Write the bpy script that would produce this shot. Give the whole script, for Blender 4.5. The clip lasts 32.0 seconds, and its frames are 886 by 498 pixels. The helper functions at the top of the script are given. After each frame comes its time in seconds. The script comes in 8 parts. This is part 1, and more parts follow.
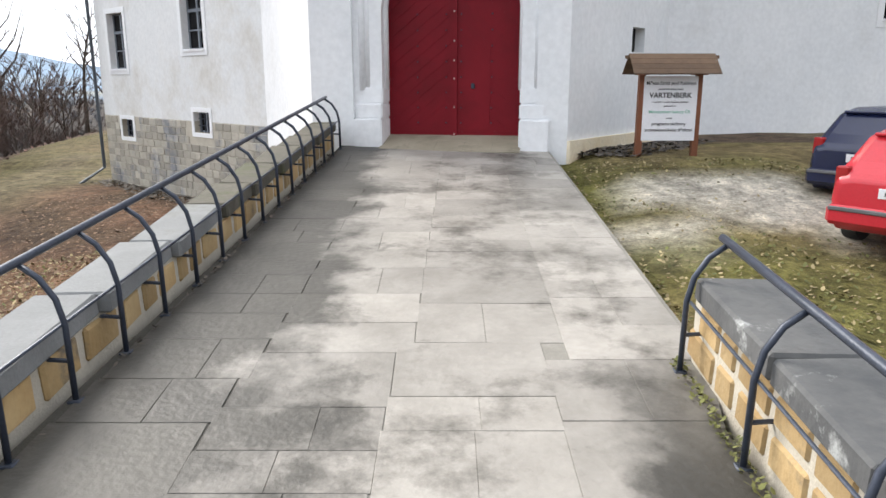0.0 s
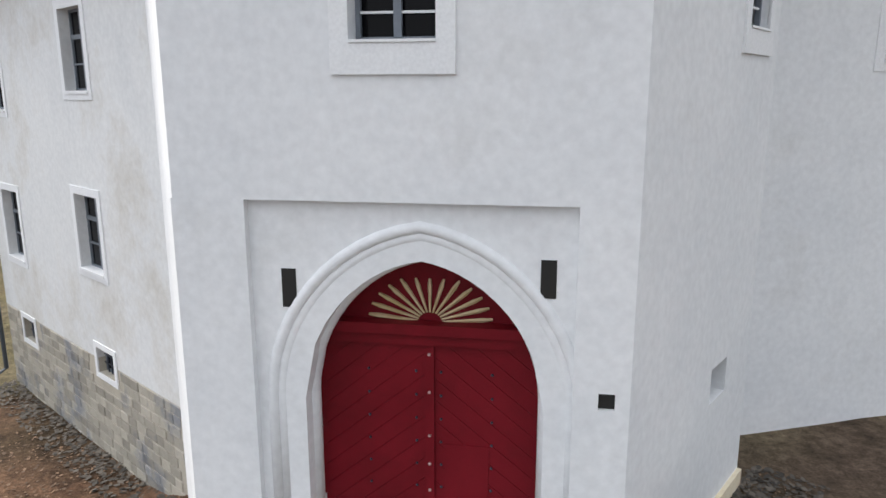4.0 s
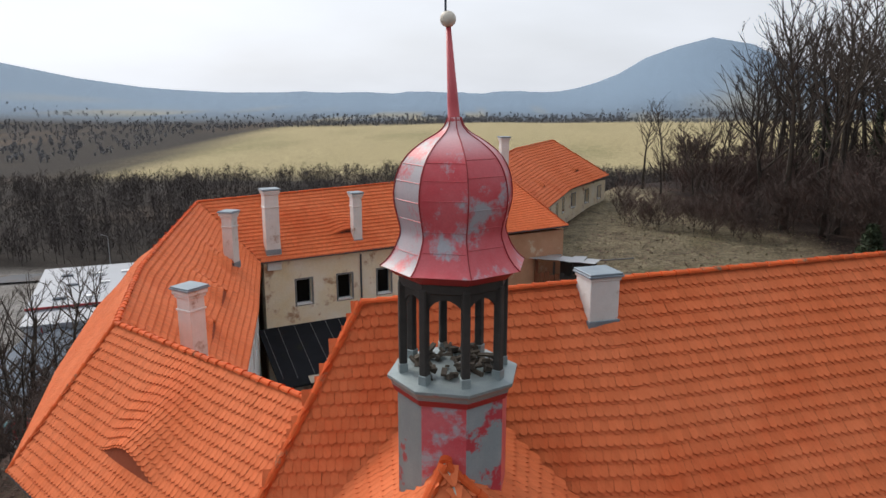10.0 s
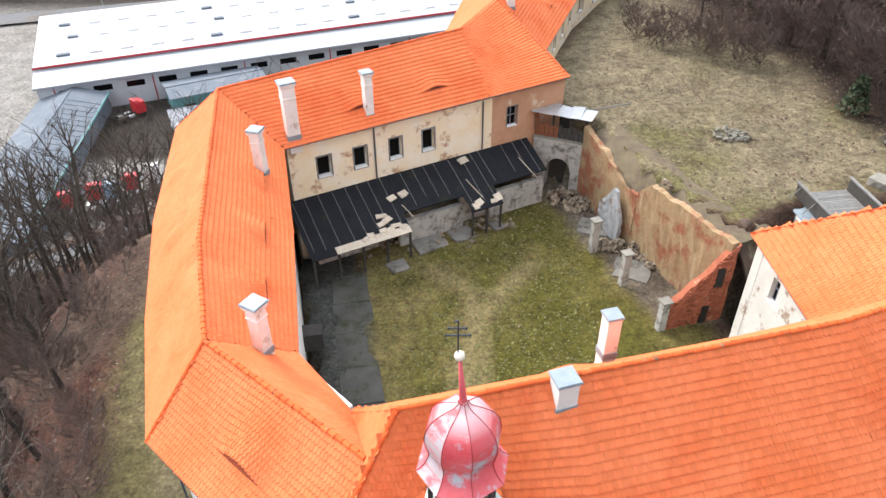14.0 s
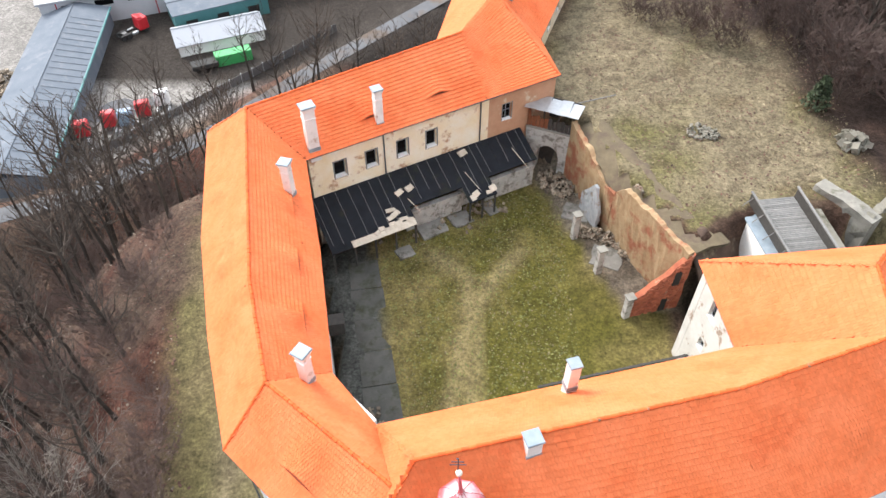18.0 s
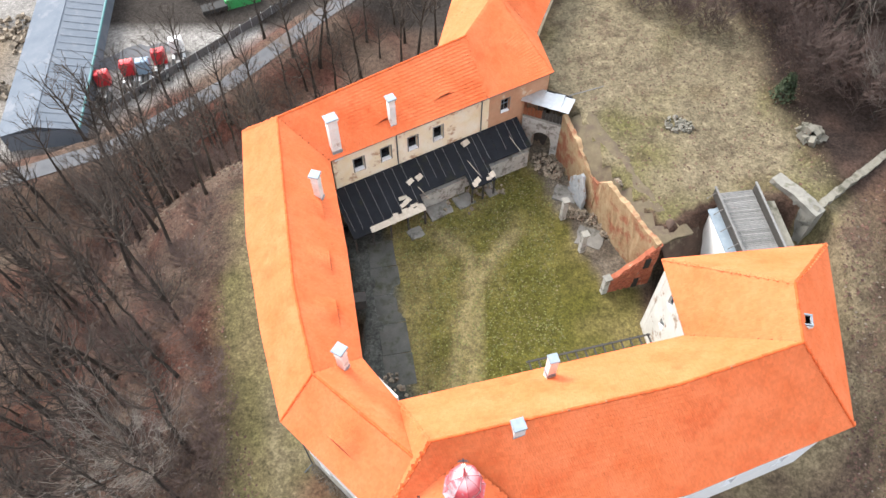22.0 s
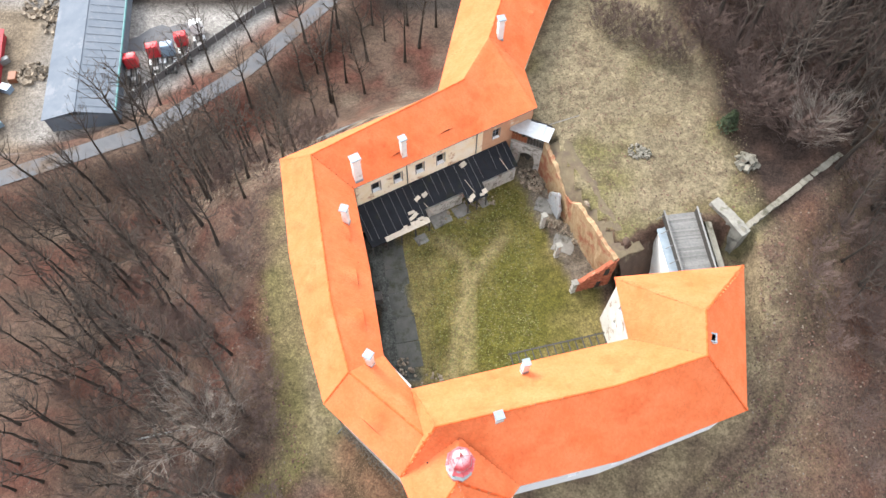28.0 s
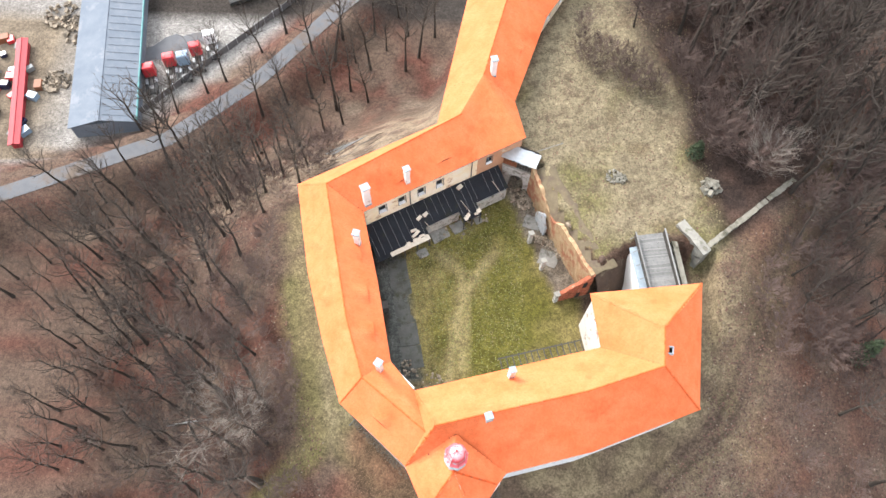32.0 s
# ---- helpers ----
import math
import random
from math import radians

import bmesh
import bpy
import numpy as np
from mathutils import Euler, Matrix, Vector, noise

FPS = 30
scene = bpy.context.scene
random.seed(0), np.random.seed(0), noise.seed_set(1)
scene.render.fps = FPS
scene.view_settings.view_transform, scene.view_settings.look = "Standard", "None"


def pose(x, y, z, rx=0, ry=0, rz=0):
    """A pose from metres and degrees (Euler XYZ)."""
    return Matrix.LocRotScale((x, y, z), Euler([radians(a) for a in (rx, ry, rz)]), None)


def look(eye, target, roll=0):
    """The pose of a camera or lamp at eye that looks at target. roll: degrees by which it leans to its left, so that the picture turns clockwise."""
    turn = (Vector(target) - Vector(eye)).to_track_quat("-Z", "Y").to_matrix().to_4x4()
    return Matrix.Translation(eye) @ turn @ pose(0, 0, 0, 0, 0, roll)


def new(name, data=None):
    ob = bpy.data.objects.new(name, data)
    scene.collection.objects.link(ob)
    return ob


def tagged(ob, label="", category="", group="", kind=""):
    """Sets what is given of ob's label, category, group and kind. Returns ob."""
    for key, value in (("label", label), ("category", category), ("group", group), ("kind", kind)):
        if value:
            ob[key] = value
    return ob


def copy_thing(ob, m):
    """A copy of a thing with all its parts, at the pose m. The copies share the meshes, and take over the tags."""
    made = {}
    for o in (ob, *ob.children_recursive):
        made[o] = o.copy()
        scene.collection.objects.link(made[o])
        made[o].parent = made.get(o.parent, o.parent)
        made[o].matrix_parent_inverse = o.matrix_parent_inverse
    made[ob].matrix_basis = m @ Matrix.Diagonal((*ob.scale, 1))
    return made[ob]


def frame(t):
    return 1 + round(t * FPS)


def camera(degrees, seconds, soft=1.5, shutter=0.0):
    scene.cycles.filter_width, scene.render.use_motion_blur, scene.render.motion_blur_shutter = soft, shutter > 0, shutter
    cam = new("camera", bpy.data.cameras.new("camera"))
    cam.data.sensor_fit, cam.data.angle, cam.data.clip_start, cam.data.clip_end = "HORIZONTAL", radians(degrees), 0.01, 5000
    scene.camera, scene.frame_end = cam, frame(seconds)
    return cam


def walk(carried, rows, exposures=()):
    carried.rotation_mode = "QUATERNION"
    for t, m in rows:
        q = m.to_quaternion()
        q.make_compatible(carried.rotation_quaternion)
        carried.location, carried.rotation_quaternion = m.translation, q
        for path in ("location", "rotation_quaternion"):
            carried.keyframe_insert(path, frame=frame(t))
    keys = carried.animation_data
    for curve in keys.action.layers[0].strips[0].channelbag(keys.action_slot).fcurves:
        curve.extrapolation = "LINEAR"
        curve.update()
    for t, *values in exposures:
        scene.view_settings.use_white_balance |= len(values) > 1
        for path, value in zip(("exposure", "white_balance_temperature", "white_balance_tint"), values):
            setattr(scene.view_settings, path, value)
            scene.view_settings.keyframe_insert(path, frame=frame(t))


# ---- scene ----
cam = camera(63.8, 32.0)
METRES, EYE, TILT, LEAN, TURN = 94.0, 1.12, -13.3, 0.0, 0.0
ROWS = [
    (0.0, 0.0, 0.0, 0.0, 0.0, 0.0, -0.0),
    (0.5, 0.0017, 0.0396, 0.0133, 0.11, -0.07, 0.0),
    (1.0, 0.0032, 0.0598, 0.0235, 0.1, -0.13, -0.17),
    (1.5, 0.0045, 0.0647, 0.0306, 0.19, -0.12, -0.13),
    (2.0, 0.0049, 0.064, 0.0354, 0.23, -0.15, -0.06),
    (2.5, 0.0049, 0.0624, 0.0415, 0.22, -0.13, -0.04),
    (3.0, 0.0049, 0.0601, 0.0485, 0.27, 0.25, -0.07),
    (3.5, 0.0046, 0.0578, 0.056, 0.25, 0.53, -0.03),
    (5.5, 0.0041, 0.0486, 0.0897, 0.27, 2.08, 0.16),
    (6.0, 0.0039, 0.0461, 0.0985, 0.27, 2.38, 0.14),
    (6.5, 0.0037, 0.0435, 0.1078, 0.26, 2.79, 0.06),
    (7.0, 0.0035, 0.0407, 0.1175, 0.25, 3.12, 0.01),
    (7.5, 0.0034, 0.0377, 0.1291, 0.28, 3.43, -0.06),
    (8.0, 0.0031, 0.0336, 0.1456, 0.34, 3.86, 0.01),
    (8.5, 0.0032, 0.0294, 0.1621, 0.41, 4.34, 0.15),
    (9.0, 0.0028, 0.0252, 0.1784, 0.37, 4.22, 0.08),
    (9.5, 0.0021, 0.0214, 0.1947, 0.32, 2.97, -0.02),
    (10.0, 0.0018, 0.0175, 0.2104, 0.3, 0.82, -0.11),
    (10.5, 0.0017, 0.0136, 0.2272, 0.4, -2.26, 0.06),
    (11.0, 0.0015, 0.0097, 0.2441, 0.44, -5.29, 0.09),
    (11.5, 0.001, 0.006, 0.261, 0.45, -8.33, 0.11),
    (12.0, 0.0006, 0.0018, 0.2774, 0.47, -11.24, 0.05),
    (12.5, 0.0003, -0.0024, 0.2949, 0.49, -14.29, 0.04),
    (13.0, -0.0, -0.0064, 0.312, 0.5, -17.34, 0.07),
    (13.5, -0.0001, -0.0105, 0.3283, 0.53, -20.21, 0.13),
    (14.0, -0.0003, -0.0148, 0.3457, 0.56, -23.19, 0.26),
    (14.5, -0.0007, -0.0187, 0.3623, 0.58, -26.15, 0.25),
    (15.0, -0.0013, -0.0223, 0.3782, 0.54, -28.04, 0.09),
    (15.5, -0.0018, -0.0264, 0.3952, 0.54, -28.28, 0.0),
    (17.5, -0.003, -0.04, 0.4611, 0.51, -32.4, -0.26),
    (18.0, -0.0031, -0.0442, 0.4773, 0.53, -33.68, -0.13),
    (18.5, -0.0032, -0.0481, 0.4931, 0.59, -35.36, 0.05),
    (19.0, -0.0038, -0.0525, 0.5081, 0.57, -37.2, 0.08),
    (19.5, -0.0047, -0.0566, 0.524, 0.57, -39.14, 0.02),
    (20.0, -0.0052, -0.0603, 0.5407, 0.54, -40.31, 0.01),
    (20.5, -0.0054, -0.0644, 0.5571, 0.56, -40.97, 0.02),
    (21.0, -0.0059, -0.0679, 0.5725, 0.53, -41.77, 0.06),
    (21.5, -0.0064, -0.0718, 0.5888, 0.54, -41.76, 0.1),
    (22.0, -0.007, -0.076, 0.6053, 0.55, -41.92, 0.09),
    (22.5, -0.0075, -0.0799, 0.6206, 0.57, -42.12, 0.07),
    (23.0, -0.0078, -0.0839, 0.6369, 0.59, -42.36, 0.06),
    (23.5, -0.0083, -0.0881, 0.6532, 0.6, -42.7, 0.06),
    (24.0, -0.0086, -0.0921, 0.6693, 0.62, -43.31, 0.08),
    (24.5, -0.0093, -0.0961, 0.6858, 0.61, -43.73, 0.07),
    (25.0, -0.01, -0.1003, 0.701, 0.62, -44.2, 0.07),
    (25.5, -0.0107, -0.1044, 0.7175, 0.61, -44.9, -0.0),
    (27.5, -0.0141, -0.1215, 0.7825, 0.55, -47.75, -0.43),
    (28.0, -0.0148, -0.1254, 0.7991, 0.54, -48.48, -0.52),
    (28.5, -0.0153, -0.1293, 0.8148, 0.53, -49.15, -0.56),
    (29.0, -0.0159, -0.1336, 0.8313, 0.53, -49.84, -0.6),
    (29.5, -0.0165, -0.1378, 0.8478, 0.52, -50.45, -0.67),
    (30.0, -0.0172, -0.1416, 0.8647, 0.5, -50.58, -0.74),
    (30.5, -0.0179, -0.1455, 0.8804, 0.51, -50.62, -0.78),
    (31.0, -0.0186, -0.1497, 0.8969, 0.51, -50.68, -0.86),
    (31.5, -0.0192, -0.1539, 0.9135, 0.51, -50.76, -0.89),
    (32.0, -0.0199, -0.1579, 0.9293, 0.51, -50.82, -0.94),
]
EXPOSURES = [(0.0, 0.68), (1.0, 0.82), (2.0, 0.82), (3.5, 0.56), (5.5, 0.28), (6.0, 0.22), (7.0, 0.4), (8.0, 0.32), (9.0, -0.3), (10.0, -0.48), (11.0, 0.0), (12.0, 0.54), (13.5, 0.86), (20.0, 0.95), (28.0, 1.1), (32.0, 1.2)]
walk(cam, [(t, pose(0, 0, EYE, TILT, LEAN, TURN) @ pose(METRES * x, METRES * y, METRES * z, 90 + pitch, roll, yaw)) for t, x, y, z, yaw, pitch, roll in ROWS], EXPOSURES)

# ---- light ----
SUN_AZ, SUN_EL = -47.0, 40.0
world = bpy.data.worlds.new("sky")
world.use_nodes = True
scene.world = world
wt = world.node_tree
wt.nodes.clear()
w_out = wt.nodes.new("ShaderNodeOutputWorld")
w_bg = wt.nodes.new("ShaderNodeBackground")
w_sky = wt.nodes.new("ShaderNodeTexSky")
w_sky.sky_type = "NISHITA"
w_sky.sun_disc = False
w_sky.sun_elevation = radians(SUN_EL)
w_sky.sun_rotation = radians(SUN_AZ)
w_sky.dust_density = 4.0
w_co = wt.nodes.new("ShaderNodeTexCoord")
w_map = wt.nodes.new("ShaderNodeMapping")
w_map.inputs["Scale"].default_value = (1.0, 1.0, 3.5)
w_no = wt.nodes.new("ShaderNodeTexNoise")
w_no.inputs["Scale"].default_value = 2.2
w_no.inputs["Detail"].default_value = 6.0
w_ramp = wt.nodes.new("ShaderNodeMapRange")
w_ramp.inputs["From Min"].default_value = 0.35
w_ramp.inputs["From Max"].default_value = 0.65
w_ramp.inputs["To Min"].default_value = 0.78
w_ramp.inputs["To Max"].default_value = 0.97
w_mix = wt.nodes.new("ShaderNodeMix")
w_mix.data_type = "RGBA"
# the cloud veil is brighter towards the veiled sun
w_dot = wt.nodes.new("ShaderNodeVectorMath")
w_dot.operation = "DOT_PRODUCT"
w_dot.inputs[1].default_value = (math.sin(radians(SUN_AZ)) * math.cos(radians(SUN_EL)), math.cos(radians(SUN_AZ)) * math.cos(radians(SUN_EL)), math.sin(radians(SUN_EL)))
w_veil = wt.nodes.new("ShaderNodeMapRange")
w_veil.inputs["From Min"].default_value = -0.9
w_veil.inputs["From Max"].default_value = 0.9
w_veil.inputs["To Min"].default_value = 0.42
w_veil.inputs["To Max"].default_value = 1.85
w_mul = wt.nodes.new("ShaderNodeVectorMath")
w_mul.operation = "SCALE"
w_mul.inputs[0].default_value = (8.5, 8.9, 9.6)
wt.links.new(w_co.outputs["Generated"], w_map.inputs["Vector"])
wt.links.new(w_map.outputs["Vector"], w_no.inputs["Vector"])
wt.links.new(w_no.outputs["Fac"], w_ramp.inputs["Value"])
wt.links.new(w_ramp.outputs["Result"], w_mix.inputs["Factor"])
wt.links.new(w_co.outputs["Generated"], w_dot.inputs[0])
wt.links.new(w_dot.outputs["Value"], w_veil.inputs["Value"])
wt.links.new(w_veil.outputs["Result"], w_mul.inputs["Scale"])
wt.links.new(w_mul.outputs["Vector"], w_mix.inputs["B"])
wt.links.new(w_sky.outputs["Color"], w_mix.inputs["A"])
wt.links.new(w_mix.outputs["Result"], w_bg.inputs["Color"])
w_bg.inputs["Strength"].default_value = 0.096
wt.links.new(w_bg.outputs["Background"], w_out.inputs["Surface"])
sun = new("sun", bpy.data.lights.new("sun", "SUN"))
sun.data.energy, sun.data.angle, sun.data.color = 2.9, radians(28), (1.0, 0.94, 0.86)
sa, se = radians(SUN_AZ), radians(SUN_EL)
sun.matrix_world = look((60 * math.sin(sa) * math.cos(se), 60 * math.cos(sa) * math.cos(se), 60 * math.sin(se)), (0, 0, 0))

# ---- materials ----
def mk(name, c1, c2, scale=3.0, rough=0.8, bump=0.2, metal=0.0, fine=40.0, spots=None, per="", var=0.25, spot_scale=0.6, spot_lim=(0.52, 0.62), bump_dist=0.02, spec=0.5):
    """A two-scale noise material: c1 to c2 by coarse noise, fine grain, spots of a third colour, and a random shade per piece."""
    m = bpy.data.materials.new(name)
    m.use_nodes = True
    nt = m.node_tree
    nd, lk = nt.nodes, nt.links
    bsdf = nd["Principled BSDF"]
    geo = nd.new("ShaderNodeNewGeometry")
    n1, n2 = nd.new("ShaderNodeTexNoise"), nd.new("ShaderNodeTexNoise")
    n1.inputs["Scale"].default_value, n1.inputs["Detail"].default_value, n1.inputs["Roughness"].default_value = scale, 6.0, 0.65
    n2.inputs["Scale"].default_value, n2.inputs["Detail"].default_value = fine, 4.0
    for n in (n1, n2):
        lk.new(geo.outputs["Position"], n.inputs["Vector"])
    mr = nd.new("ShaderNodeMapRange")
    mr.inputs["From Min"].default_value, mr.inputs["From Max"].default_value = 0.3, 0.7
    lk.new(n1.outputs["Fac"], mr.inputs["Value"])
    mx = nd.new("ShaderNodeMix")
    mx.data_type = "RGBA"
    mx.inputs["A"].default_value, mx.inputs["B"].default_value = (*c1, 1), (*c2, 1)
    lk.new(mr.outputs["Result"], mx.inputs["Factor"])
    col = mx.outputs["Result"]
    if spots:
        n3 = nd.new("ShaderNodeTexNoise")
        n3.inputs["Scale"].default_value, n3.inputs["Detail"].default_value, n3.inputs["Roughness"].default_value = spot_scale, 8.0, 0.7
        lk.new(geo.outputs["Position"], n3.inputs["Vector"])
        m3 = nd.new("ShaderNodeMapRange")
        m3.inputs["From Min"].default_value, m3.inputs["From Max"].default_value = spot_lim
        lk.new(n3.outputs["Fac"], m3.inputs["Value"])
        x3 = nd.new("ShaderNodeMix")
        x3.data_type = "RGBA"
        x3.inputs["B"].default_value = (*spots, 1)
        lk.new(m3.outputs["Result"], x3.inputs["Factor"])
        lk.new(col, x3.inputs["A"])
        col = x3.outputs["Result"]
    hsv = nd.new("ShaderNodeHueSaturation")
    lk.new(col, hsv.inputs["Color"])
    val = nd.new("ShaderNodeMapRange")
    val.inputs["To Min"].default_value, val.inputs["To Max"].default_value = 0.88, 1.12
    lk.new(n2.outputs["Fac"], val.inputs["Value"])
    out = val.outputs["Result"]
    if per:
        src = nd.new("ShaderNodeObjectInfo").outputs["Random"] if per == "object" else geo.outputs["Random Per Island"]
        pr = nd.new("ShaderNodeMapRange")
        pr.inputs["To Min"].default_value, pr.inputs["To Max"].default_value = 1 - var, 1 + var
        lk.new(src, pr.inputs["Value"])
        mu = nd.new("ShaderNodeMath")
        mu.operation = "MULTIPLY"
        lk.new(out, mu.inputs[0])
        lk.new(pr.outputs["Result"], mu.inputs[1])
        out = mu.outputs["Value"]
    lk.new(out, hsv.inputs["Value"])
    lk.new(hsv.outputs["Color"], bsdf.inputs["Base Color"])
    bsdf.inputs["Metallic"].default_value = metal
    bsdf.inputs["Specular IOR Level"].default_value = spec
    rr = nd.new("ShaderNodeMapRange")
    rr.inputs["To Min"].default_value, rr.inputs["To Max"].default_value = max(0.03, rough - 0.1), min(1.0, rough + 0.1)
    lk.new(n1.outputs["Fac"], rr.inputs["Value"])
    lk.new(rr.outputs["Result"], bsdf.inputs["Roughness"])
    if bump:
        bp = nd.new("ShaderNodeBump")
        bp.inputs["Strength"].default_value, bp.inputs["Distance"].default_value = bump, bump_dist
        lk.new(n2.outputs["Fac"], bp.inputs["Height"])
        lk.new(bp.outputs["Normal"], bsdf.inputs["Normal"])
    return m


M_PLASTER = mk("white_plaster", (0.74, 0.755, 0.77), (0.82, 0.825, 0.83), 0.5, 0.92, 0.06, fine=9, spots=(0.66, 0.66, 0.65), spot_scale=0.35, spot_lim=(0.55, 0.8))
M_PLASTER_OLD = mk("stained_white_plaster", (0.70, 0.71, 0.71), (0.80, 0.80, 0.79), 0.6, 0.92, 0.08, fine=9, spots=(0.52, 0.49, 0.43), spot_scale=0.3, spot_lim=(0.5, 0.72))
M_OCHRE = mk("crumbling_ochre_plaster", (0.74, 0.61, 0.38), (0.80, 0.75, 0.64), 0.45, 0.95, 0.4, fine=12, spots=(0.42, 0.25, 0.15), spot_scale=0.75, spot_lim=(0.56, 0.65), bump_dist=0.05)
M_RENDER_BROWN = mk("bare_brown_render", (0.42, 0.23, 0.135), (0.50, 0.30, 0.19), 1.2, 0.95, 0.3, fine=18, spots=(0.55, 0.45, 0.33), spot_scale=0.5, spot_lim=(0.6, 0.66))
M_TRIM = mk("white_trim_plaster", (0.80, 0.81, 0.82), (0.84, 0.845, 0.85), 1.0, 0.9, 0.08, fine=30)
M_TILE = mk("orange_clay_tile", (0.64, 0.148, 0.052), (0.72, 0.198, 0.084), 0.35, 0.66, 0.12, fine=60, per="island", var=0.07, spots=(0.56, 0.088, 0.026), spot_scale=0.22, spot_lim=(0.54, 0.84), spec=0.06)
M_TILE_PC = mk("orange_clay_tile_piece", (0.64, 0.148, 0.052), (0.72, 0.198, 0.084), 0.35, 0.66, 0.12, fine=60, per="object", var=0.1, spots=(0.56, 0.088, 0.026), spot_scale=0.22, spot_lim=(0.54, 0.84), spec=0.06)
M_RIDGE = mk("weathered_ridge_tile", (0.56, 0.09, 0.024), (0.66, 0.125, 0.036), 2.0, 0.7, 0.3, fine=40, per="island", var=0.18, spots=(0.20, 0.16, 0.10), spot_scale=2.2, spot_lim=(0.58, 0.68), spec=0.12)
M_UNDER = mk("roof_boarding", (0.30, 0.06, 0.02), (0.36, 0.08, 0.03), 2.0, 0.9, 0.1)
M_ZINC = mk("grey_zinc_sheet", (0.055, 0.066, 0.078), (0.095, 0.108, 0.122), 2.0, 0.5, 0.1, metal=0.3)
M_LEAD = mk("blue_grey_flashing", (0.20, 0.25, 0.295), (0.28, 0.33, 0.37), 2.0, 0.55, 0.1, metal=0.3)
M_GATE = mk("dark_red_gate_paint", (0.15, 0.0035, 0.010), (0.195, 0.006, 0.014), 1.2, 0.55, 0.12, fine=50, spots=(0.11, 0.003, 0.007), spot_scale=0.8, spot_lim=(0.5, 0.75), spec=0.2)
M_PALESTUD = mk("worn_pale_stud", (0.42, 0.26, 0.25), (0.55, 0.38, 0.36), 3.0, 0.6, 0.1)
M_GOLD = mk("faded_cream_gold_paint", (0.50, 0.36, 0.16), (0.66, 0.54, 0.36), 3.0, 0.5, 0.1)
M_COPPER = mk("red_paint_on_sheet", (0.60, 0.062, 0.078), (0.66, 0.170, 0.190), 0.9, 0.40, 0.05, metal=0.0, fine=30, spots=(0.42, 0.42, 0.46), spot_scale=1.0, spot_lim=(0.54, 0.62), spec=0.4)
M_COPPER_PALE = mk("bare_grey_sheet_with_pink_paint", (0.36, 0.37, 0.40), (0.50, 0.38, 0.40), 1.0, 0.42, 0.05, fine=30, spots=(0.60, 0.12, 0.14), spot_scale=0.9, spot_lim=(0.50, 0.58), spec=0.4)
M_PEELING = mk("peeling_red_paint_on_grey_sheet", (0.26, 0.32, 0.34), (0.36, 0.40, 0.42), 1.4, 0.45, 0.1, spots=(0.52, 0.06, 0.08), spot_scale=1.3, spot_lim=(0.47, 0.52), spec=0.4)
M_COPPER_RIM = mk("dark_red_rim_paint", (0.30, 0.02, 0.025), (0.38, 0.03, 0.035), 1.5, 0.45, 0.08)
M_PATINA = mk("grey_green_patina_sheet", (0.24, 0.29, 0.30), (0.33, 0.38, 0.38), 1.4, 0.45, 0.1, metal=0.3, spots=(0.45, 0.10, 0.10), spot_scale=1.1, spot_lim=(0.62, 0.66))
M_DARKWOOD = mk("dark_weathered_wood", (0.028, 0.026, 0.024), (0.055, 0.05, 0.045), 3.0, 0.8, 0.3)
M_BROWNWOOD = mk("stained_brown_wood", (0.16, 0.055, 0.025), (0.22, 0.08, 0.035), 4.0, 0.6, 0.25)
M_BOARD = mk("weathered_roof_board", (0.10, 0.06, 0.035), (0.16, 0.10, 0.06), 4.0, 0.8, 0.3, per="object", var=0.25)
M_GREYWOOD = mk("grey_weathered_planks", (0.125, 0.125, 0.124), (0.20, 0.198, 0.19), 4.0, 0.85, 0.3, per="object", var=0.2)
M_WINFRAME = mk("grey_window_paint", (0.15, 0.17, 0.20), (0.19, 0.21, 0.24), 3.0, 0.5, 0.05)
M_IRON = mk("dark_blue_grey_iron", (0.030, 0.038, 0.055), (0.05, 0.06, 0.085), 5.0, 0.4, 0.15, metal=0.3)
# flat black that paints in the darkness of openings
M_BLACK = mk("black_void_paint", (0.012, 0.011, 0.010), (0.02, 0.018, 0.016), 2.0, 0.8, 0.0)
M_SAND = mk("ochre_sandstone", (0.33, 0.215, 0.09), (0.44, 0.32, 0.165), 1.5, 0.9, 0.5, fine=18, per="object", var=0.3, spots=(0.12, 0.105, 0.085), spot_scale=1.2, spot_lim=(0.58, 0.70))
M_STONEGREY = mk("grey_squared_stone", (0.33, 0.305, 0.255), (0.45, 0.415, 0.35), 1.2, 0.9, 0.4, fine=16, per="object", var=0.25, spots=(0.22, 0.225, 0.235), spot_scale=0.6, spot_lim=(0.5, 0.62))
M_COPE = mk("pale_stone_coping", (0.155, 0.16, 0.16), (0.235, 0.24, 0.24), 1.2, 0.85, 0.3, spots=(0.14, 0.14, 0.115), spot_scale=0.9, spot_lim=(0.55, 0.7), per="object", var=0.15)
M_COPE_DARK = mk("dark_mossy_coping", (0.06, 0.062, 0.065), (0.12, 0.12, 0.118), 2.0, 0.9, 0.5, fine=15, spots=(0.36, 0.37, 0.36), spot_scale=1.3, spot_lim=(0.57, 0.64))
M_MORTAR = mk("pale_mortar", (0.42, 0.38, 0.31), (0.52, 0.48, 0.40), 3.0, 0.95, 0.4)
M_SLAB = mk("worn_grey_paving", (0.205, 0.190, 0.166), (0.335, 0.312, 0.280), 1.3, 0.55, 0.4, fine=16, per="object", var=0.16, spots=(0.075, 0.068, 0.056), spot_scale=0.9, spot_lim=(0.50, 0.66))
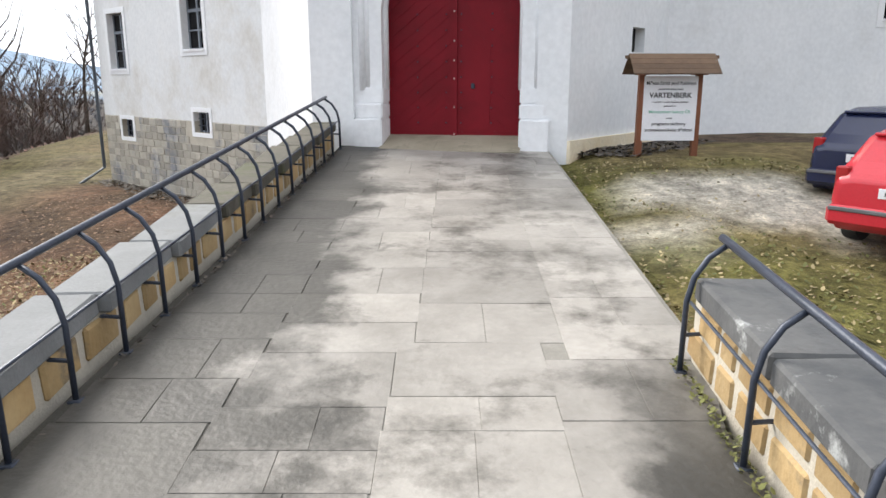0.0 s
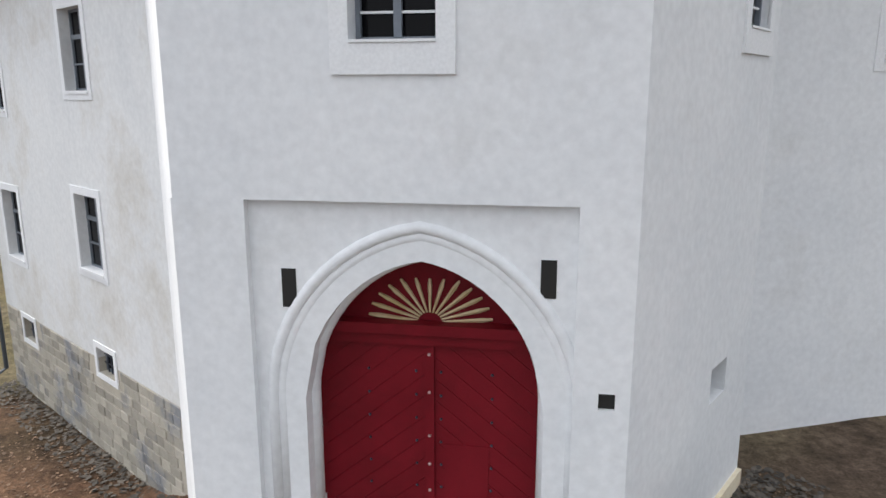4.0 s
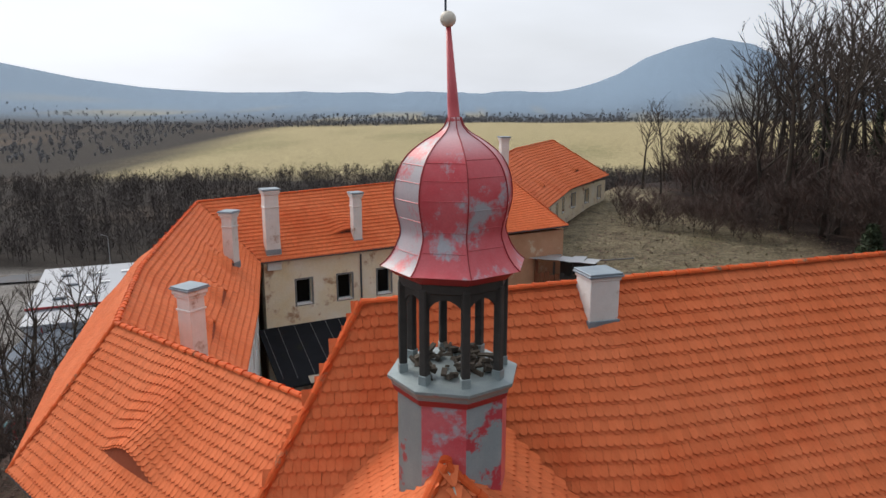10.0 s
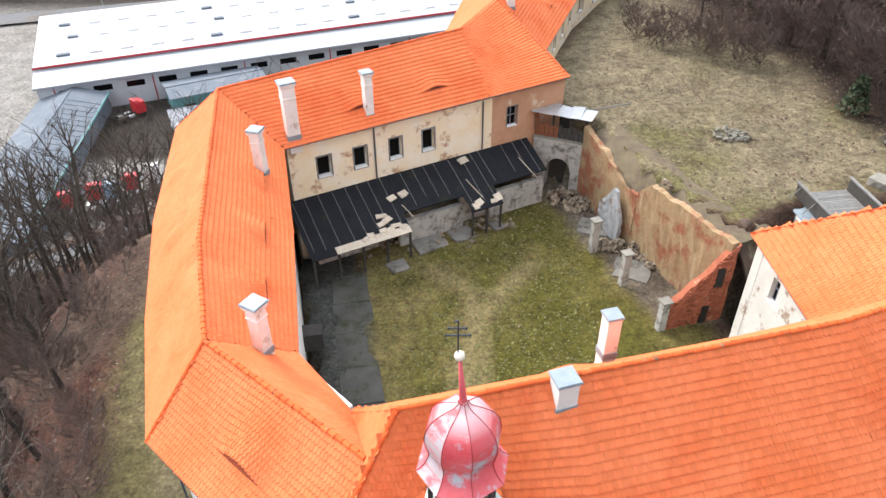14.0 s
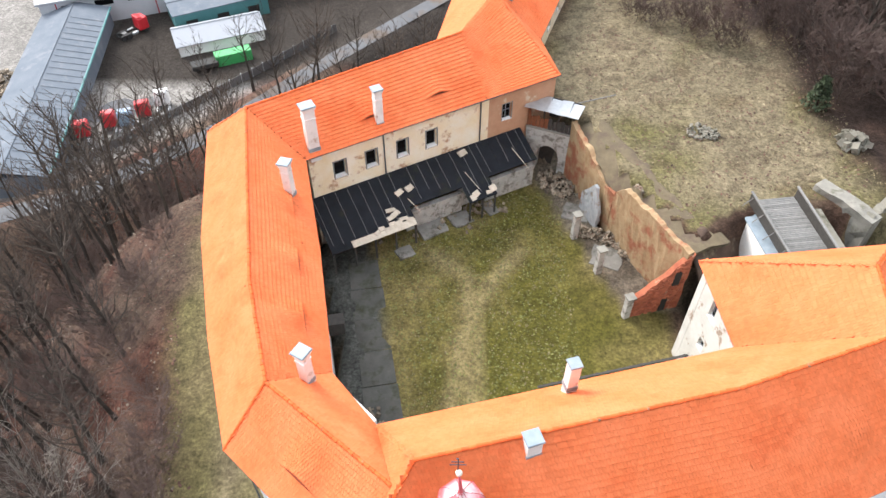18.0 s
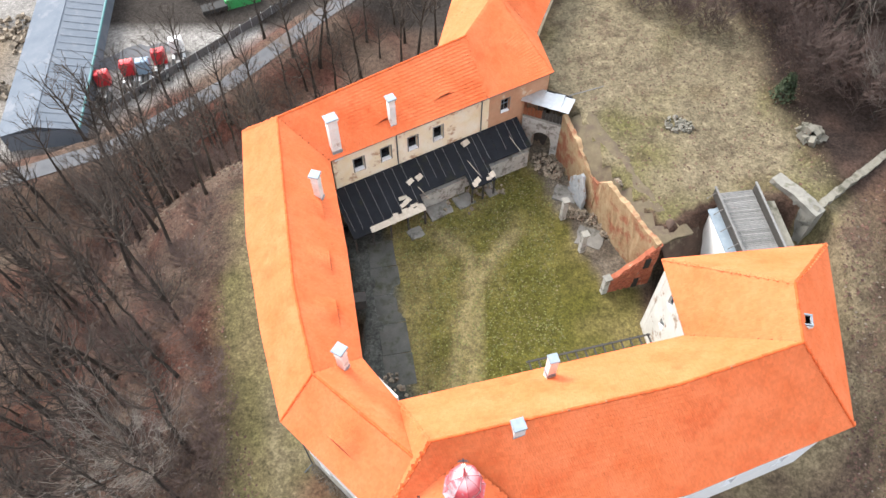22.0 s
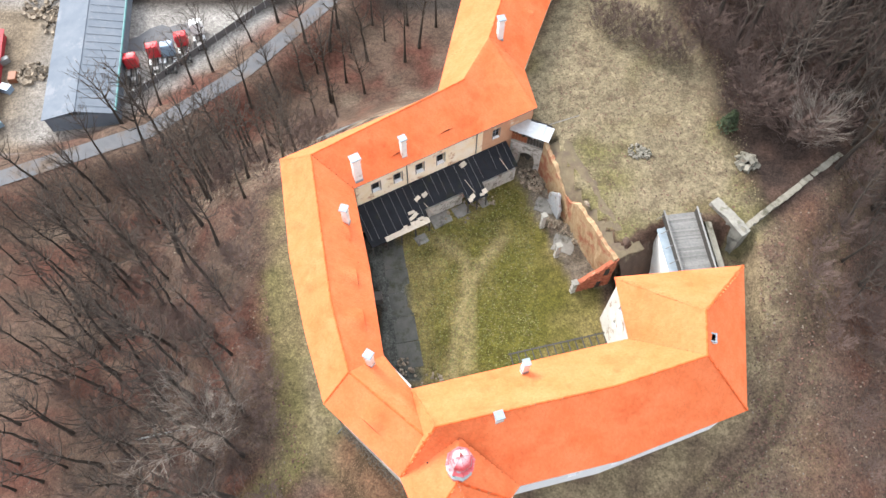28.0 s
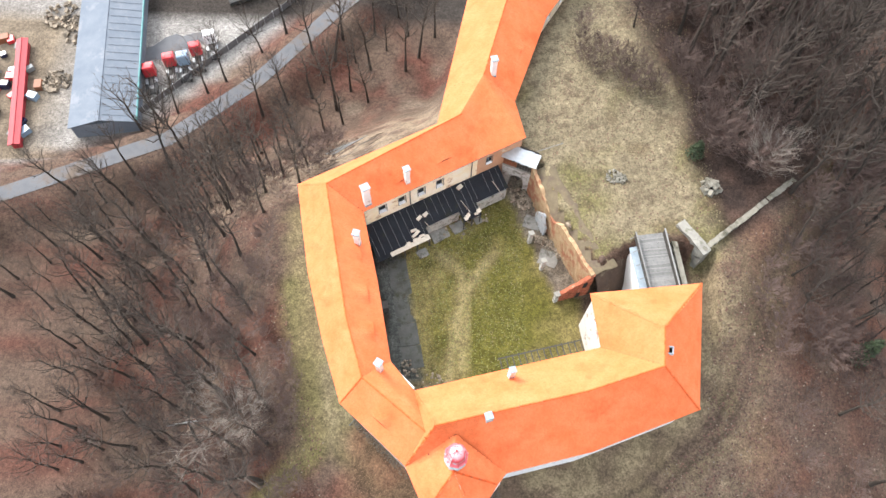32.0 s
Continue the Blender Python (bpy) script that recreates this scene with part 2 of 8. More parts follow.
M_JOINT = mk("dirty_paving_joint", (0.15, 0.14, 0.118), (0.27, 0.255, 0.225), 1.2, 0.85, 0.3)
M_PAD = mk("mossy_dark_concrete", (0.045, 0.045, 0.040), (0.085, 0.084, 0.075), 0.9, 0.9, 0.5, spots=(0.030, 0.034, 0.016), spot_scale=0.8, spot_lim=(0.5, 0.65))
M_MOSSWALL = mk("mossy_grey_masonry", (0.145, 0.138, 0.112), (0.23, 0.215, 0.178), 0.9, 0.95, 0.6, fine=9, spots=(0.065, 0.062, 0.042), spot_scale=0.6, spot_lim=(0.5, 0.64), bump_dist=0.08)
# twig colour lifted to grey-blue, with the haze of distance painted in
M_HAZETWIG = mk("distant_twig", (0.115, 0.118, 0.13), (0.165, 0.165, 0.175), 0.02, 0.95, 0.0)
M_DARKWOODS = mk("dark_distant_twig", (0.034, 0.027, 0.025), (0.075, 0.062, 0.058), 0.03, 0.95, 0.0)
M_BRICK = mk("red_brick_ruin", (0.24, 0.062, 0.034), (0.36, 0.12, 0.062), 2.0, 0.95, 0.5, fine=14, spots=(0.50, 0.42, 0.30), spot_scale=0.7, spot_lim=(0.60, 0.66), per="object", var=0.25)
M_RUIN = mk("ruined_rubble_wall", (0.25, 0.155, 0.078), (0.38, 0.28, 0.165), 0.9, 0.95, 0.6, fine=9, spots=(0.25, 0.095, 0.05), spot_scale=0.5, spot_lim=(0.50, 0.60), bump_dist=0.08)
M_PLASTERGREY = mk("grey_blue_plaster", (0.26, 0.28, 0.30), (0.38, 0.40, 0.41), 1.2, 0.9, 0.4, spots=(0.22, 0.15, 0.10), spot_scale=0.9, spot_lim=(0.56, 0.64))
M_FLOORSLAB = mk("worn_concrete_slab", (0.13, 0.125, 0.112), (0.22, 0.21, 0.19), 1.4, 0.9, 0.5, fine=14, spots=(0.065, 0.06, 0.045), spot_scale=0.9, spot_lim=(0.52, 0.66))
M_RUINSTONE = mk("ochre_ruin_stone", (0.30, 0.185, 0.085), (0.42, 0.28, 0.15), 1.0, 0.95, 0.5, fine=12, spots=(0.30, 0.10, 0.05), spot_scale=0.5, spot_lim=(0.52, 0.60), per="object", var=0.3)
M_RUBBLE = mk("mixed_rubble", (0.12, 0.092, 0.066), (0.30, 0.25, 0.19), 3.0, 0.95, 0.5, per="island", var=0.45)
M_TAR = mk("black_tar_paper", (0.007, 0.008, 0.011), (0.015, 0.017, 0.022), 1.0, 0.7, 0.3, fine=20, spots=(0.022, 0.024, 0.016), spot_scale=0.7, spot_lim=(0.56, 0.7), spec=0.15)
M_TARSEAM = mk("pale_seam_strip", (0.10, 0.10, 0.105), (0.20, 0.20, 0.20), 3.0, 0.7, 0.1)
M_PALE = mk("pale_broken_board", (0.42, 0.36, 0.28), (0.58, 0.52, 0.43), 3.0, 0.8, 0.2, per="object", var=0.15)
M_WASHED = mk("stained_whitewash", (0.33, 0.33, 0.31), (0.46, 0.45, 0.42), 1.6, 0.95, 0.6, fine=9, spots=(0.15, 0.14, 0.12), spot_scale=1.3, spot_lim=(0.50, 0.62), bump_dist=0.06)
M_TIN = mk("pale_corrugated_tin", (0.38, 0.40, 0.42), (0.50, 0.52, 0.54), 2.0, 0.45, 0.1, metal=0.5)
M_BARK = mk("grey_brown_bark", (0.026, 0.020, 0.016), (0.050, 0.040, 0.031), 1.5, 0.95, 0.4, per="object", var=0.3)
M_TWIG = mk("brown_grey_twig", (0.042, 0.032, 0.026), (0.080, 0.062, 0.050), 1.0, 0.95, 0.1, per="object", var=0.3)
M_PALETWIG = mk("pale_bare_twig", (0.15, 0.127, 0.108), (0.22, 0.19, 0.165), 1.0, 0.95, 0.1, per="object", var=0.15)
M_TWIG_RED = mk("reddish_bush_twig", (0.068, 0.044, 0.037), (0.115, 0.080, 0.069), 1.0, 0.95, 0.1, per="object", var=0.3)
M_GREEN = mk("dark_evergreen_leaf", (0.020, 0.032, 0.014), (0.042, 0.062, 0.026), 1.0, 0.8, 0.1, per="island", var=0.4)
M_ASPHALT = mk("grey_asphalt", (0.070, 0.073, 0.082), (0.115, 0.118, 0.128), 0.3, 0.85, 0.1, spots=(0.09, 0.066, 0.05), spot_scale=0.15, spot_lim=(0.50, 0.62))
M_HALLROOF = mk("white_sheet_roof", (0.29, 0.31, 0.345), (0.36, 0.38, 0.42), 0.05, 0.5, 0.05)
M_REDTRIM = mk("dark_red_trim", (0.30, 0.02, 0.03), (0.36, 0.03, 0.04), 1.0, 0.6, 0.0)
M_HALLWALL = mk("pale_grey_cladding", (0.40, 0.43, 0.47), (0.48, 0.51, 0.55), 0.3, 0.6, 0.05)
M_SLATE = mk("grey_corrugated_roof", (0.115, 0.138, 0.17), (0.16, 0.18, 0.21), 0.3, 0.88, 0.1, spots=(0.19, 0.205, 0.23), spot_scale=0.2, spot_lim=(0.55, 0.65), spec=0.15)
M_TEAL = mk("teal_green_fence", (0.05, 0.16, 0.17), (0.07, 0.21, 0.22), 0.5, 0.6, 0.0)
M_SKIP = mk("bright_green_paint", (0.04, 0.30, 0.09), (0.06, 0.36, 0.12), 1.0, 0.5, 0.05)
M_CARRED = mk("red_car_paint", (0.52, 0.022, 0.035), (0.56, 0.03, 0.045), 1.0, 0.22, 0.0, spec=0.6)
M_CARBLUE = mk("navy_car_paint", (0.010, 0.014, 0.045), (0.014, 0.02, 0.06), 1.0, 0.2, 0.0, spec=0.6)
M_TRUCKRED = mk("red_truck_paint", (0.50, 0.02, 0.03), (0.56, 0.03, 0.04), 1.0, 0.35, 0.0)
M_TRUCKWHITE = mk("white_truck_paint", (0.78, 0.79, 0.80), (0.84, 0.84, 0.84), 1.0, 0.35, 0.0)
M_TRUCKBLUE = mk("pale_blue_truck_paint", (0.20, 0.28, 0.38), (0.25, 0.34, 0.44), 1.0, 0.35, 0.0)
M_TYRE = mk("black_rubber", (0.015, 0.015, 0.016), (0.028, 0.028, 0.028), 4.0, 0.8, 0.1)
M_GREYPLASTIC = mk("grey_plastic", (0.10, 0.10, 0.105), (0.14, 0.14, 0.145), 3.0, 0.5, 0.05)
M_LAMP = mk("red_lamp_plastic", (0.30, 0.01, 0.012), (0.36, 0.02, 0.02), 3.0, 0.2, 0.0)
M_PLATE = mk("white_plate", (0.70, 0.71, 0.72), (0.76, 0.77, 0.78), 3.0, 0.4, 0.0)
M_INK = mk("black_ink", (0.02, 0.02, 0.022), (0.03, 0.03, 0.032), 3.0, 0.6, 0.0)
M_INKGREEN = mk("faded_green_ink", (0.16, 0.42, 0.30), (0.20, 0.48, 0.36), 3.0, 0.6, 0.0)
M_SIGN = mk("white_sign_panel", (0.76, 0.77, 0.80), (0.82, 0.83, 0.85), 2.0, 0.5, 0.02)
M_WHITEBALL = mk("off_white_ball", (0.66, 0.60, 0.50), (0.74, 0.68, 0.58), 2.0, 0.5, 0.05)
M_LEAFPATCH = mk("nest_debris", (0.05, 0.04, 0.03), (0.10, 0.08, 0.06), 6.0, 0.95, 0.5)
M_CHIM = mk("white_chimney_plaster", (0.62, 0.62, 0.60), (0.74, 0.74, 0.73), 1.5, 0.9, 0.2, spots=(0.36, 0.27, 0.21), spot_scale=0.8, spot_lim=(0.62, 0.70))

M_THRESHOLD = mk("worn_yellow_sandstone", (0.23, 0.20, 0.145), (0.33, 0.29, 0.22), 1.2, 0.8, 0.3, spots=(0.16, 0.14, 0.10), spot_scale=1.5, spot_lim=(0.55, 0.7))
M_PIER = mk("grey_rendered_block", (0.17, 0.163, 0.145), (0.26, 0.25, 0.22), 1.0, 0.92, 0.4, fine=12, spots=(0.10, 0.098, 0.07), spot_scale=0.8, spot_lim=(0.52, 0.66))
M_COPE_BROWN = mk("brown_mossy_coping", (0.068, 0.064, 0.048), (0.125, 0.112, 0.088), 1.6, 0.92, 0.5, fine=14, spots=(0.075, 0.08, 0.04), spot_scale=1.4, spot_lim=(0.54, 0.66))
M_SPIRE = mk("red_spire_paint", (0.52, 0.07, 0.085), (0.62, 0.12, 0.135), 1.5, 0.4, 0.05)
M_FLAKE = mk("flaking_white_plaster", (0.44, 0.43, 0.40), (0.56, 0.55, 0.52), 0.7, 0.93, 0.35, fine=14, spots=(0.27, 0.20, 0.15), spot_scale=0.55, spot_lim=(0.555, 0.61), bump_dist=0.04)
M_EARTH = mk("bare_brown_earth", (0.045, 0.027, 0.020), (0.085, 0.054, 0.038), 0.8, 0.95, 0.6, fine=7, spots=(0.16, 0.135, 0.09), spot_scale=0.7, spot_lim=(0.55, 0.68), bump_dist=0.08)
M_TURF = mk("worn_terrace_turf", (0.085, 0.066, 0.040), (0.140, 0.112, 0.068), 0.9, 0.95, 0.5, fine=14, spots=(0.085, 0.060, 0.044), spot_scale=0.8, spot_lim=(0.50, 0.64), bump_dist=0.05)
M_STRAWBLADE = mk("dry_grass_blade", (0.20, 0.155, 0.075), (0.32, 0.26, 0.14), 2.0, 0.9, 0.0, per="island", var=0.45)
M_MOSSBLADE = mk("mossy_grass_blade", (0.09, 0.10, 0.028), (0.15, 0.15, 0.05), 2.0, 0.9, 0.0, per="island", var=0.4)
M_DEADLEAF = mk("dead_brown_leaf", (0.12, 0.07, 0.04), (0.20, 0.125, 0.075), 3.0, 0.85, 0.0, per="island", var=0.5)
M_LITTER = mk("wet_brown_leaf_litter", (0.046, 0.026, 0.020), (0.125, 0.062, 0.045), 1.5, 0.9, 0.0, per="island", var=0.55)
M_LITTERPALE = mk("pale_dead_stalk", (0.12, 0.095, 0.074), (0.20, 0.165, 0.13), 1.5, 0.9, 0.0, per="island", var=0.4)
M_TUFT = mk("dull_dry_tuft", (0.115, 0.092, 0.050), (0.20, 0.165, 0.098), 2.0, 0.9, 0.0, per="island", var=0.3)
M_SLATECHIP = mk("dark_slate_chip", (0.055, 0.048, 0.04), (0.12, 0.10, 0.08), 3.0, 0.85, 0.3, per="island", var=0.5)


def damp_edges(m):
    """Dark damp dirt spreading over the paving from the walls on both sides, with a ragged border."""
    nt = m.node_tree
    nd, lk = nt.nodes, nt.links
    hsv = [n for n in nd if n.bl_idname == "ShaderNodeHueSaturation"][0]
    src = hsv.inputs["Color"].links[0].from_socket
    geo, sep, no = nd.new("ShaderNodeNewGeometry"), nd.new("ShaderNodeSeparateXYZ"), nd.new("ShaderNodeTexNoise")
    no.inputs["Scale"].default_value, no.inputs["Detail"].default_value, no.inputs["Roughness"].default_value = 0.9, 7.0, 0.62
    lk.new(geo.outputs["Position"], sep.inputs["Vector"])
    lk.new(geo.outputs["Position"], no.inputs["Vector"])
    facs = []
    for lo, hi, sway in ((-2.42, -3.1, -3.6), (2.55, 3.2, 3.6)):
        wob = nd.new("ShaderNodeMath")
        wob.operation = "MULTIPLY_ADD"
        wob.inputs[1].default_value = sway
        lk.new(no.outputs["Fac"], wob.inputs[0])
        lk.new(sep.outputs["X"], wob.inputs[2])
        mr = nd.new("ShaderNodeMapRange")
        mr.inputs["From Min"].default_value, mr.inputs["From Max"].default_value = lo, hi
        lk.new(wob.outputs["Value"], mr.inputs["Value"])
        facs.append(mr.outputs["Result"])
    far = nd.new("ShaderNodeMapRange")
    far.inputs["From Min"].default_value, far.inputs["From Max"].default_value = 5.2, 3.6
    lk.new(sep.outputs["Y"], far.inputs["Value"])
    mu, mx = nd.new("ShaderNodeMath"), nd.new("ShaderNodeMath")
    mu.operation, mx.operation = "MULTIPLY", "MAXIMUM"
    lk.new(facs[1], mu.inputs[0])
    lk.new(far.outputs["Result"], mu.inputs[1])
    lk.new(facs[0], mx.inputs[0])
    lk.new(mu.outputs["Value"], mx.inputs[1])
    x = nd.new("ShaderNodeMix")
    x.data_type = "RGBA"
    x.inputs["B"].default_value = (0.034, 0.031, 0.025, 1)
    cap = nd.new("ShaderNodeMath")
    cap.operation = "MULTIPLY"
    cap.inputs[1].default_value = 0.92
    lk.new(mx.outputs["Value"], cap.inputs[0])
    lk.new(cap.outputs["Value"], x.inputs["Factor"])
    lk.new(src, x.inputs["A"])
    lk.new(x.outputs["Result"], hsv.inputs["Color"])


def sheen_top(m, z0, z1, pale):
    """Paint blended to a pale colour towards the top of the dome, a sky sheen put into the colour."""
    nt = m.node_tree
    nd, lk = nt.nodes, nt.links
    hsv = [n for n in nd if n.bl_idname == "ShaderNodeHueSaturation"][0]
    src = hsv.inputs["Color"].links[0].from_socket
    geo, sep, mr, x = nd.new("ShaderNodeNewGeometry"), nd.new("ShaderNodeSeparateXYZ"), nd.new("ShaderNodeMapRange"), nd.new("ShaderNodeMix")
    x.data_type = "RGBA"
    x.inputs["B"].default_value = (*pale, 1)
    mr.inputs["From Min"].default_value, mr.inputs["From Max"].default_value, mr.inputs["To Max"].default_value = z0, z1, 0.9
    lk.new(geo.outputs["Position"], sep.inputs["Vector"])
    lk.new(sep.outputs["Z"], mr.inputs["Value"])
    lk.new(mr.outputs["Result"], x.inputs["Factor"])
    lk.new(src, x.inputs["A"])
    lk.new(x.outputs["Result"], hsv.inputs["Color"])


# pale pink sheen of the sky painted into the upper dome
sheen_top(M_COPPER, 18.9, 19.3, (0.70, 0.50, 0.52))
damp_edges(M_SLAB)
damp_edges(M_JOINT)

M_GLASS = bpy.data.materials.new("dark_window_glass")
M_GLASS.use_nodes = True
g_b = M_GLASS.node_tree.nodes["Principled BSDF"]
g_b.inputs["Base Color"].default_value = (0.005, 0.005, 0.006, 1)
g_b.inputs["Roughness"].default_value = 0.06
g_b.inputs["Specular IOR Level"].default_value = 0.12

# ground: cover colours, and the far hills' haze tint, are kept as a colour attribute of the sheet, grain comes from
# noise
M_GROUND = bpy.data.materials.new("mixed_ground_cover")
M_GROUND.use_nodes = True
gn, gl = M_GROUND.node_tree.nodes, M_GROUND.node_tree.links
g_geo, g_att = gn.new("ShaderNodeNewGeometry"), gn.new("ShaderNodeVertexColor")
g_att.layer_name = "cover"
g_hsv = gn.new("ShaderNodeHueSaturation")
g_prev = None
for g_scale, g_lo, g_hi in ((0.25, 0.70, 1.30), (1.4, 0.55, 1.45), (4.0, 0.50, 1.50), (22.0, 0.62, 1.38)):
    g_n, g_m = gn.new("ShaderNodeTexNoise"), gn.new("ShaderNodeMapRange")
    g_n.inputs["Scale"].default_value, g_n.inputs["Detail"].default_value, g_n.inputs["Roughness"].default_value = g_scale, 7.0, 0.7
    g_m.inputs["From Min"].default_value, g_m.inputs["From Max"].default_value = 0.3, 0.7
    g_m.inputs["To Min"].default_value, g_m.inputs["To Max"].default_value = g_lo, g_hi
    gl.new(g_geo.outputs["Position"], g_n.inputs["Vector"])
    gl.new(g_n.outputs["Fac"], g_m.inputs["Value"])
    g_out = g_m.outputs["Result"]
    if g_prev is not None:
        g_x = gn.new("ShaderNodeMath")
        g_x.operation = "MULTIPLY"
        gl.new(g_prev, g_x.inputs[0])
        gl.new(g_out, g_x.inputs[1])
        g_out = g_x.outputs["Value"]
    g_prev = g_out
gl.new(g_att.outputs["Color"], g_hsv.inputs["Color"])
gl.new(g_prev, g_hsv.inputs["Value"])
gl.new(g_hsv.outputs["Color"], gn["Principled BSDF"].inputs["Base Color"])
gn["Principled BSDF"].inputs["Roughness"].default_value = 0.95
gn["Principled BSDF"].inputs["Specular IOR Level"].default_value = 0.15
g_bump = gn.new("ShaderNodeBump")
g_bump.inputs["Strength"].default_value, g_bump.inputs["Distance"].default_value = 0.6, 0.08
gl.new(g_prev, g_bump.inputs["Height"])
gl.new(g_bump.outputs["Normal"], gn["Principled BSDF"].inputs["Normal"])

# ---- builders ----
def mesh_of(name, bm, material):
    me = bpy.data.meshes.new(name)
    bm.to_mesh(me)
    bm.free()
    me.materials.append(material)
    return me


def part(name, bm, material, parent=None, label="", smooth=False):
    """One mesh object, under a thing or a part; its place is given in the world."""
    me = mesh_of(name, bm, material)
    if smooth:
        me.polygons.foreach_set("use_smooth", [True] * len(me.polygons))
    ob = new(name, me)
    ob.parent = parent
    return tagged(ob, label)


def raw(name, verts, faces, material, parent=None, label="", smooth=False):
    me = bpy.data.meshes.new(name)
    me.from_pydata([tuple(v) for v in verts], [], faces)
    me.materials.append(material)
    if smooth:
        me.polygons.foreach_set("use_smooth", [True] * len(me.polygons))
    ob = new(name, me)
    ob.parent = parent
    return tagged(ob, label)


def thing(name, label, category, group="", kind=""):
    return tagged(new(name), label, category, group, kind)


def box(bm, centre, size, turn=0.0, bevel=0.0, tilt=(0, 0)):
    """A box added to bm, turned by degrees about z and tilted about x and y."""
    m = Matrix.Translation(centre) @ Euler((radians(tilt[0]), radians(tilt[1]), radians(turn))).to_matrix().to_4x4() @ Matrix.Diagonal((*size, 1))
    made = bmesh.ops.create_cube(bm, size=1.0, matrix=m)
    if bevel:
        edges = list({e for v in made["verts"] for e in v.link_edges})
        bmesh.ops.bevel(bm, geom=edges, offset=bevel, segments=1, affect="EDGES", profile=0.5)
    return bm


def boxed(centre, size, turn=0.0, bevel=0.0, tilt=(0, 0)):
    return box(bmesh.new(), centre, size, turn, bevel, tilt)


def prism(bm, outline, z0, z1):
    """A closed upright prism over an outline of (x, y), counter-clockwise."""
    low = [bm.verts.new((x, y, z0)) for x, y in outline]
    top = [bm.verts.new((x, y, z1)) for x, y in outline]
    n = len(outline)
    bm.faces.new(low[::-1])
    bm.faces.new(top)
    for i in range(n):
        bm.faces.new((low[i], low[(i + 1) % n], top[(i + 1) % n], top[i]))
    return bm


def turned(profile, sides, centre, phase=0.0):
    """A body of rotation with few sides from (radius, z) rows; open rows of radius 0 close it."""
    bm = bmesh.new()
    rings = []
    for r, z in profile:
        rings.append([bm.verts.new((centre[0] + r * math.cos(2 * math.pi * (i + phase) / sides), centre[1] + r * math.sin(2 * math.pi * (i + phase) / sides), centre[2] + z)) for i in range(sides)])
    for a, b in zip(rings, rings[1:]):
        for i in range(sides):
            bm.faces.new((a[i], a[(i + 1) % sides], b[(i + 1) % sides], b[i]))
    bm.faces.new(rings[0][::-1])
    bm.faces.new(rings[-1])
    return bm


def tube(bm, points, radius, sides=6):
    """A tube along points; radius: one number or one for each point."""
    pts = [Vector(p) for p in points]
    rad = radius if isinstance(radius, (list, tuple)) else [radius] * len(pts)
    rings = []
    for i, p in enumerate(pts):
        way = (pts[min(i + 1, len(pts) - 1)] - pts[max(i - 1, 0)]).normalized()
        side = way.cross(Vector((0, 0, 1)) if abs(way.z) < 0.9 else Vector((1, 0, 0))).normalized() if i == 0 else (side - side.dot(way) * way).normalized()
        up = side.cross(way)
        rings.append([bm.verts.new(p + rad[i] * (math.cos(2 * math.pi * k / sides) * side + math.sin(2 * math.pi * k / sides) * up)) for k in range(sides)])
    for a, b in zip(rings, rings[1:]):
        for k in range(sides):
            bm.faces.new((a[k], a[(k + 1) % sides], b[(k + 1) % sides], b[k]))
    bm.faces.new(rings[0][::-1])
    bm.faces.new(rings[-1])
    return bm


class Plane:
    """A wall's outer face: u metres from p0 towards p1, z up, d metres out of it. The outside lies to the right of the way."""

    def __init__(self, p0, p1):
        self.p0 = Vector((p0[0], p0[1], 0))
        self.d = Vector((p1[0] - p0[0], p1[1] - p0[1], 0))
        self.length = self.d.length
        self.d.normalize()
        self.n = Vector((self.d.y, -self.d.x, 0))
        self.turn = math.degrees(math.atan2(self.d.y, self.d.x))

    def at(self, u, z, d=0.0):
        return self.p0 + u * self.d + d * self.n + Vector((0, 0, z))


def wall_mesh(pl, z0, z1, thick, holes=(), top=None, u0=0.0, u1=None):
    """A wall with openings through it, as one mesh. holes: (u0, u1, z0, z1). top: height at the far end if it differs."""
    bm = bmesh.new()
    u1 = pl.length if u1 is None else u1
    us = sorted({u0, u1, *(v for h in holes for v in h[:2])})
    zs = sorted({z0, z1, *(v for h in holes for v in h[2:])})
    lift = lambda u, z: z if top is None or z < z1 else z1 + (top - z1) * (u - u0) / (u1 - u0)  # noqa: E731
    cell = {}
    for d in (0.0, -thick):
        for u in us:
            for z in zs:
                cell[d, u, z] = bm.verts.new(pl.at(u, lift(u, z), d))
    open_at = lambda a, b: any(h[0] < a < h[1] and h[2] < b < h[3] for h in holes)  # noqa: E731
    solid = {}
    for i in range(len(us) - 1):
        for k in range(len(zs) - 1):
            solid[i, k] = not open_at((us[i] + us[i + 1]) / 2, (zs[k] + zs[k + 1]) / 2)
    for (i, k), s in solid.items():
        if not s:
            continue
        a, b, c, d = us[i], us[i + 1], zs[k], zs[k + 1]
        bm.faces.new([cell[0.0, u, z] for u, z in ((a, c), (b, c), (b, d), (a, d))])
        bm.faces.new([cell[-thick, u, z] for u, z in ((a, d), (b, d), (b, c), (a, c))])
        for di, dk, e in ((-1, 0, ((a, d), (a, c))), (1, 0, ((b, c), (b, d))), (0, -1, ((a, c), (b, c))), (0, 1, ((b, d), (a, d)))):
            if not solid.get((i + di, k + dk), False):
                (ua, za), (ub, zb) = e
                bm.faces.new((cell[0.0, ua, za], cell[-thick, ua, za], cell[-thick, ub, zb], cell[0.0, ub, zb]))
    bmesh.ops.remove_doubles(bm, verts=bm.verts, dist=1e-5)
    return bm


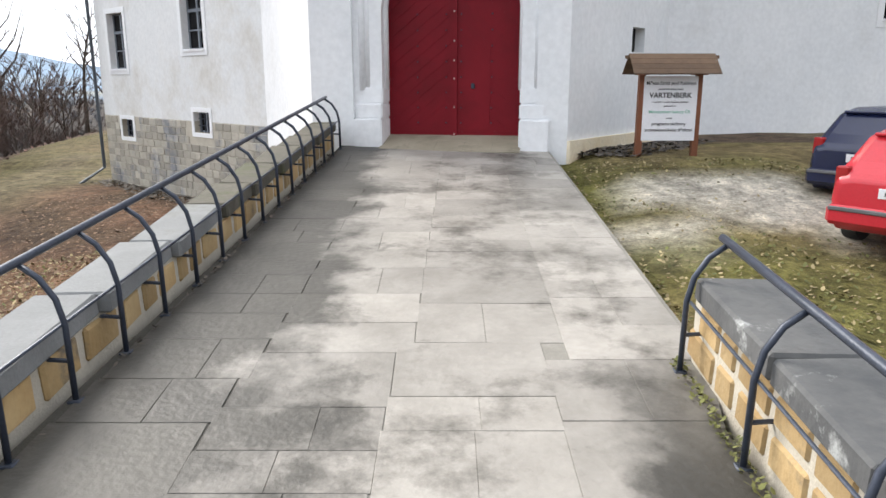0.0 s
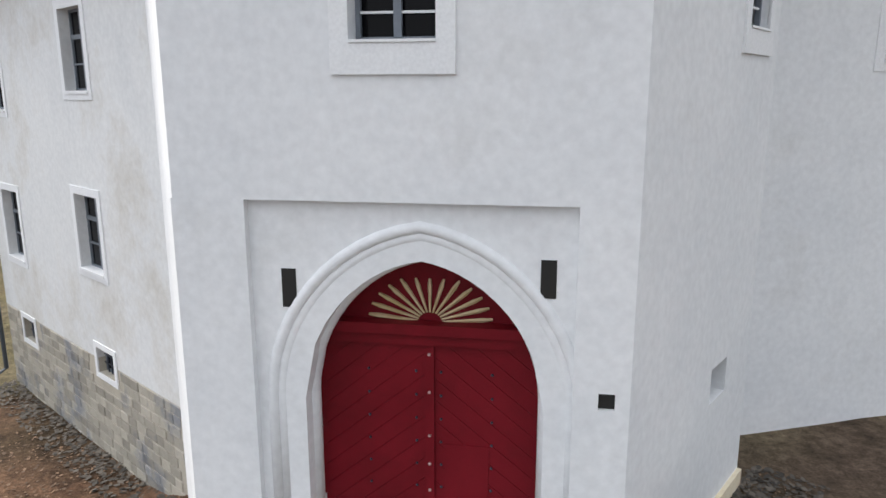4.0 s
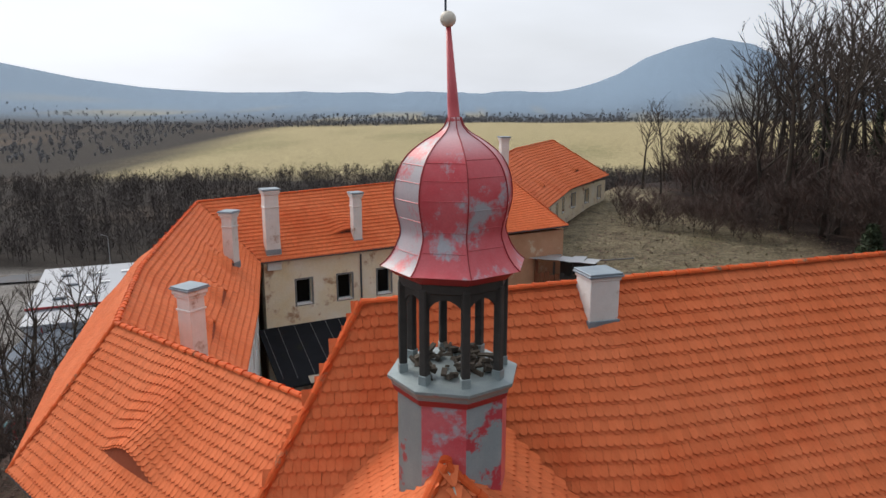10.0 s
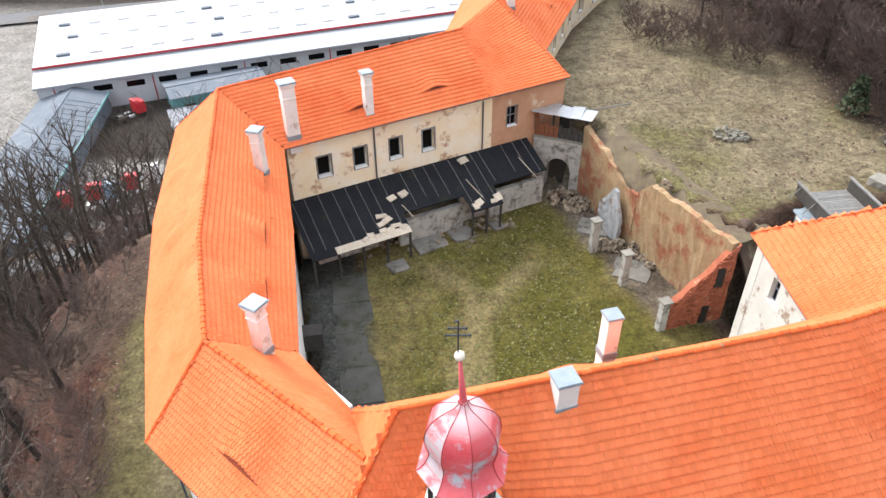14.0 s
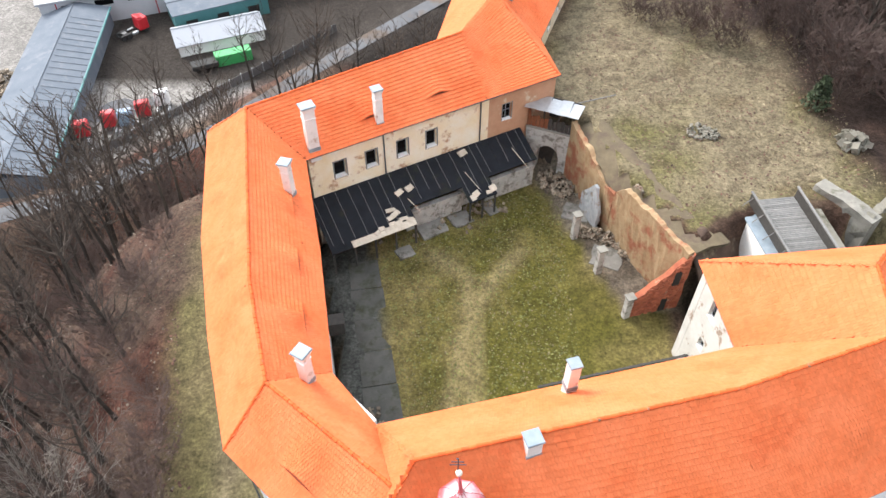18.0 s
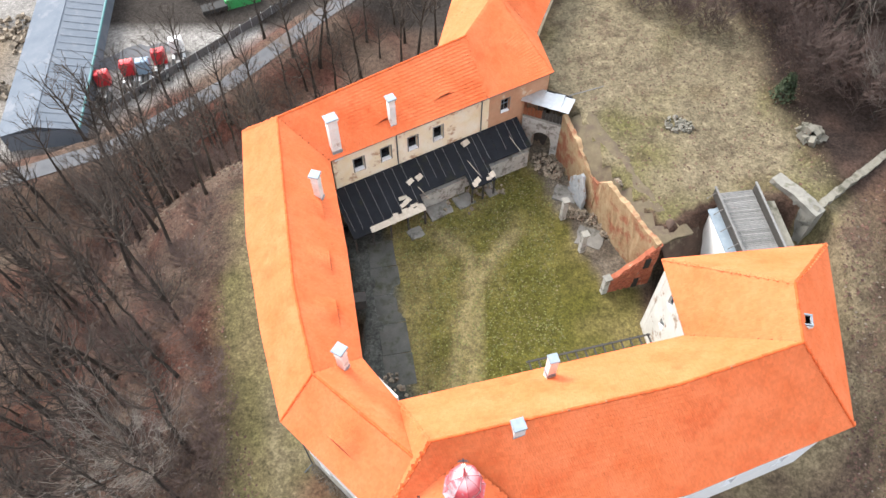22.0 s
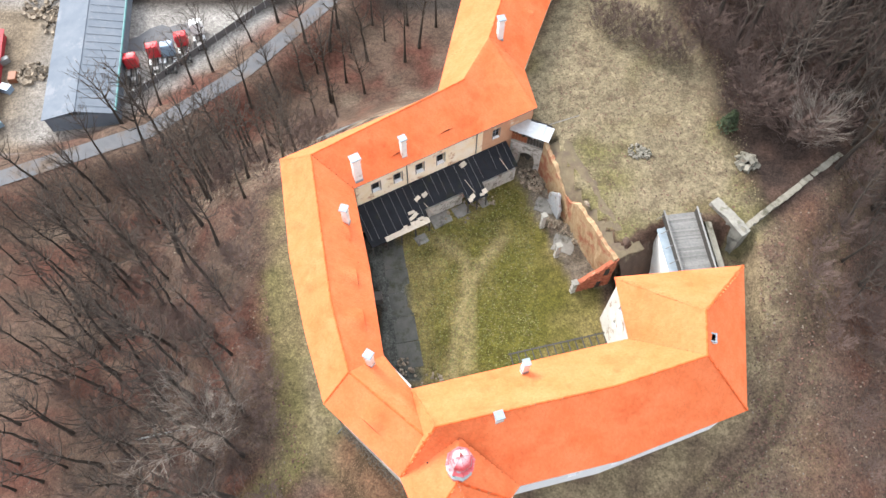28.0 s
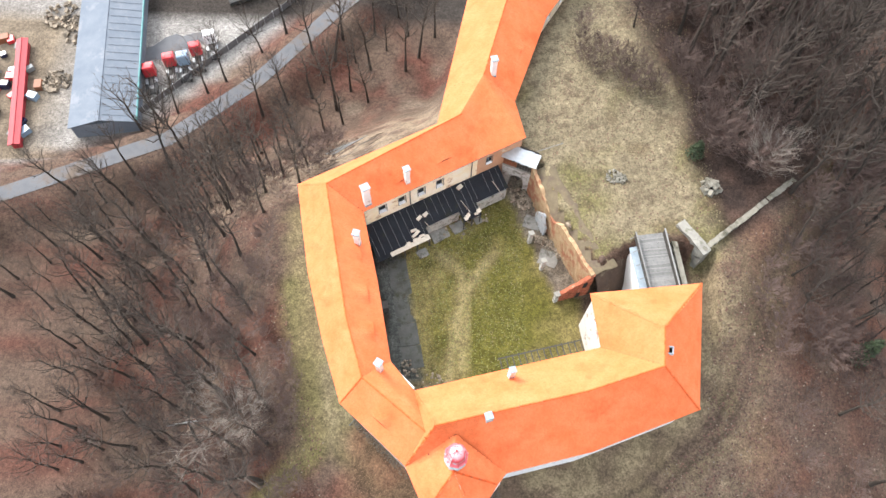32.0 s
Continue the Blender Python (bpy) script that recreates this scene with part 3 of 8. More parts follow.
def slab_on(bm, pl, u0, u1, z0, z1, d0, d1):
    """A box lying on a wall's face, from d0 to d1 metres out of it."""
    c = pl.at((u0 + u1) / 2, (z0 + z1) / 2, (d0 + d1) / 2)
    return box(bm, c, (u1 - u0, abs(d1 - d0), z1 - z0), pl.turn)


def window(parent, pl, u0, u1, z0, z1, rows=3, cols=2, depth=0.28, surround=0.16, name="window", frame_w=0.055, sill=True, trim=None, bars=False):
    """A casement window set back in its opening, with plaster band, sill, frame and panes."""
    win = thing(name, "", "")
    win.parent = parent
    bm = bmesh.new()
    for a, b, c, d in ((u0, u0 + frame_w, z0, z1), (u1 - frame_w, u1, z0, z1), (u0, u1, z0, z0 + frame_w), (u0, u1, z1 - frame_w, z1)):
        slab_on(bm, pl, a, b, c, d, -depth - 0.07, -depth)
    for i in range(1, cols):
        u = u0 + (u1 - u0) * i / cols
        slab_on(bm, pl, u - frame_w * 0.7, u + frame_w * 0.7, z0, z1, -depth - 0.06, -depth + 0.012)
    for k in range(1, rows):
        z = z0 + (z1 - z0) * k / rows
        w = frame_w * (0.8 if k == rows - 1 else 0.35)
        slab_on(bm, pl, u0, u1, z - w, z + w, -depth - 0.055, -depth + 0.006)
    part("window_frame", bm, M_WINFRAME, win)
    for i in range(cols):
        a, b = u0 + (u1 - u0) * i / cols, u0 + (u1 - u0) * (i + 1) / cols
        part("pane", slab_on(bmesh.new(), pl, a + 0.03, b - 0.03, z0 + 0.03, z1 - 0.03, -depth - 0.05, -depth - 0.035), M_GLASS, win)
    if surround:
        s = surround
        bm = bmesh.new()
        for a, b, c, d in ((u0 - s, u0, z0 - s, z1 + s), (u1, u1 + s, z0 - s, z1 + s), (u0, u1, z1, z1 + s), (u0, u1, z0 - s, z0)):
            slab_on(bm, pl, a, b, c, d, -0.01, 0.022)
        part("plaster_surround", bm, trim or M_TRIM, win)
    if sill:
        part("window_sill", slab_on(bmesh.new(), pl, u0 - 0.02, u1 + 0.02, z0 - 0.05, z0 + 0.012, -depth, 0.05), M_TRIM, win)
    if bars:
        bm = bmesh.new()
        for i in range(1, 5):
            u = u0 + (u1 - u0) * i / 5
            slab_on(bm, pl, u - 0.012, u + 0.012, z0, z1, -0.16, -0.136)
        for k in range(1, 3):
            z = z0 + (z1 - z0) * k / 3
            slab_on(bm, pl, u0, u1, z - 0.012, z + 0.012, -0.16, -0.14)
        part("window_grille", bm, M_IRON, win)
    return win


TILE_W, TILE_H = 0.178, 0.325


def tile_shape(w, h, lift):
    """Corners of one beaver-tail tile in (along, up, out): a flat plate with a rounded lower edge."""
    return [(-w / 2, h, 0.0), (-w / 2, 0.055, lift), (-w * 0.38, 0.02, lift), (-w * 0.15, 0.0, lift), (w * 0.15, 0.0, lift), (w * 0.38, 0.02, lift), (w / 2, 0.055, lift), (w / 2, h, 0.0)]


def roof_face(roof, a, b, c, d, flare=0.0, pieces=0, course=TILE_H, seed=1, sub=6, humps=(), courses=0, over=0.04):
    """A slope from its eave a-b up to its ridge d-c, laid with tiles. humps: (s, v, width, height, lift) of eyebrow vents."""
    rng = random.Random(seed)
    a, b, c, d = (Vector(p) for p in (a, b, c, d))
    eave = (b - a).normalized()
    run = ((c + d) / 2 - (a + b) / 2)
    up0 = (run - run.dot(eave) * eave).normalized()
    out0 = eave.cross(up0).normalized()
    length = run.dot(up0)
    rows = courses or max(1, round(length / course))
    humps = [(hs, round(hv * rows) / rows - 1e-6, hw, hh, hl) for hs, hv, hw, hh, hl in humps]

    def place(s, v, ref=None):
        p = (a + (d - a) * v) * (1 - s) + (b + (c - b) * v) * s
        if flare:
            p = p + Vector((0, 0, flare * max(0.0, 1 - v / 0.35) ** 2))
        for hs, hv, hw, hh, hl in humps:
            left, right = a + (d - a) * v, b + (c - b) * v
            x = (s - hs) * (right - left).length / hw
            y = (v - hv) * length / hh
            if hl < 0.3 and abs(x) < 1 and abs(y - 0.2) < 0.8:
                p = p + Vector((0, 0, hl * (0.5 + 0.5 * math.cos(math.pi * x)) * (0.5 + 0.5 * math.cos(math.pi * (y - 0.2) / 0.8))))
            elif hl >= 0.3 and abs(x) < 1 and -0.001 <= y < 1 and (ref is None or ref >= hv):
                p = p + Vector((0, 0, hl * (0.5 + 0.5 * math.cos(math.pi * x)) * (1 - max(y, 0)) ** 1.2))
        return p

    verts, faces = [], []
    nu, nv = max(2, int((b - a).length / 0.2)) if humps else sub * 2, max(4, int(length / 0.14)) if humps else sub
    for k in range(nv + 1):
        for i in range(nu + 1):
            verts.append(place(i / nu, k / nv) + out0 * 0.0)
    for k in range(nv):
        for i in range(nu):
            q = k * (nu + 1) + i
            faces.append((q, q + 1, q + nu + 2, q + nu + 1))
    n = len(verts)
    verts += [v - out0 * 0.10 for v in verts]
    faces += [(q + n, p + n, o + n, m + n) for m, o, p, q in faces]
    edge = [(i, i + 1) for i in range(nu)]
    faces += [(j, i, i + n, j + n) for i, j in edge]
    raw("roof_boarding", verts, faces, M_UNDER, roof)
    for hs, hv, hw, hh, hl in humps:
        row = (b + (c - b) * hv - a - (d - a) * hv).length
        if hl < 0.3:
            continue
        n, vs = 14, []
        for k in range(n + 1):
            s = hs + (k / n * 2 - 1) * 0.38 * hw / row
            p = place(s, hv + 0.002)
            q = (a + (d - a) * hv) * (1 - s) + (b + (c - b) * hv) * s
            vs += [q - out0 * 0.02 - up0 * 0.02, q.lerp(p, 0.55) - up0 * 0.02]
        # black crescent in place of the shaded hollow under the raised tiles
        raw("vent_opening", vs, [(2 * k, 2 * k + 2, 2 * k + 3, 2 * k + 1) for k in range(n)], M_BLACK, roof, "black sheet standing in for the dark inside an eyebrow vent")
    tv, tf, made = [], [], 0
    top_shape = tile_shape(TILE_W * 0.985, course * 1.12, 0.060)
    low_shape = tile_shape(TILE_W * 0.985, 0.16, 0.034)
    one = {}
    for k in range(rows):
        v0, v1 = k / rows, min(1.0, (k + 1.0) / rows)
        left, right = place(0, v0), place(1, v0)
        wide = (right - left).length
        if wide < TILE_W * 0.6:
            continue
        off = (left - a).dot(eave)
        # each course is a pair: a lower row showing only its tails, and an upper row half a tile aside
        for layer in (0, 1):
            shape = top_shape if layer else low_shape
            u = math.floor(off / TILE_W) * TILE_W + (TILE_W / 2 if (k + layer) % 2 else 0.0)
            while u < off + wide:
                s = (u + TILE_W / 2 - off) / wide
                u += TILE_W
                if s < -over / wide or s > 1.0 + over / wide:
                    continue
                p, q = place(s, v0, v0), place(min(1, s), v1, v0)
                along = (place(min(1, s + 0.01), v0, v0) - place(max(0, s - 0.01), v0, v0)).normalized()
                up = q - p
                up = (up - up.dot(along) * along).normalized()
                out = along.cross(up)
                base = p + out * (0.008 + rng.random() * 0.007) + along * rng.uniform(-0.004, 0.004) - up * ((0.02 if layer else 0.080) + rng.uniform(-0.006, 0.006))
                m = len(shape)
                if layer and made < pieces and v0 < 0.72:
                    if layer not in one:
                        vs = [(x, y, z) for x, y, z in shape] + [(x, y, z - 0.024) for x, y, z in shape]
                        me = bpy.data.meshes.new("tile")
                        me.from_pydata(vs, [], [tuple(range(m))[::-1]] + [(i, (i + 1) % m, (i + 1) % m + m, i + m) for i in range(m)])
                        me.materials.append(M_TILE_PC)
                        one[layer] = me
                    ob = new("tile", one[layer])
                    ob.parent = roof
                    ob.matrix_world = Matrix.Translation(base) @ Matrix((along, up, out)).transposed().to_4x4()
                    made += 1
                    continue
                m0 = len(tv)
                tv += [base + x * along + y * up + z * out for x, y, z in shape]
                tv += [base + x * along + y * up + (z - 0.026) * out for x, y, z in shape[1:7]]
                tf.append(tuple(m0 + i for i in range(m - 1, -1, -1)))
                tf += [(m0 + 1 + i, m0 + 2 + i, m0 + m + i + 1, m0 + m + i) for i in range(5)]
    if tv:
        tagged(raw("roof_tiles", tv, tf, M_TILE, roof), "overlapping orange clay beaver-tail tiles", kind="stuff")


def ridge(roof, p, q, radius=0.098, pitch=0.36, name="ridge_tiles", lift=0.03):
    """A row of half-round ridge tiles from p down or along to q, each overlapping the next."""
    p, q = Vector(p), Vector(q)
    way = (q - p).normalized()
    side = way.cross(Vector((0, 0, 1))).normalized()
    up = side.cross(way)
    n = max(1, int((q - p).length / pitch))
    tv, tf = [], []
    rng = random.Random(int(abs(p.x * 100) + abs(q.y * 10)))
    for i in range(n):
        e, g = p + (q - p) * (i / n), p + (q - p) * ((i + 1.12) / n)
        j = rng.uniform(-0.012, 0.012)
        for c, r in ((e, radius * 1.22), (g, radius * 0.86)):
            for k in range(6):
                t = math.pi * k / 5
                tv.append(c + side * (r * math.cos(t) + j) + up * (r * math.sin(t) * 0.8 + lift))
        m = len(tv) - 12
        tf += [(m + k, m + 6 + k, m + 7 + k, m + 1 + k) for k in range(5)]
        tf += [tuple(m + k for k in range(6)), tuple(m + 6 + k for k in range(5, -1, -1))]
    return tagged(raw(name, tv, tf, M_RIDGE, roof), "weathered half-round ridge tiles with mortar")


def gutter(parent, points, radius=0.075):
    """A half-round gutter along eave points."""
    bm = bmesh.new()
    tube(bm, points, radius, 8)
    return part("gutter", bm, M_ZINC, parent, "dark zinc half-round gutter")


def chimney(base, size, height, turn=0.0, cap="sheet", flash=True, name="chimney", plain=False, foot=0.0):
    """A plastered chimney stack with a corbelled head, a sheet cap and a flashing at its foot."""
    ch = thing(name, "white plastered chimney with corbelled head and metal cap", "chimney", "chimneys on the roofs")
    ch.matrix_world = pose(*base, 0, 0, turn)
    w, l = size

    def add(n, bm, m, label=""):
        ob = part(n, bm, m, None, label)
        ob.parent = ch
        return ob

    bm = boxed((0, 0, height / 2 - 0.6), (w, l, height + 1.2), 0, 0.02)
    add("shaft", bm, M_CHIM)
    if plain:
        add("neck_band", boxed((0, 0, height - 0.10), (w + 0.05, l + 0.05, 0.10), 0, 0.015), M_CHIM)
    else:
        add("neck_band", boxed((0, 0, height * 0.72), (w + 0.07, l + 0.07, 0.07), 0, 0.015), M_CHIM)
        add("lower_corbel", boxed((0, 0, height - 0.30), (w + 0.10, l + 0.10, 0.10), 0, 0.02), M_CHIM)
        add("upper_corbel", boxed((0, 0, height - 0.16), (w + 0.20, l + 0.20, 0.16), 0, 0.03), M_CHIM)
    if cap == "sheet":
        bm = bmesh.new()
        box(bm, (0, 0, height - 0.04), (w + (0.14 if plain else 0.30), l + (0.14 if plain else 0.30), 0.05), 0, 0.01)
        box(bm, (0, 0, height + 0.01), (w + (0.10 if plain else 0.24), l + (0.10 if plain else 0.24), 0.05), 0, 0.01)
        add("sheet_cap", bm, M_LEAD, "pale blue-grey metal cap")
    else:
        bm = bmesh.new()
        for sx, sy, dx, dy in ((1, 0, 0.12, l + 0.2), (-1, 0, 0.12, l + 0.2), (0, 1, w - 0.02, 0.12), (0, -1, w - 0.02, 0.12)):
            box(bm, (sx * (w / 2 + 0.02), sy * (l / 2 + 0.02), height + 0.03), (dx, dy, 0.14), 0, 0.01)
        add("head_rim", bm, M_LEAD)
        add("flue", boxed((0, 0, height - 0.05), (w - 0.12, l - 0.12, 0.1)), M_BLACK, "black open flue")
    if flash:
        bm = bmesh.new()
        box(bm, (0, 0, foot), (w + 0.07, l + 0.07, 0.34), 0, 0.01)
        add("flashing", bm, M_LEAD, "blue-grey metal flashing")
    return ch

# ---- ground ----
def smooth(e0, e1, x):
    t = min(1.0, max(0.0, (x - e0) / (e1 - e0)))
    return t * t * (3 - 2 * t)


def mix(a, b, t):
    return a + (b - a) * t


def seg_dist(x, y, pts):
    best = 1e9
    for (ax, ay), (bx, by) in zip(pts, pts[1:]):
        dx, dy = bx - ax, by - ay
        t = min(1, max(0, ((x - ax) * dx + (y - ay) * dy) / (dx * dx + dy * dy)))
        best = min(best, math.hypot(x - ax - t * dx, y - ay - t * dy))
    return best


def inside(x, y, poly):
    hit = False
    for (ax, ay), (bx, by) in zip(poly, poly[1:] + poly[:1]):
        if (ay > y) != (by > y) and x < ax + (y - ay) * (bx - ax) / (by - ay):
            hit = not hit
    return hit


def signed(x, y, poly):
    d = seg_dist(x, y, poly + poly[:1])
    return -d if inside(x, y, poly) else d


RAMP = [(-2.4, -14.0), (1.75, -14.0), (1.75, 4.9), (1.95, 5.4), (1.95, 13.4), (-2.0, 13.9), (-2.4, 4.0)]
CASTLE = [(-12, 25.8), (-4.6, 19), (-2.5, 14), (2.25, 13.2), (5, 16.5), (5.5, 18), (27.7, 25.2), (29.8, 39.7), (17, 38), (17, 43), (12, 58), (9.5, 62), (-2, 63), (-20, 53.4), (-17.5, 41), (-15, 33)]
COURT = [(-8, 28), (-4, 25), (18, 31), (17.3, 38), (24.5, 39), (24, 46), (18.6, 43.4), (14.5, 51.1), (12.2, 59.0), (9.0, 61), (-12, 49), (-9, 39)]
PLATEAU = [(12.0, 59.2), (14.3, 51.1), (18.4, 43.2), (23.0, 46.3), (29.0, 47.8), (33.3, 46.6), (47.5, 58.0), (60, 75), (60, 120), (24, 104), (19, 91), (9, 67.5), (9.6, 62)]
ROAD = [(-150.0, 55.3), (-84.6, 71.8), (-55.1, 85.2), (-39.6, 99.8), (-24.3, 120.0), (10.8, 160.4), (43.0, 190.4)]
YARD = [(-134.9, 77.3), (-91.7, 80.5), (-65.8, 89.7), (-48.5, 105.9), (-30.1, 126.9), (-19.3, 141.0), (-64.7, 152.9), (-145.7, 152.9)]


def lowland(x, y):
    z = -32.0 - 3.0 * smooth(180, 500, y)
    z += 2.5 * noise.noise((x * 0.006, y * 0.006, 3.0)) * smooth(120, 400, math.hypot(x, y - 40))
    far = math.hypot(x, y)
    rise = smooth(1300, 3600, far)
    ang = math.degrees(math.atan2(x, max(y, 1e-3))) if y > 0 else 180
    h = 150 * math.exp(-((ang + 36) / 9.5) ** 2) + 245 * math.exp(-((ang - 19.8) / 6.5) ** 2) + 48
    h += 16 * noise.noise((ang * 0.3, 5.0, 1.0)) + 9 * noise.noise((ang * 0.9, 2.0, far * 0.001))
    z += 9 * smooth(500, 800, y) * smooth(1400, 1000, y) * smooth(-350, 100, x)
    return z + rise * h


def ground_z(x, y):
    low = lowland(x, y)
    d = signed(x, y, CASTLE)
    west = smooth(6, -8, x)
    top = mix(-0.22, -2.4, smooth(-1.5, -6.0, x)) if y < 30 else mix(1.2, -2.2, west)
    top = mix(top, 2.2, smooth(20, 32, x) * smooth(20, 34, y))
    if y < 12:
        top = mix(top, mix(-0.75, -2.2, smooth(-1.8, -4.0, x)), smooth(12.5, 8.5, y))
    reach = mix(78, 42, west) if y < 60 else mix(90, 40, smooth(14, -6, x))
    k = smooth(3.0, reach, d)
    z = mix(top, low, k)
    if -40 < x < 70 and 30 < y < 130:
        p = signed(x, y, PLATEAU)
        if p < 22:
            pz = 6.4 + 0.35 * noise.noise((x * 0.12, y * 0.12, 0)) + 1.0 * smooth(80, 100, y)
            edge = 0.8 if (y < 63 and x < 34) else 16.0
            z = mix(pz, z, smooth(0.0, edge, p))
    if -20 < x < 40 and 15 < y < 66 and signed(x, y, COURT) < 0:
        z = 0.2 + 0.06 * noise.noise((x * 0.3, y * 0.3, 0)) - 1.6 * smooth(18.4, 20.5, x)
    r = seg_dist(x, y, ROAD)
    if r < 9:
        z = mix(-27.2, z, smooth(3.5, 9, r))
    if x < 12 and y > 60:
        s = signed(x, y, YARD)
        if s < 6:
            z = mix(-31.4, z, smooth(0, 6, s))
    z -= 0.26 * smooth(2.6, 0.9, math.hypot(x - 7.8, y - 11.7))
    if -6 < x < 6 and y < 14.5:
        s = signed(x, y, RAMP)
        zr = -1.05 + 1.0 * min(1.0, (y - 3.0) / 11.3)
        if s < 0.35:
            z = zr - 0.25
        elif x > 0:
            z = mix(zr - 0.12, z, smooth(0.3, 2.2, s))
    z += 0.05 * noise.noise((x * 0.5, y * 0.5, 7.0))
    return z


C_DRY, C_GREEN, C_LEAF, C_DIRT = (0.150, 0.118, 0.066), (0.080, 0.080, 0.024), (0.090, 0.062, 0.047), (0.105, 0.074, 0.052)
C_FIELD, C_WOODS, C_YARD, C_RED = (0.36, 0.30, 0.165), (0.038, 0.032, 0.028), (0.225, 0.213, 0.20), (0.092, 0.038, 0.028)
# pale blue of distant hills: aerial haze put into the ground colour
C_HAZEHILL = (0.19, 0.26, 0.34)


def blend(a, b, t):
    return tuple(mix(p, q, t) for p, q in zip(a, b))


def gravel(x, y):
    """The pale trodden gravel beside the ramp, 0 to 1."""
    w = 0.3 * noise.noise((x * 0.9, y * 0.9, 2.0))
    return max(smooth(1.05, 0.75, math.hypot((x - 5.2) / 2.6, (y - 9.9 + 0.28 * (x - 5.2)) / 1.25) + w), 0.8 * smooth(1.0, 0.7, math.hypot((x - 2.75) / 0.7, (y - 8.7) / 1.0) + w))


def cover(x, y):
    n = noise.noise((x * 0.09, y * 0.09, 11.0))
    n2 = noise.noise((x * 0.33, y * 0.33, 4.0))
    c = blend(C_LEAF, C_RED if x < 20 else (0.108, 0.050, 0.034), smooth(-0.3, 0.5, n + 0.5 * n2) * 0.9)
    c = blend(c, (0.150, 0.120, 0.090), smooth(0.1, 0.7, noise.noise((x * 0.16, y * 0.16, 31.0)) + 0.3 * n2) * 0.6)
    d = signed(x, y, CASTLE)
    if d < 60:
        c = blend(blend(C_DRY if x < 4 else (0.175, 0.138, 0.085), C_DIRT, smooth(-0.2, 0.5, n2)), c, smooth(3.0, 6.5 + 4 * n, d) if x < 4 else smooth(4.0, 17 + 7 * n + 4 * n2, d))
        if x < -8 and y < 34:
            c = blend(c, blend(C_GREEN, (0.150, 0.128, 0.078), smooth(-0.6, 0.2, n2)), smooth(7, 3, d) * 0.7)
    if -60 < x < 4 and 55 < y < 110:
        c = blend(c, (0.185, 0.142, 0.102), smooth(40, 12, d) * smooth(-0.7, 0.2, n2) * smooth(55, 64, y))
    track = seg_dist(x, y, [(-40, 5), (-17.2, 22), (-19.5, 34), (-22, 44)])
    if track < 3:
        c = blend(blend(C_DRY, C_GREEN, 0.4 + 0.4 * n2), c, smooth(0.5, 3, track))
    loop = seg_dist(x, y, [(10, 8), (24, 17), (34, 25), (40, 36), (46, 50), (56, 66)])
    if loop < 4:
        c = blend(blend(C_DIRT, (0.135, 0.105, 0.062), smooth(-0.3, 0.4, n2)), c, smooth(0.6, 4.0, loop))
        c = blend((0.052, 0.036, 0.027), c, smooth(0.1, 0.7, abs(loop - 0.9)) * 0.6 + 0.4)
    if -40 < x < 70 and 30 < y < 130:
        p = signed(x, y, PLATEAU)
        if p < 3:
            g = blend((0.178, 0.148, 0.096), (0.096, 0.090, 0.030), smooth(-0.25, 0.45, n + 0.5 * n2 - 0.025 * (y - 55)) * 0.85)
            g = blend(g, C_DIRT, smooth(0.25, 0.55, n2) * 0.5)
            g = blend(g, (0.060, 0.043, 0.030), smooth(0.22, 0.5, noise.noise((x * 0.8, y * 0.8, 17.0))) * 0.55)
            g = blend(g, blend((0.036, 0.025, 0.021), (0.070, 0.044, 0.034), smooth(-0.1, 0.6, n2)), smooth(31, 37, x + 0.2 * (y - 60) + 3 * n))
            c = blend(g, c, smooth(0, 3, p))
        q = signed(x, y, COURT)
        if p > -1.2 and 17 < x < 32 and y < 50:
            c = blend((0.055, 0.033, 0.024), C_DIRT, smooth(-0.2, 0.6, n2))
        if q < 0:
            c = blend((0.078, 0.072, 0.015), (0.190, 0.150, 0.066), smooth(-0.35, 0.5, n + 0.45 * n2) * 0.75)
            rut = min(seg_dist(x, y, [(-0.3, 29.5), (0.2, 34), (1.0, 39.4), (2.9, 44.4), (6.0, 48.5)]), seg_dist(x, y, [(1.6, 32.0), (1.9, 38.5), (1.4, 45.6), (-1.5, 48.0)]))
            c = blend((0.225, 0.180, 0.092), c, smooth(0.1, 1.1, rut) * 0.75 + 0.25)
            c = blend((0.105, 0.082, 0.036), c, smooth(0.05, 0.25, abs(rut - 0.85)) * 0.6 + 0.4)
            c = blend((0.062, 0.064, 0.058), c, smooth(-4.2, -3.3, x + (y - 32) * 0.188 + 0.5 * n2))
            c = blend((0.085, 0.055, 0.042), c, smooth(18.4, 16.5, x) if x > 14 else 1.0)
            c = blend(c, blend((0.090, 0.072, 0.055), (0.160, 0.135, 0.105), smooth(-0.3, 0.3, n2)), smooth(10.6, 11.6, x + (y - 50) * 0.38 + 0.4 * n2) * smooth(41.6, 42.6, y))
    if y < 16 and d < 30:
        if x > 1.5:
            g = blend((0.195, 0.148, 0.072), (0.125, 0.118, 0.034), smooth(-0.35, 0.35, n2 + 0.3 * n))
            c = blend(g, (0.50, 0.455, 0.375), gravel(x, y))
        else:
            c = blend(blend(C_DRY, C_DIRT, smooth(-0.4, 0.3, n2 + n)), (0.115, 0.062, 0.038), smooth(6.0, 10.5, y) * smooth(-13, -9, x) * smooth(0.5, -0.3, n2))
            c = blend(c, C_GREEN, smooth(-4.5, -8, x) * 0.6 * smooth(-0.4, 0.3, n2))
    if -15 < x < -2.6 and 6 < y < 25:
        c = blend(c, blend((0.062, 0.036, 0.024), (0.135, 0.070, 0.042), smooth(-0.4, 0.4, n2)), 0.8 * smooth(6.5, 10, y) * smooth(-15, -11, x))
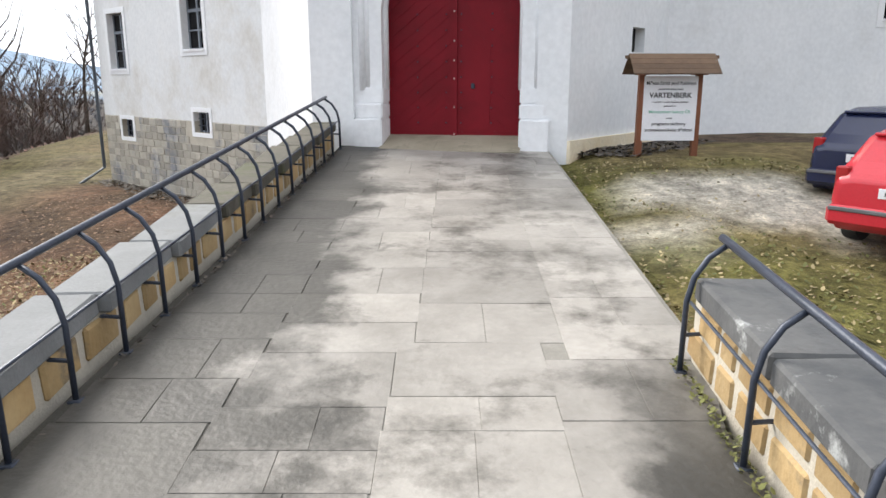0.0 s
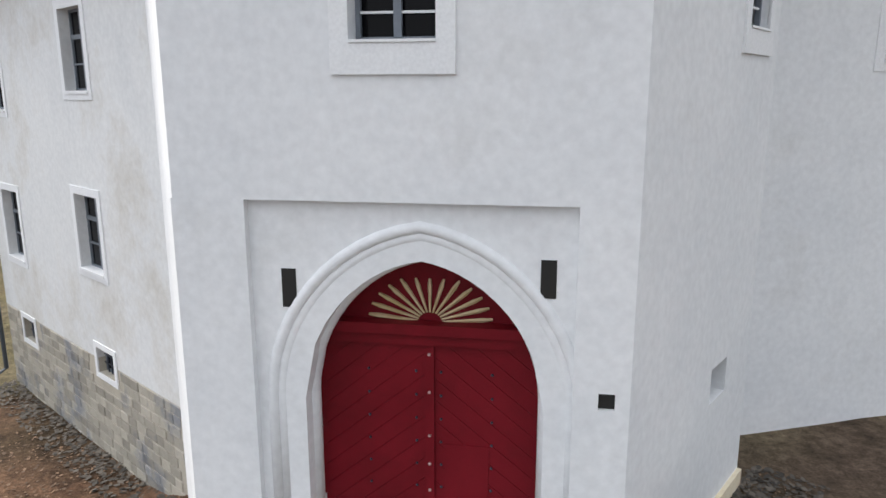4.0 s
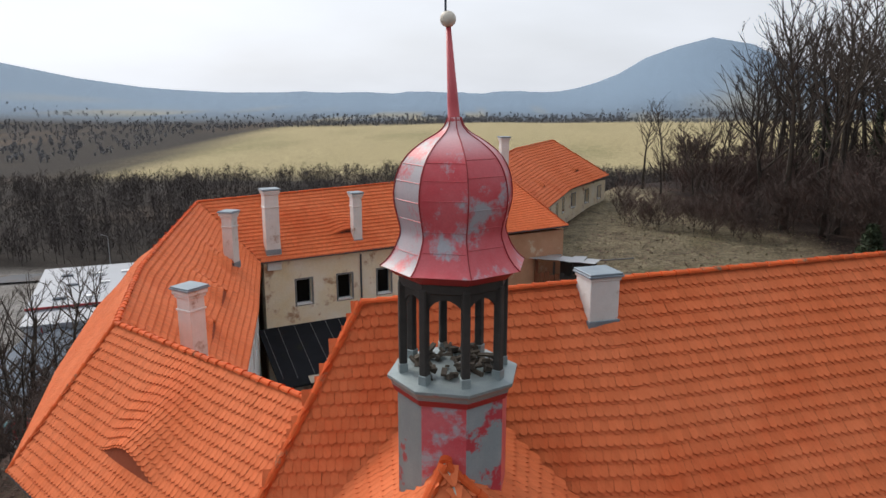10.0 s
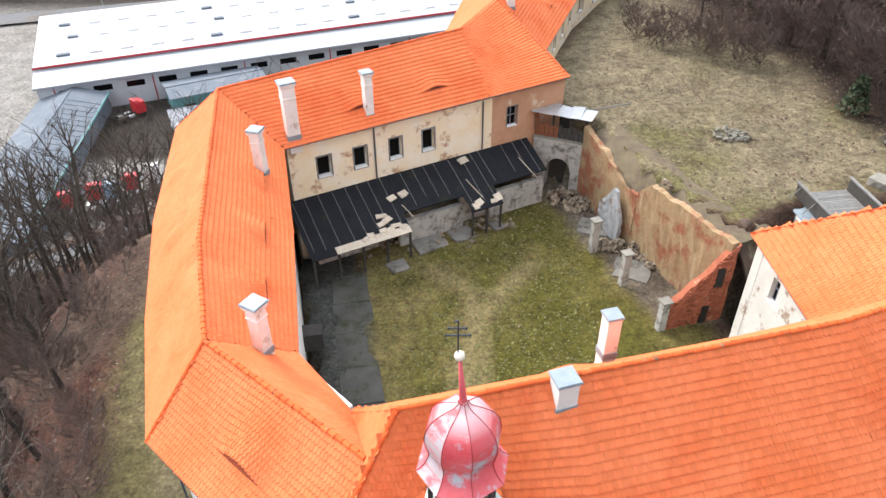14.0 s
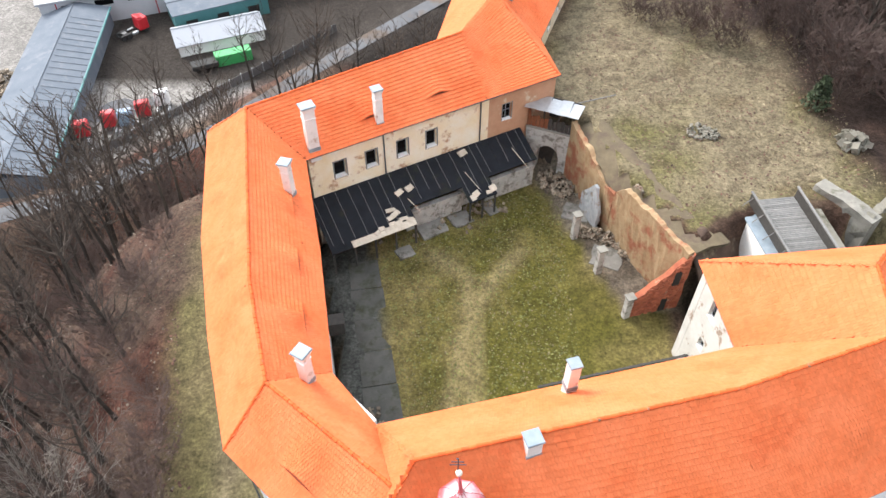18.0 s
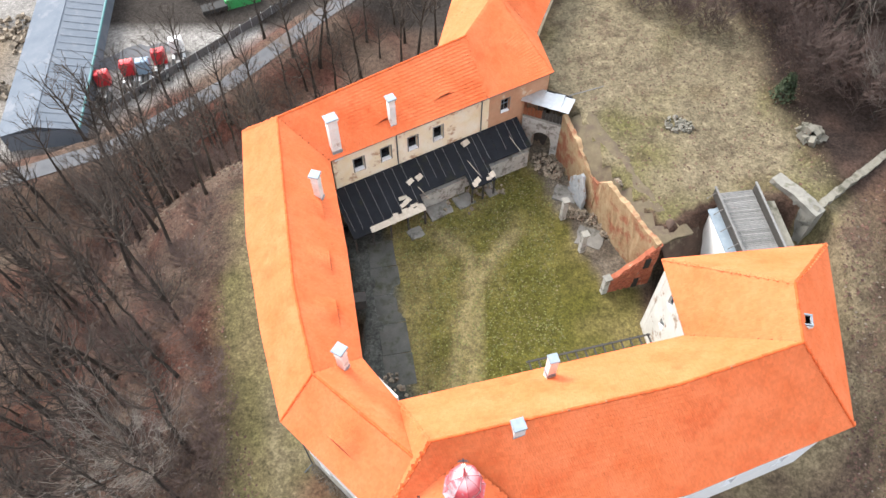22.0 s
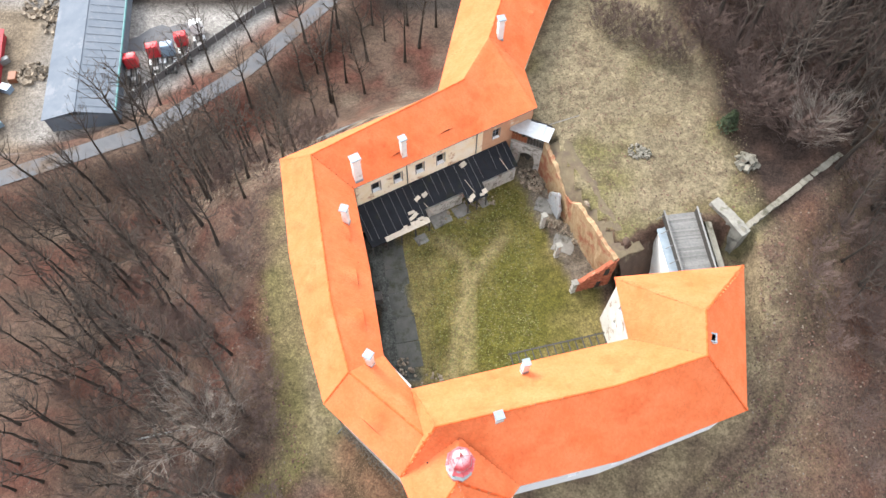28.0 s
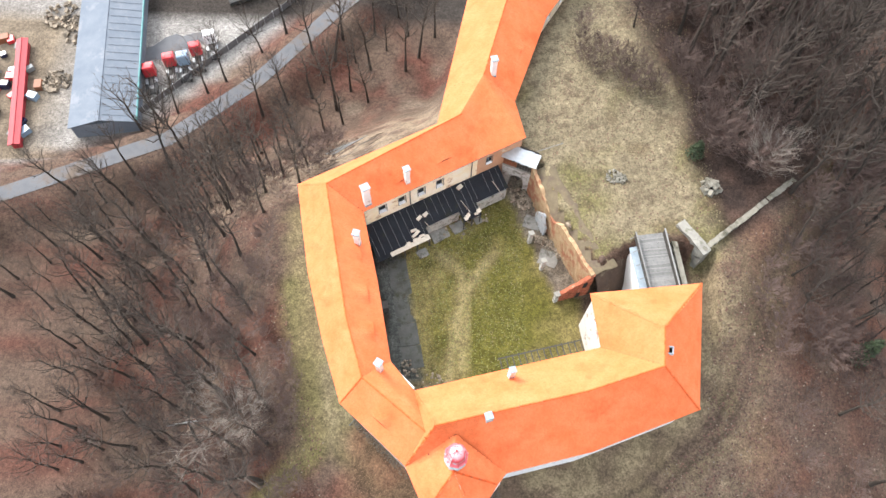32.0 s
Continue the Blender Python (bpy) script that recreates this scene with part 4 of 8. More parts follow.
    if x < 12 and y > 60:
        s = signed(x, y, YARD)
        c = blend(C_YARD, c, smooth(-1, 2.0, s))
        if x < -78 and s < 0:
            c = blend((0.165, 0.132, 0.096), (0.10, 0.08, 0.06), smooth(-0.3, 0.3, n2))
    if y > 120 or abs(x) > 130 or y < -60:
        if -175 < x < -70 and 118 < y < 205:
            return blend(C_YARD, C_DIRT, smooth(0.1, 0.5, n2) * 0.4)
        f = noise.noise((x * 0.012, y * 0.02, 2.0))
        c = blend(C_WOODS, C_DIRT, smooth(0.1, 0.5, f) * 0.6)
        if 380 < y < 1250:
            e = smooth(455, 520, y - 0.12 * x) * smooth(1220, 1120, y - 0.25 * x) * smooth(-250, -205, x + 0.06 * (y - 530))
            c = blend(c, blend(C_FIELD, (0.22, 0.20, 0.10), smooth(0.0, 0.5, f) * 0.6), e)
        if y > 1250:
            # haze painted in: woods turn pale blue with distance
            c = blend(C_WOODS, C_HAZEHILL, smooth(1000, 2100, math.hypot(x, y)))
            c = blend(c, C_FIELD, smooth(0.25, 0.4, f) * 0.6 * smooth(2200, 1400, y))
    return c


def stretch(lo, hi, step, far):
    out = list(np.arange(lo, hi + 1e-6, step))
    s, v = step, hi
    while v < far:
        s *= 1.16
        v += s
        out.append(v)
    s, v = step, lo
    while v > -far:
        s *= 1.16
        v -= s
        out.insert(0, v)
    return out


gx = stretch(-24, 50, 0.75, 4200)
gy = stretch(-4, 100, 0.75, 4200)
gverts = [(x, y, ground_z(x, y)) for y in gy for x in gx]
nx = len(gx)
gfaces = [(j * nx + i, j * nx + i + 1, (j + 1) * nx + i + 1, (j + 1) * nx + i) for j in range(len(gy) - 1) for i in range(nx - 1)]
ground = tagged(raw("ground", gverts, gfaces, M_GROUND, smooth=True), "uneven ground of dry grass, leaf litter and fields", "ground", kind="structure")
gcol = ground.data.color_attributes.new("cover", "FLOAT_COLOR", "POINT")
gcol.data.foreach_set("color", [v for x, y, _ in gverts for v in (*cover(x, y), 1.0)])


def strip(name, pts, width, z_up, material, label, category, z_at=None):
    """A flat strip along a line of points, a little above the ground."""
    verts, faces = [], []
    line = []
    for (ax, ay), (bx, by) in zip(pts, pts[1:]):
        n = max(1, int(math.hypot(bx - ax, by - ay) / 3))
        line += [(ax + (bx - ax) * i / n, ay + (by - ay) * i / n) for i in range(n)]
    line.append(pts[-1])
    for i, (x, y) in enumerate(line):
        p, q = line[max(0, i - 1)], line[min(len(line) - 1, i + 1)]
        dx, dy = q[0] - p[0], q[1] - p[1]
        k = math.hypot(dx, dy)
        for s in (-1, 1):
            vx, vy = x - s * dy / k * width / 2, y + s * dx / k * width / 2
            verts.append((vx, vy, (z_at if z_at is not None else ground_z(x, y)) + z_up))
    faces = [(2 * i + 1, 2 * i, 2 * i + 2, 2 * i + 3) for i in range(len(line) - 1)]
    ob = raw(name, verts, faces, material)
    return tagged(ob, label, category, kind="structure")


strip("road", ROAD, 3.4, 0.12, M_ASPHALT, "narrow grey asphalt road below the wooded slope", "road", -27.2)

# ---- castle: plan ----
A, B, FL, FR, R2, J = (-12.65, 25.05, 9.1), (-4.98, 18.23, 9.2), (-2.72, 13.52, 9.25), (2.45, 12.72, 9.3), (5.0, 16.4, 9.35), (5.9, 17.62, 9.35)
TSE, TNE, TNW, TIN = (27.95, 24.8, 9.7), (30.25, 40.0, 10.35), (16.65, 38.5, 10.2), (17.55, 32.0, 9.4)
INSW, INWB, INM, INNW = (-4.3, 26.5, 9.3), (-7.2, 29.9, 9.4), (-9.2, 39.8, 9.4), (-11.58, 49.6, 9.5)
WB2, WB1, NW = (-15.3, 32.6, 9.1), (-17.85, 41.4, 9.1), (-20.3, 53.7, 9.1)
RS, RW2, RW1, RNW, RVS = (-10.0, 26.98, 13.0), (-12.25, 34.07, 13.0), (-13.45, 39.7, 13.0), (-15.95, 51.6, 13.0), (-2.9, 21.2, 13.1)
MRW, MRM, MRX, MRE, TRN = (-1.75, 21.4, 15.35), (3.6, 22.7, 15.52), (14.0, 25.05, 15.85), (22.35, 27.7, 16.7), (22.7, 31.8, 17.3)
APEX = (0.14, 17.0, 13.87)
NE, FE1, FE2, FE3 = (9.7, 61.4, 9.7), (8.4, 67.4, 9.7), (13.6, 83.0, 9.7), (20.0, 93.5, 10.0)
FW0, FW1, FW2 = (-2.2, 63.6, 9.3), (2.0, 86.5, 9.3), (9.5, 99.5, 9.6)
FR0, FRB, FR1, FR2 = (0.9, 62.3, 13.4), (3.9, 68.6, 13.9), (7.6, 83.0, 14.0), (13.0, 93.5, 14.2)


def offset(p, q, d):
    """The line p-q in plan, moved d metres to its left."""
    v = Vector((q[0] - p[0], q[1] - p[1], 0)).normalized()
    n = Vector((-v.y, v.x, 0)) * d
    return (p[0] + n.x, p[1] + n.y), (q[0] + n.x, q[1] + n.y)


# ---- gate bay ----
gate_bay = thing("gate_bay", "white plastered gate bay with tiled roof and arched gateway", "building", kind="")
GP = Plane((-2.5, 13.95), (2.28, 13.2))


def arch_z(u, uc, hw, zs, za, point=0.28):
    t = min(1.0, abs(u - uc) / hw)
    return zs + (za - zs) * ((1 - point) * math.sqrt(max(0.0, 1 - t * t)) + point * (1 - t))


def arch_wall(pl, u0, u1, z0, z1, d0, d1, uc, hw, zs, za, zb, point, n=20):
    """A wall piece with an arched opening: z0-z1 high, from depth d0 back to d1, the opening's foot at zb."""
    bm = bmesh.new()
    cols = [u0, uc - hw] + [uc - hw + 2 * hw * i / n for i in range(1, n)] + [uc + hw, u1]

    def quad(pts):
        bm.faces.new([bm.verts.new(p) for p in pts])

    for i, (a, b) in enumerate(zip(cols, cols[1:])):
        solid = i in (0, len(cols) - 2)
        za_, zb_ = (z0, z0) if solid else (arch_z(a, uc, hw, zs, za, point), arch_z(b, uc, hw, zs, za, point))
        quad([pl.at(a, za_, d0), pl.at(b, zb_, d0), pl.at(b, z1, d0), pl.at(a, z1, d0)])
        quad([pl.at(a, z1, d1), pl.at(b, z1, d1), pl.at(b, zb_, d1), pl.at(a, za_, d1)])
        if not solid:
            quad([pl.at(a, za_, d1), pl.at(b, zb_, d1), pl.at(b, zb_, d0), pl.at(a, za_, d0)])
            if zb > z0:
                quad([pl.at(a, z0, d0), pl.at(b, z0, d0), pl.at(b, zb, d0), pl.at(a, zb, d0)])
                quad([pl.at(a, zb, d0), pl.at(b, zb, d0), pl.at(b, zb, d1), pl.at(a, zb, d1)])
    for u, s in ((uc - hw, 1), (uc + hw, -1)):
        pts = [pl.at(u, zb, d0), pl.at(u, zb, d1), pl.at(u, arch_z(u, uc, hw, zs, za, point), d1), pl.at(u, arch_z(u, uc, hw, zs, za, point), d0)]
        quad(pts if s < 0 else pts[::-1])
    bmesh.ops.remove_doubles(bm, verts=bm.verts, dist=1e-4)
    bmesh.ops.recalc_face_normals(bm, faces=bm.faces)
    return bm


UC, HW, ZS, ZA = 2.66, 1.31, 2.45, 4.06
slits = [(1.14, 1.30, 3.50, 3.93), (3.90, 4.06, 3.72, 4.12)]
part("wall", wall_mesh(GP, -0.4, 4.68, 0.75, u0=-0.02, u1=0.80), M_PLASTER, gate_bay)
part("wall", wall_mesh(GP, -0.4, 4.68, 0.75, [(4.52, 4.69, 2.58, 2.76)], u0=4.26, u1=GP.length), M_PLASTER, gate_bay)
# black slab just inside the hole stands for its shaded depth
part("hole_back", slab_on(bmesh.new(), GP, 4.5, 4.7, 2.56, 2.78, -0.14, -0.05), M_BLACK, gate_bay, "black slab standing in for the dark of a small hole")
part("wall", wall_mesh(GP, 4.68, 5.4, 0.75), M_PLASTER, gate_bay)
part("recessed_panel", arch_wall(GP, 0.80, 4.26, -0.4, 4.68, -0.10, -0.72, UC, HW, ZS, ZA, -0.4, 0.12), M_PLASTER, gate_bay, "recessed drawbridge panel around the gateway")
# slits are not cut through; black slabs paint their shade on the panel
for su in slits:
    part("slit_reveal", slab_on(bmesh.new(), GP, *su, -0.3, -0.092), M_BLACK, gate_bay, "black slab standing in for a narrow slit's dark depth")
# upper wall with the arched window
part("wall", arch_wall(GP, 0.0, GP.length, 5.4, 9.15, 0.0, -0.6, 2.42, 0.43, 7.85, 8.28, 6.26, 0.0, 16), M_PLASTER, gate_bay)


def arch_window(parent, pl, uc, hw, zb, zs, za, depth=0.25):
    win = thing("arched_window", "", "")
    win.parent = parent
    bm = bmesh.new()
    w = 0.05
    for a, b, c, d in ((uc - hw, uc - hw + w, zb, zs), (uc + hw - w, uc + hw, zb, zs), (uc - hw, uc + hw, zb, zb + w), (uc - w * 0.8, uc + w * 0.8, zb, za - 0.02), (uc - hw, uc + hw, zs - 0.06, zs + 0.04), (uc - hw, uc + hw, mix(zb, zs, 0.55) - 0.06, mix(zb, zs, 0.55) + 0.04)):
        slab_on(bm, pl, a, b, c, d, -depth - 0.07, -depth)
    tube(bm, [pl.at(uc - hw * math.cos(math.pi * i / 14), zs + (za - zs) * math.sin(math.pi * i / 14), -depth - 0.035) for i in range(15)], 0.045, 6)
    part("window_frame", bm, M_WINFRAME, win)
    for f in (0.18, 0.36, 0.78):
        part("glazing_bar", slab_on(bmesh.new(), pl, uc - hw, uc + hw, mix(zb, zs, f) - 0.012, mix(zb, zs, f) + 0.012, -depth - 0.05, -depth - 0.015), M_TRIM, win, "thin pale glazing bar")
    for s in (-1, 1):
        part("pane", slab_on(bmesh.new(), pl, uc + (s - 1) * hw / 2 + 0.02, uc + (s + 1) * hw / 2 - 0.02, zb + 0.02, za, -depth - 0.12, -depth - 0.10), M_GLASS, win)
    s = 0.19
    for sgn in (-1, 1):
        a, b = sorted((uc + sgn * hw, uc + sgn * (hw + s)))
        part("jamb_band", slab_on(bmesh.new(), pl, a, b, zb - 0.02, zs - 0.18, -0.01, 0.03), M_TRIM, win)
        part("impost", slab_on(bmesh.new(), pl, a - 0.04 * (sgn < 0), b + 0.04 * (sgn > 0), zs - 0.18, zs + 0.02, -0.01, 0.05), M_TRIM, win)
    part("apron_band", slab_on(bmesh.new(), pl, uc - hw - s, uc + hw + s, zb - 0.32, zb - 0.02, -0.01, 0.035), M_TRIM, win)
    part("window_sill", slab_on(bmesh.new(), pl, uc - hw, uc + hw, zb - 0.018, zb + 0.01, -depth, 0.05), M_TRIM, win)
    n, verts, faces = 18, [], []
    for i in range(n + 1):
        t = math.pi * i / n
        verts += [pl.at(uc - r * math.cos(t), zs + 0.02 + (r / hw) * (za - zs - 0.02) * math.sin(t), d) for r, d in ((hw, -0.01), (hw, 0.03), (hw + s, 0.03), (hw + s, -0.01))]
    for i in range(n):
        faces += [(4 * i + k, 4 * i + 4 + k, 4 * i + 4 + (k + 1) % 4, 4 * i + (k + 1) % 4) for k in range(4)]
    raw("arch_band", verts, faces, M_TRIM, win, "white plaster arch band")
    part("keystone", boxed(pl.at(uc, za + 0.10, 0.02), (0.2, 0.10, 0.32), pl.turn, 0.008), M_TRIM, win)


arch_window(gate_bay, GP, 2.42, 0.43, 6.26, 7.85, 8.28)

# gateway mouldings: rounded ribs up the jambs and round the pointed head
for grow, dd, rr in ((0.05, -0.40, 0.12), (0.17, -0.28, 0.11), (0.28, -0.18, 0.10), (0.38, -0.13, 0.075)):
    hw = HW + grow
    path = [GP.at(UC - hw, 0.95, dd)] + [GP.at(UC - hw * math.cos(math.pi * i / 24), arch_z(UC - hw * math.cos(math.pi * i / 24), UC, hw, ZS, ZA + grow * 0.95, 0.12), dd) for i in range(25)] + [GP.at(UC + hw, 0.95, dd)]
    part("arch_rib", tube(bmesh.new(), path, rr, 8), M_PLASTER, gate_bay, smooth=True)
for sgn in (-1, 1):
    for z0, z1, w, d in ((-0.4, 0.42, 0.54, 0.10), (0.42, 0.70, 0.46, 0.02), (0.70, 1.0, 0.36, -0.06)):
        a, b = sorted((UC + sgn * (HW - 0.02), UC + sgn * (HW + w)))
        bm = slab_on(bmesh.new(), GP, a, b, z0, z1, -0.70, d)
        bmesh.ops.bevel(bm, geom=bm.edges[:], offset=0.025, segments=2, affect="EDGES")
        part("jamb_foot", bm, M_PLASTER, gate_bay)

# side walls of the bay
LP = Plane((-4.62, 18.95), (-2.5, 13.95))
RP = Plane((2.28, 13.2), (4.95, 16.6))
SP = Plane((4.95, 16.6), (5.5, 18.15))
part("wall", wall_mesh(LP, -3.2, 9.1, 0.6), M_PLASTER, gate_bay)
part("wall", wall_mesh(RP, -0.9, 6.0, 0.6, [(2.62, 3.26, 1.70, 2.2)]), M_PLASTER, gate_bay)
part("wall", arch_wall(RP, 0.0, RP.length, 6.0, 9.15, 0.0, -0.6, 3.35, 0.42, 8.05, 8.48, 6.55, 0.0, 12), M_PLASTER, gate_bay)
arch_window(gate_bay, RP, 3.35, 0.42, 6.55, 8.05, 8.48, 0.10)
# black slab closes the hole and stands for the shade within
part("hole_back", slab_on(bmesh.new(), RP, 2.6, 3.3, 1.68, 2.22, -0.35, -0.22), M_BLACK, gate_bay)
part("wall", wall_mesh(SP, -0.9, 9.15, 0.5), M_PLASTER, gate_bay)
# cornice
def moulding(name, line, profile, material, parent, label=""):
    """A moulding along a line of plan points, mitred at the corners; profile: (metres out, height) rows."""
    pts = [Vector((x, y, 0)) for x, y in line]
    nor = [Vector(((q - p).y, -(q - p).x, 0)).normalized() for p, q in zip(pts, pts[1:])]
    verts, faces = [], []
    for i, p in enumerate(pts):
        n0, n1 = nor[max(0, i - 1)], nor[min(len(nor) - 1, i)]
        m = (n0 + n1) / max(0.3, 1 + n0.dot(n1))
        verts += [p + m * d + Vector((0, 0, z)) for d, z in profile]
    k = len(profile)
    for i in range(len(pts) - 1):
        faces += [(i * k + j, (i + 1) * k + j, (i + 1) * k + (j + 1) % k, i * k + (j + 1) % k) for j in range(k)]
    faces += [tuple(range(k)), tuple(range(len(verts) - 1, len(verts) - k - 1, -1))]
    return raw(name, verts, faces, material, parent, label)


BAY_LINE = [(-4.62, 18.95), (-2.5, 13.95), (2.28, 13.2), (4.95, 16.6), (5.5, 18.15)]
moulding("cornice_bead", BAY_LINE, [(-0.02, 8.66), (0.04, 8.67), (0.05, 8.70), (0.04, 8.735), (-0.02, 8.74)], M_TRIM, gate_bay)
moulding("cornice_cove", BAY_LINE, [(-0.02, 8.735), (0.025, 8.74), (0.03, 8.82), (0.06, 8.90), (0.11, 8.955), (0.15, 8.975), (0.15, 8.995), (-0.02, 9.0)], M_TRIM, gate_bay, "white plaster cornice moulding")
moulding("cornice_top", BAY_LINE, [(-0.02, 8.995), (0.17, 9.0), (0.19, 9.03), (0.23, 9.08), (0.31, 9.12), (0.33, 9.15), (-0.02, 9.16)], M_TRIM, gate_bay)
part("wall_footing", slab_on(bmesh.new(), RP, 0.0, RP.length, -0.9, 0.04, -0.02, 0.07), M_OCHRE, gate_bay, "yellowish mossy footing")
for k in range(10):
    row, col = divmod(k, 5)
    d0, d1 = ((0.32, -0.24), (-0.24, -0.72))[row]
    u = UC - HW - 0.02 + (2 * HW + 0.04) * (col + (0.0, 0.12)[row] * (0 < col < 5)) / 5
    u2 = UC - HW - 0.02 + (2 * HW + 0.04) * (col + 1 + (0.0, 0.12)[row] * (col < 4)) / 5
    bm = slab_on(bmesh.new(), GP, u + 0.002, u2 - 0.002, -0.35, -0.075, d1 + 0.003, d0 - 0.003)
    for v in bm.verts:
        if v.co.z > -0.2:
            v.co.z = -0.145 + 0.25 * min(1.0, max(0.0, 0.32 - (v.co - GP.at(UC, 0, 0)).dot(GP.n)) / 0.95)
    part("threshold_slab", bm, M_THRESHOLD, gate_bay, "worn sandstone slab before the gate")
gutter(gate_bay, [Vector(p) + Vector((0, 0, -0.06)) for p in (B, FL, FR, R2, J)])
bay_roof = thing("roof", "", "")
bay_roof.parent = gate_bay
roof_face(bay_roof, FL, FR, APEX, APEX, 0.10, pieces=300, seed=2)
roof_face(bay_roof, FR, R2, APEX, APEX, 0.10, seed=3)
roof_face(bay_roof, R2, J, (0.3, 20.8, 13.9), APEX, 0.10, seed=4)
roof_face(bay_roof, B, FL, APEX, (0.3, 20.8, 13.9), 0.10, seed=5)
for q in (FL, R2):
    ridge(bay_roof, APEX, Vector(q) + Vector((0, 0, 0.05)))
rng = random.Random(17)
hip = [mix(Vector(APEX), Vector(FR), i / 40) for i in range(41)]
hip = [p + Vector((rng.uniform(-0.02, 0.02), rng.uniform(-0.02, 0.02), 0.034 + 0.09 * max(0.0, 1 - (1 - i / 40) / 0.35) ** 2)) for i, p in enumerate(hip)]
part("hip_mortar", tube(bmesh.new(), hip, [rng.uniform(0.016, 0.032) for _ in hip], 6), M_MORTAR, bay_roof, "pale mortar joint along the hip")
ridge(bay_roof, APEX, (0.25, 18.0, 13.95))

# gate leaves
def clip_half(poly, side):
    """The part of an outline on which side(u, z) is not negative."""
    out = []
    for p, q in zip(poly, poly[1:] + poly[:1]):
        dp, dq = side(*p), side(*q)
        if dp >= 0:
            out.append(p)
        if (dp < 0) != (dq < 0):
            t = dp / (dp - dq)
            out.append((p[0] + (q[0] - p[0]) * t, p[1] + (q[1] - p[1]) * t))
    return out


gate = thing("gate", "closed dark red double gate with studs and sunburst fanlight", "gate")
DP = Plane(GP.at(0, 0, -0.62)[:2], GP.at(GP.length, 0, -0.62)[:2])
for s, (a, b) in enumerate(((UC - HW - 0.05, UC - 0.006), (UC + 0.006, UC + HW + 0.05))):
    leaf = part("gate_leaf", slab_on(bmesh.new(), DP, a, b, -0.10, 3.02, -0.12, 0.0), M_GATE, gate)
    slant = -1 if s else 1
    for i in range(-6, 16):
        lo, hi = i * 0.26 + 0.003, (i + 1) * 0.26 - 0.003
        poly = [(a, -0.08), (b, -0.08), (b, 3.0), (a, 3.0)]
        for sg, lim in ((1, hi), (-1, -lo)):
            poly = clip_half(poly, lambda u, z: lim - sg * (z - slant * (u - a) * 0.8))
        if len(poly) < 3:
            continue
        bm = bmesh.new()
        f0 = [bm.verts.new(DP.at(u, z, 0.010)) for u, z in poly]
        f1 = [bm.verts.new(DP.at(u, z, -0.005)) for u, z in poly]
        bm.faces.new(f0)
        for j in range(len(poly)):
            bm.faces.new((f0[j], f1[j], f1[(j + 1) % len(poly)], f0[(j + 1) % len(poly)]))
        part("board", bm, M_GATE, leaf)
    for u in ((UC + 0.13, UC + 0.72) if s else (UC - 0.16, UC - 0.72)):
        for k in range(9):
            bm = bmesh.new()
            bmesh.ops.create_icosphere(bm, subdivisions=1, radius=0.019, matrix=Matrix.Translation(DP.at(u, 0.32 + k * 0.29, 0.014)))
            part("stud", bm, M_IRON, leaf)
strip_bar = part("cover_strip", slab_on(bmesh.new(), DP, UC - 0.055, UC + 0.055, -0.08, 3.02, 0.0, 0.05), M_GATE, gate)
for z in (0.10, 0.62, 1.16, 1.50, 1.86, 2.40, 2.86):
    stud_bm = bmesh.new()
    bmesh.ops.create_icosphere(stud_bm, subdivisions=1, radius=0.022, matrix=Matrix.Translation(DP.at(UC, z, 0.052)))
    part("stud", stud_bm, M_PALESTUD, strip_bar, "worn pale stud")
bm = bmesh.new()
slab_on(bm, DP, UC - HW - 0.05, UC + HW + 0.05, 2.98, 3.12, -0.12, 0.09)
slab_on(bm, DP, UC - HW - 0.05, UC + HW + 0.05, 3.12, 3.24, -0.12, 0.16)
part("transom", bm, M_GATE, gate)
part("fanlight", arch_wall(DP, UC - HW - 0.04, UC + HW + 0.04, 3.18, 4.15, -0.05, -0.12, UC, 0.001, 3.0, 3.01, 3.18, 0.3, 2), M_GATE, gate)
for i in range(13):
    t = math.pi * (i + 0.5) / 13
    reach = 0.78 * min(HW * 0.86 / max(0.05, abs(math.cos(t))), 0.84 / max(0.05, math.sin(t)), 0.92)
    m = (0.22 + reach) / 2
    c = DP.at(UC - math.cos(t) * m, 3.20 + math.sin(t) * m * 0.80, -0.03)
    if arch_z(UC - math.cos(t) * reach, UC, HW, ZS, ZA, 0.12) < 3.2 + math.sin(t) * reach * 0.8:
        reach *= 0.8
    bm = bmesh.new()
    p0, p1 = DP.at(UC - math.cos(t) * 0.14, 3.22 + math.sin(t) * 0.12, -0.025), DP.at(UC - math.cos(t) * reach, 3.22 + math.sin(t) * reach * 0.78, -0.025)
    tube(bm, [p0, mix(p0, p1, 0.8), p1], [0.012, 0.028, 0.016], 5)
    part("ray", bm, M_GOLD, gate, "carved sun ray")
bm = bmesh.new()
slab_on(bm, DP, UC + 0.17, UC + 0.69, 0.18, 1.75, 0.008, 0.020)
part("wicket_door", bm, M_GATE, gate)
box(bm := bmesh.new(), DP.at(UC + 0.36, 1.02, 0.03), (0.07, 0.04, 0.10), DP.turn, 0.01)
part("lock_plate", bm, M_IRON, gate)

# ---- south wing ----
def wing(name, label):
    w = thing(name, label, "building")
    r = thing("roof", "", "")
    r.parent = w
    return w, r


